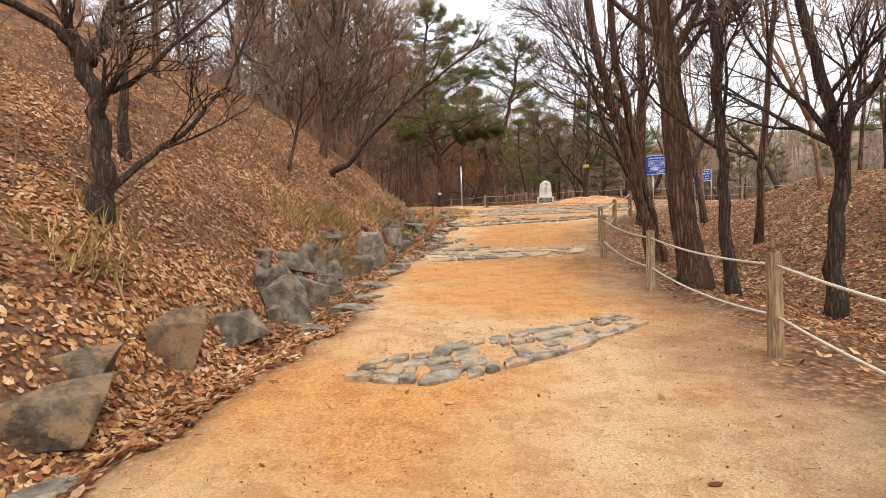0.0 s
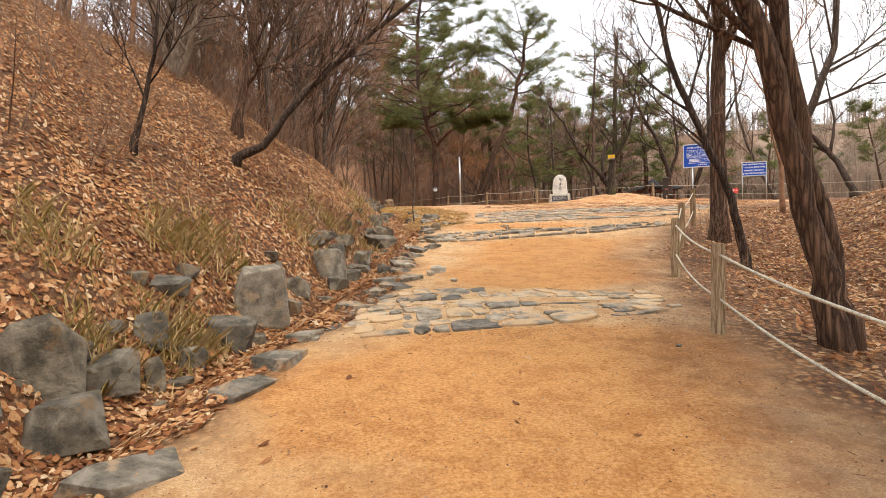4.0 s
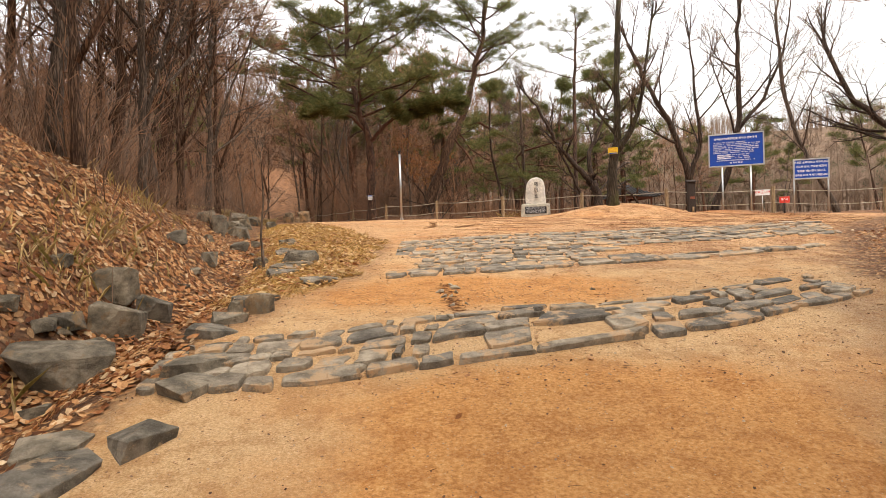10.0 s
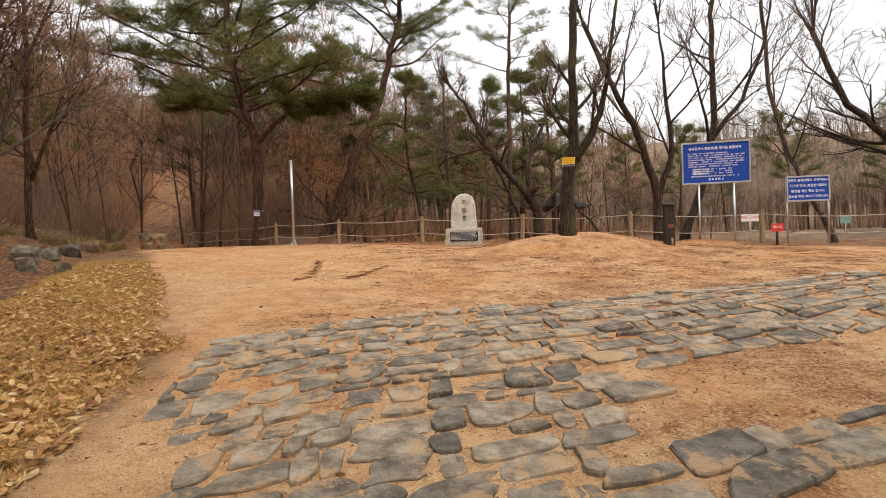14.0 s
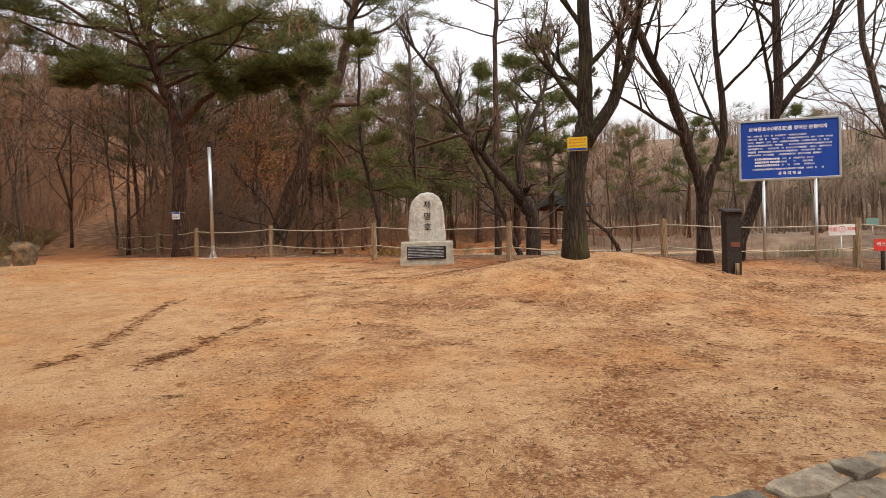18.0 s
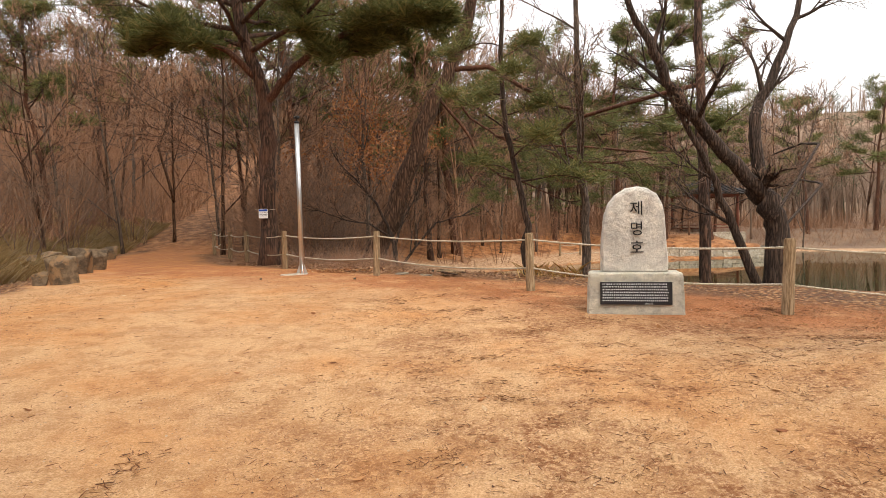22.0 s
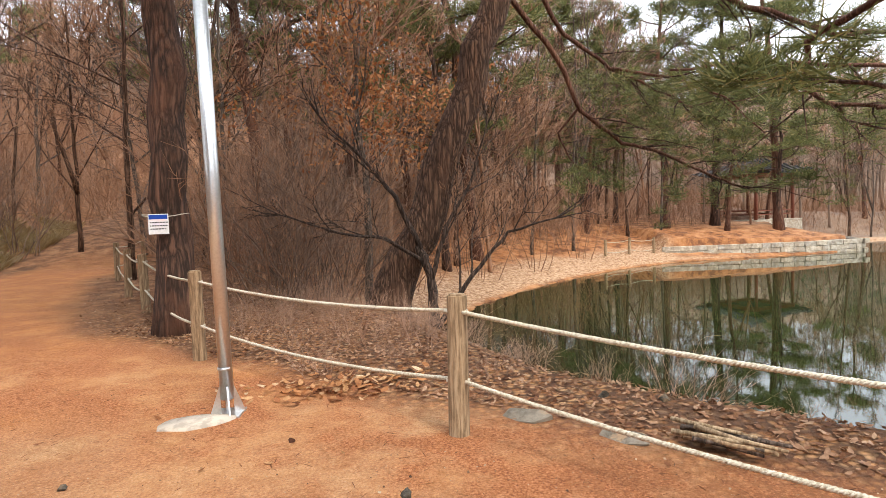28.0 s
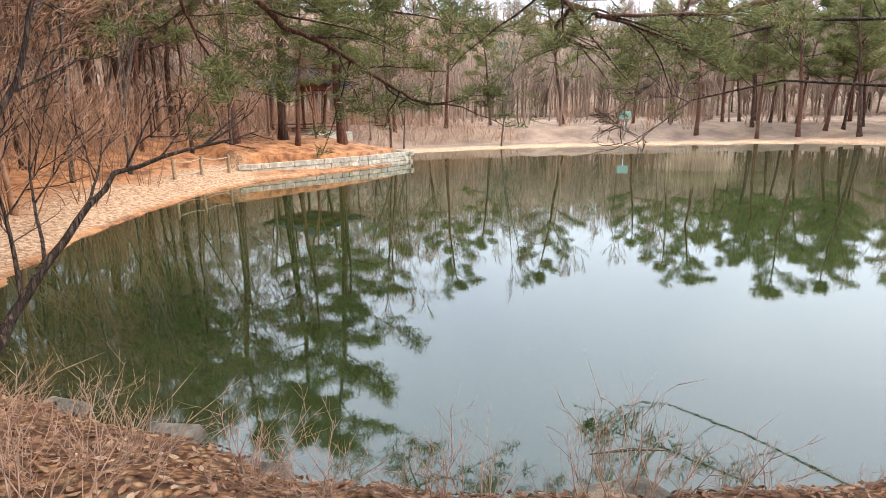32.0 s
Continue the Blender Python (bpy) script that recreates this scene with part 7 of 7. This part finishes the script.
leaves("leaf_pile", x, y, .06, .12, .07, "small drift of large pale leaves by the fence", mat_leaf)


def blades(name, x, y, lo, hi, width, lean, mat, label):
    count = len(x)
    shape = np.array([(-.5, 0, 0), (.5, 0, 0), (.35, 0, .55), (0, .0, 1.0), (-.35, 0, .55)])
    quads = np.repeat(shape[None], count, 0)
    h, yaw = rng.uniform(lo, hi, count), rng.uniform(0, 6.28, count)
    quads[:, :, 0] *= width
    quads[:, :, 2] *= h[:, None]
    bendy = (quads[:, :, 2] / h[:, None]) ** 1.6 * (h * rng.uniform(.1, lean, count))[:, None]
    px = quads[:, :, 0] * np.cos(yaw)[:, None] - bendy * np.sin(yaw)[:, None]
    py = quads[:, :, 0] * np.sin(yaw)[:, None] + bendy * np.cos(yaw)[:, None]
    quads = np.stack([px, py, quads[:, :, 2] * np.sqrt(np.clip(1 - (lean * .35) ** 2, .2, 1))], -1)
    scatter_mesh(name, x, y, ground_z(x, y) - .01, quads, mat, label, "grass")


x, y = rng.uniform(-3.5, 1.6, 130000), rng.uniform(22.2, 40, 130000)
keep = grass_mask(x, y) > rng.uniform(.2, 1, x.size)
blades("dry_grass", x[keep], y[keep], .035, .10, .013, 2.0, mat_straw, "short yellow dry grass beside the ditch")
cx, cy = [], []
for px, py, r, k in ((-2.2, 12.75, .17, 260), (-2.1, 13.2, .15, 200), (-2.44, 11.9, .16, 200), (-3.26, 12.5, .22, 170), (-2.7, 14.4, .25, 150), (-2.9, 14.2, .2, 110), (-2.6, 15.1, .25, 160), (-3.62, 6.0, .25, 110), (-3.9, 6.95, .25, 90),
                     (-2.1, 17.7, .25, 150), (-1.5, 20.4, .25, 90), (-1.95, 19.6, .25, 130), (-1.9, 23.8, .3, 90), (-2.8, 26.8, .4, 90), (-1.7, 22.3, .25, 70)):
    cx.append(rng.normal(px, r, k))
    cy.append(rng.normal(py, r, k))
blades("bamboo_grass", np.concatenate(cx), np.concatenate(cy), .12, .34, .019, 1.2, mat_sasa, "tufts of yellow-green bamboo grass on the slope")
y = rng.uniform(44, 67, 42000)
x = np.interp(y, DY, DX) + .3 - np.abs(rng.normal(0, 1.9, y.size))
keep = rng.uniform(0, 1, x.size) < smooth(-.5, .5, wobble(x, y, 1.2, 7))
blades("bamboo_grass", x[keep], y[keep], .18, .5, .024, 1.3, mat_sasa_dry, "band of yellow-green bamboo grass beside the trail")
x, y = rng.normal(6.7, .35, 90), rng.normal(43.6, .2, 90)
blades("grass_tuft", x, y, .15, .4, .008, 1.4, mat_straw, "dry grass tuft at the pond edge")

# needles and thin twigs trodden into the sand
x, y = rng.uniform(-2.5, 15, 260000), rng.uniform(1, 46, 260000)
dense = np.where(y > 29, .32 + .35 * smooth(-.3, .6, wobble(x, y, 1.6, 5)) + .3 * smooth(4, 8, x), .07 + .16 * (np.abs(x - np.interp(y, RY, RX)) < 1.4) + .10 * (x < np.interp(y, LY, LX) + .9) + .34 * (y > 20) * (x > 1) * (y < 30) + .25 * (y > 24.5) * (y < 29.5) * (x > 2) + .12 * ((y > 12.5) & (y < 15.6)))
keep = (sand_mask(x, y) > .35) & (rng.uniform(0, 1, x.size) < dense)
x, y = x[keep], y[keep]
STICK = np.array([(-.5, -.035, 0), (.0, -.04, .02), (.5, -.01, 0), (.5, .01, .01), (0, .04, .03), (-.5, .035, .01)])
scatter_mesh("needle_litter", x, y, ground_z(x, y) + .006, turned(STICK, rng.uniform(0, 6.28, x.size), rng.normal(0, .06, x.size), rng.normal(0, .5, x.size), .018 + .055 * rng.uniform(0, 1, x.size) ** 2.6), mat_debris, "brown needles and twigs on the sand", "litter")

# clumps of brown needles swept together on the square
k = 950
cx, cy = 2.2 + 13 * rng.uniform(0, 1, k) ** .8, rng.uniform(28.5, 41.5, k)
ok = (cx > 3.6) | (rng.uniform(0, 1, k) < .3)
cx, cy = cx[ok], cy[ok]
which = rng.integers(0, cx.size, 90000)
wide = rng.uniform(.05, .24, cx.size)[which]
x, y = cx[which] + rng.normal(0, 1, 90000) * wide * 1.3, cy[which] + rng.normal(0, 1, 90000) * wide * .8
keep = sand_mask(x, y) > .4
x, y = x[keep], y[keep]
scatter_mesh("needle_clumps", x, y, ground_z(x, y) + rng.uniform(.003, .014, x.size), turned(STICK, rng.uniform(0, 6.28, x.size), rng.normal(0, .12, x.size), rng.normal(0, .6, x.size), .022 + .045 * rng.uniform(0, 1, x.size) ** 2), mat_debris, "clumps of brown pine needles on the square", "litter")

# two washed-out lines of debris across the square
px, py = [], []
for line in ([(2.32, 32.69), (2.51, 33.02), (2.60, 33.81), (2.64, 35.03), (2.69, 36.03)], [(3.20, 32.44), (3.47, 32.88), (3.77, 33.65), (4.08, 34.42)]):
    k = rng.uniform(0, 1, 900)
    seg = np.minimum((k * (len(line) - 1)).astype(int), len(line) - 2)
    f = k * (len(line) - 1) - seg
    a = np.array(line)
    px.append(a[seg, 0] * (1 - f) + a[seg + 1, 0] * f + rng.normal(0, .055, 900))
    py.append(a[seg, 1] * (1 - f) + a[seg + 1, 1] * f + rng.normal(0, .06, 900))
x, y = np.concatenate(px), np.concatenate(py)
keep = wobble(x, y, .22, 2) > rng.uniform(-.7, .35, x.size)
x, y = x[keep], y[keep]
scatter_mesh("debris_line", x, y, ground_z(x, y) + .008, turned(STICK, rng.uniform(0, 6.28, x.size), rng.normal(0, .1, x.size), rng.normal(0, .6, x.size), rng.uniform(.03, .1, x.size)), mat_debris, "washed-out lines of dark needle debris", "litter")
x, y = rng.uniform(-2.3, 12, 90000), 1.2 + 43 * rng.uniform(0, 1, 90000) ** 1.25
keep = sand_mask(x, y) > .4
x, y = x[keep], y[keep]
CRUMB = np.array([(-.5, -.3, 0), (.4, -.5, .1), (.5, .3, .25), (0, .5, .3), (-.45, .25, .2)])
scatter_mesh("gravel", x, y, ground_z(x, y) + .002, turned(CRUMB, rng.uniform(0, 6.28, x.size), rng.normal(0, .3, x.size), rng.normal(0, .3, x.size), .006 + .013 * rng.uniform(0, 1, x.size) ** 4), mat_gravel, "loose fine gravel on the path", "gravel")

# grit caught between the paving stones
x, y = rng.uniform(-.8, 12, 60000), rng.uniform(4.5, 32, 60000)
keep = (sand_mask(x, y) > .3) & (((y > 4.8) & (y < 7.3)) | ((y > 12.7) & (y < 15.6)) | ((y > 20) & (y < 23.3)) | (y > 23.8 + .16 * x) & (y < 28.6 + .3 * x))
x, y = x[keep], y[keep]
scatter_mesh("joint_grit", x, y, ground_z(x, y) + .003, turned(CRUMB, rng.uniform(0, 6.28, x.size), rng.normal(0, .3, x.size), rng.normal(0, .3, x.size), .008 + .016 * rng.uniform(0, 1, x.size) ** 3), mat_gravel, "grit and crumbs between the paving stones", "gravel")

# washed-out rill with pebbles between the stone bands
k = rng.uniform(0, 1, 420)
rill = np.array([(2.24, 23.39), (2.27, 22.64), (2.28, 22.00), (2.29, 21.54)])
x, y = np.interp(k, np.linspace(0, 1, 4), rill[::-1, 0]) + rng.normal(0, .05, 420), np.interp(k, np.linspace(0, 1, 4), rill[::-1, 1]) + rng.normal(0, .05, 420)
scatter_mesh("rill_litter", x, y, ground_z(x, y) + .006, turned(STICK, rng.uniform(0, 6.28, 420), rng.normal(0, .1, 420), rng.normal(0, .6, 420), rng.uniform(.03, .09, 420)), mat_debris, "dark litter caught in a small washed-out rill", "litter")
random.seed(31)
for i in range(9):
    k = rnd(0, 1)
    px, py, w = float(np.interp(k, np.linspace(0, 1, 4), rill[::-1, 0])) + rnd(-.12, .12), float(np.interp(k, np.linspace(0, 1, 4), rill[::-1, 1])) + rnd(-.05, .05), rnd(.04, .1)
    ob = new("pebble", pale_shapes[i % 3])
    ob.matrix_world = pose(px, py, gz(px, py) + w * .1, rnd(0, 40), rnd(0, 40), rnd(0, 360)) @ Matrix.Diagonal((w * 1.3, w, w * .7, 1))
    tagged(ob, "pale pebble in the washed-out rill", "stone", "pebbles of the rill")

# dead branch leaning beside the mossy tree
root = thing("fallen_branch", pose(10.1, 36.8, gz(10.1, 36.8)), "crooked dead branch leaning on the mound", "branch")
for name, line, r in (("limb", [(0, 0, -.08), (-.12, -.03, .18), (-.3, -.05, .42), (-.55, 0, .62), (-.75, .05, .95)], .05), ("twig", [(-.3, -.05, .42), (-.1, .1, .5), (.12, .2, .46)], .022), ("twig", [(-.55, 0, .62), (-.9, .1, .66), (-1.2, .1, .8)], .018)):
    bag = Bag()
    bag.tube([Vector(q) for q in line], taper(r, r * .35, len(line)), 8)
    part(name, bag, mat_bark_dark, root)

# small stones on the sand
random.seed(3)
for px, py, s in ((.85, 24.2, .09), (2.9, 12.3, .05), (3.9, 22.8, .05), (2.0, 30.0, .04), (3.4, 26.9, .05), (5.4, 24.6, .06), (2.9, 43.7, .06), (1.0, 44.0, .05), (4.4, 45.1, .08), (4.8, 44.9, .07), (7.5, 42.2, .08)):
    ob = new("pebble", rock_shapes[random.randrange(9)])
    ob.matrix_world = pose(px, py, gz(px, py) + s * .12, rnd(0, 40), rnd(0, 40), rnd(0, 360)) @ Matrix.Diagonal((s * 1.3, s, s * .7, 1))
    tagged(ob, "small grey stone lying on the sand", "stone", "loose stones")


course("stone_band_1", [(-.85, 4.8), (-.1, 4.6), (1.0, 5.3), (2.4, 6.75)], [(-.7, 5.35), (0, 5.8), (.8, 6.4), (2.1, 7.3)], 4, .3, 3, "blue-grey paving stones set across the sandy path", .05, .03, rise=.024)
course("stone_band_2", [(-.75, 12.75), (.6, 13.0), (1.8, 13.25), (3.7, 13.85)], [(-.6, 14.7), (.2, 15.3), (1.6, 15.5), (3.5, 15.0)], 7, .38, 4, "worn stone steps half buried in sand", .05, .14, rise=.014, mat=mat_slab_sandy)
course("stone_band_3", [(.0, 20.15), (.9, 20.1), (2.2, 20.45), (4.5, 21.0), (6.5, 21.9)], [(.0, 21.0), (1.05, 21.25), (2.4, 21.75), (4.6, 22.3), (6.6, 23.1)], 5, .36, 5, "band of grey paving stones across the path", .075, .08, rise=.03)
course("stone_band_4", [(1.5, 23.85), (2.9, 24.15), (5.1, 24.5), (8.0, 25.3), (10.0, 26.6)], [(1.7, 28.4), (3.2, 29.0), (4.9, 29.3), (6.6, 29.45), (8.3, 29.75), (12.4, 30.9)], 17, .40, 6,
       "wide apron of grey paving stones before the square", .055, .03, lambda x, y: x > 4.4 and 24.95 + (x - 4.4) * .22 < y < 24.95 + (x - 4.4) * .22 + min((x - 4.4) * .9, 1.3) or x < 1.9 and y < 26.3 and y > 24.3, rise=.022)
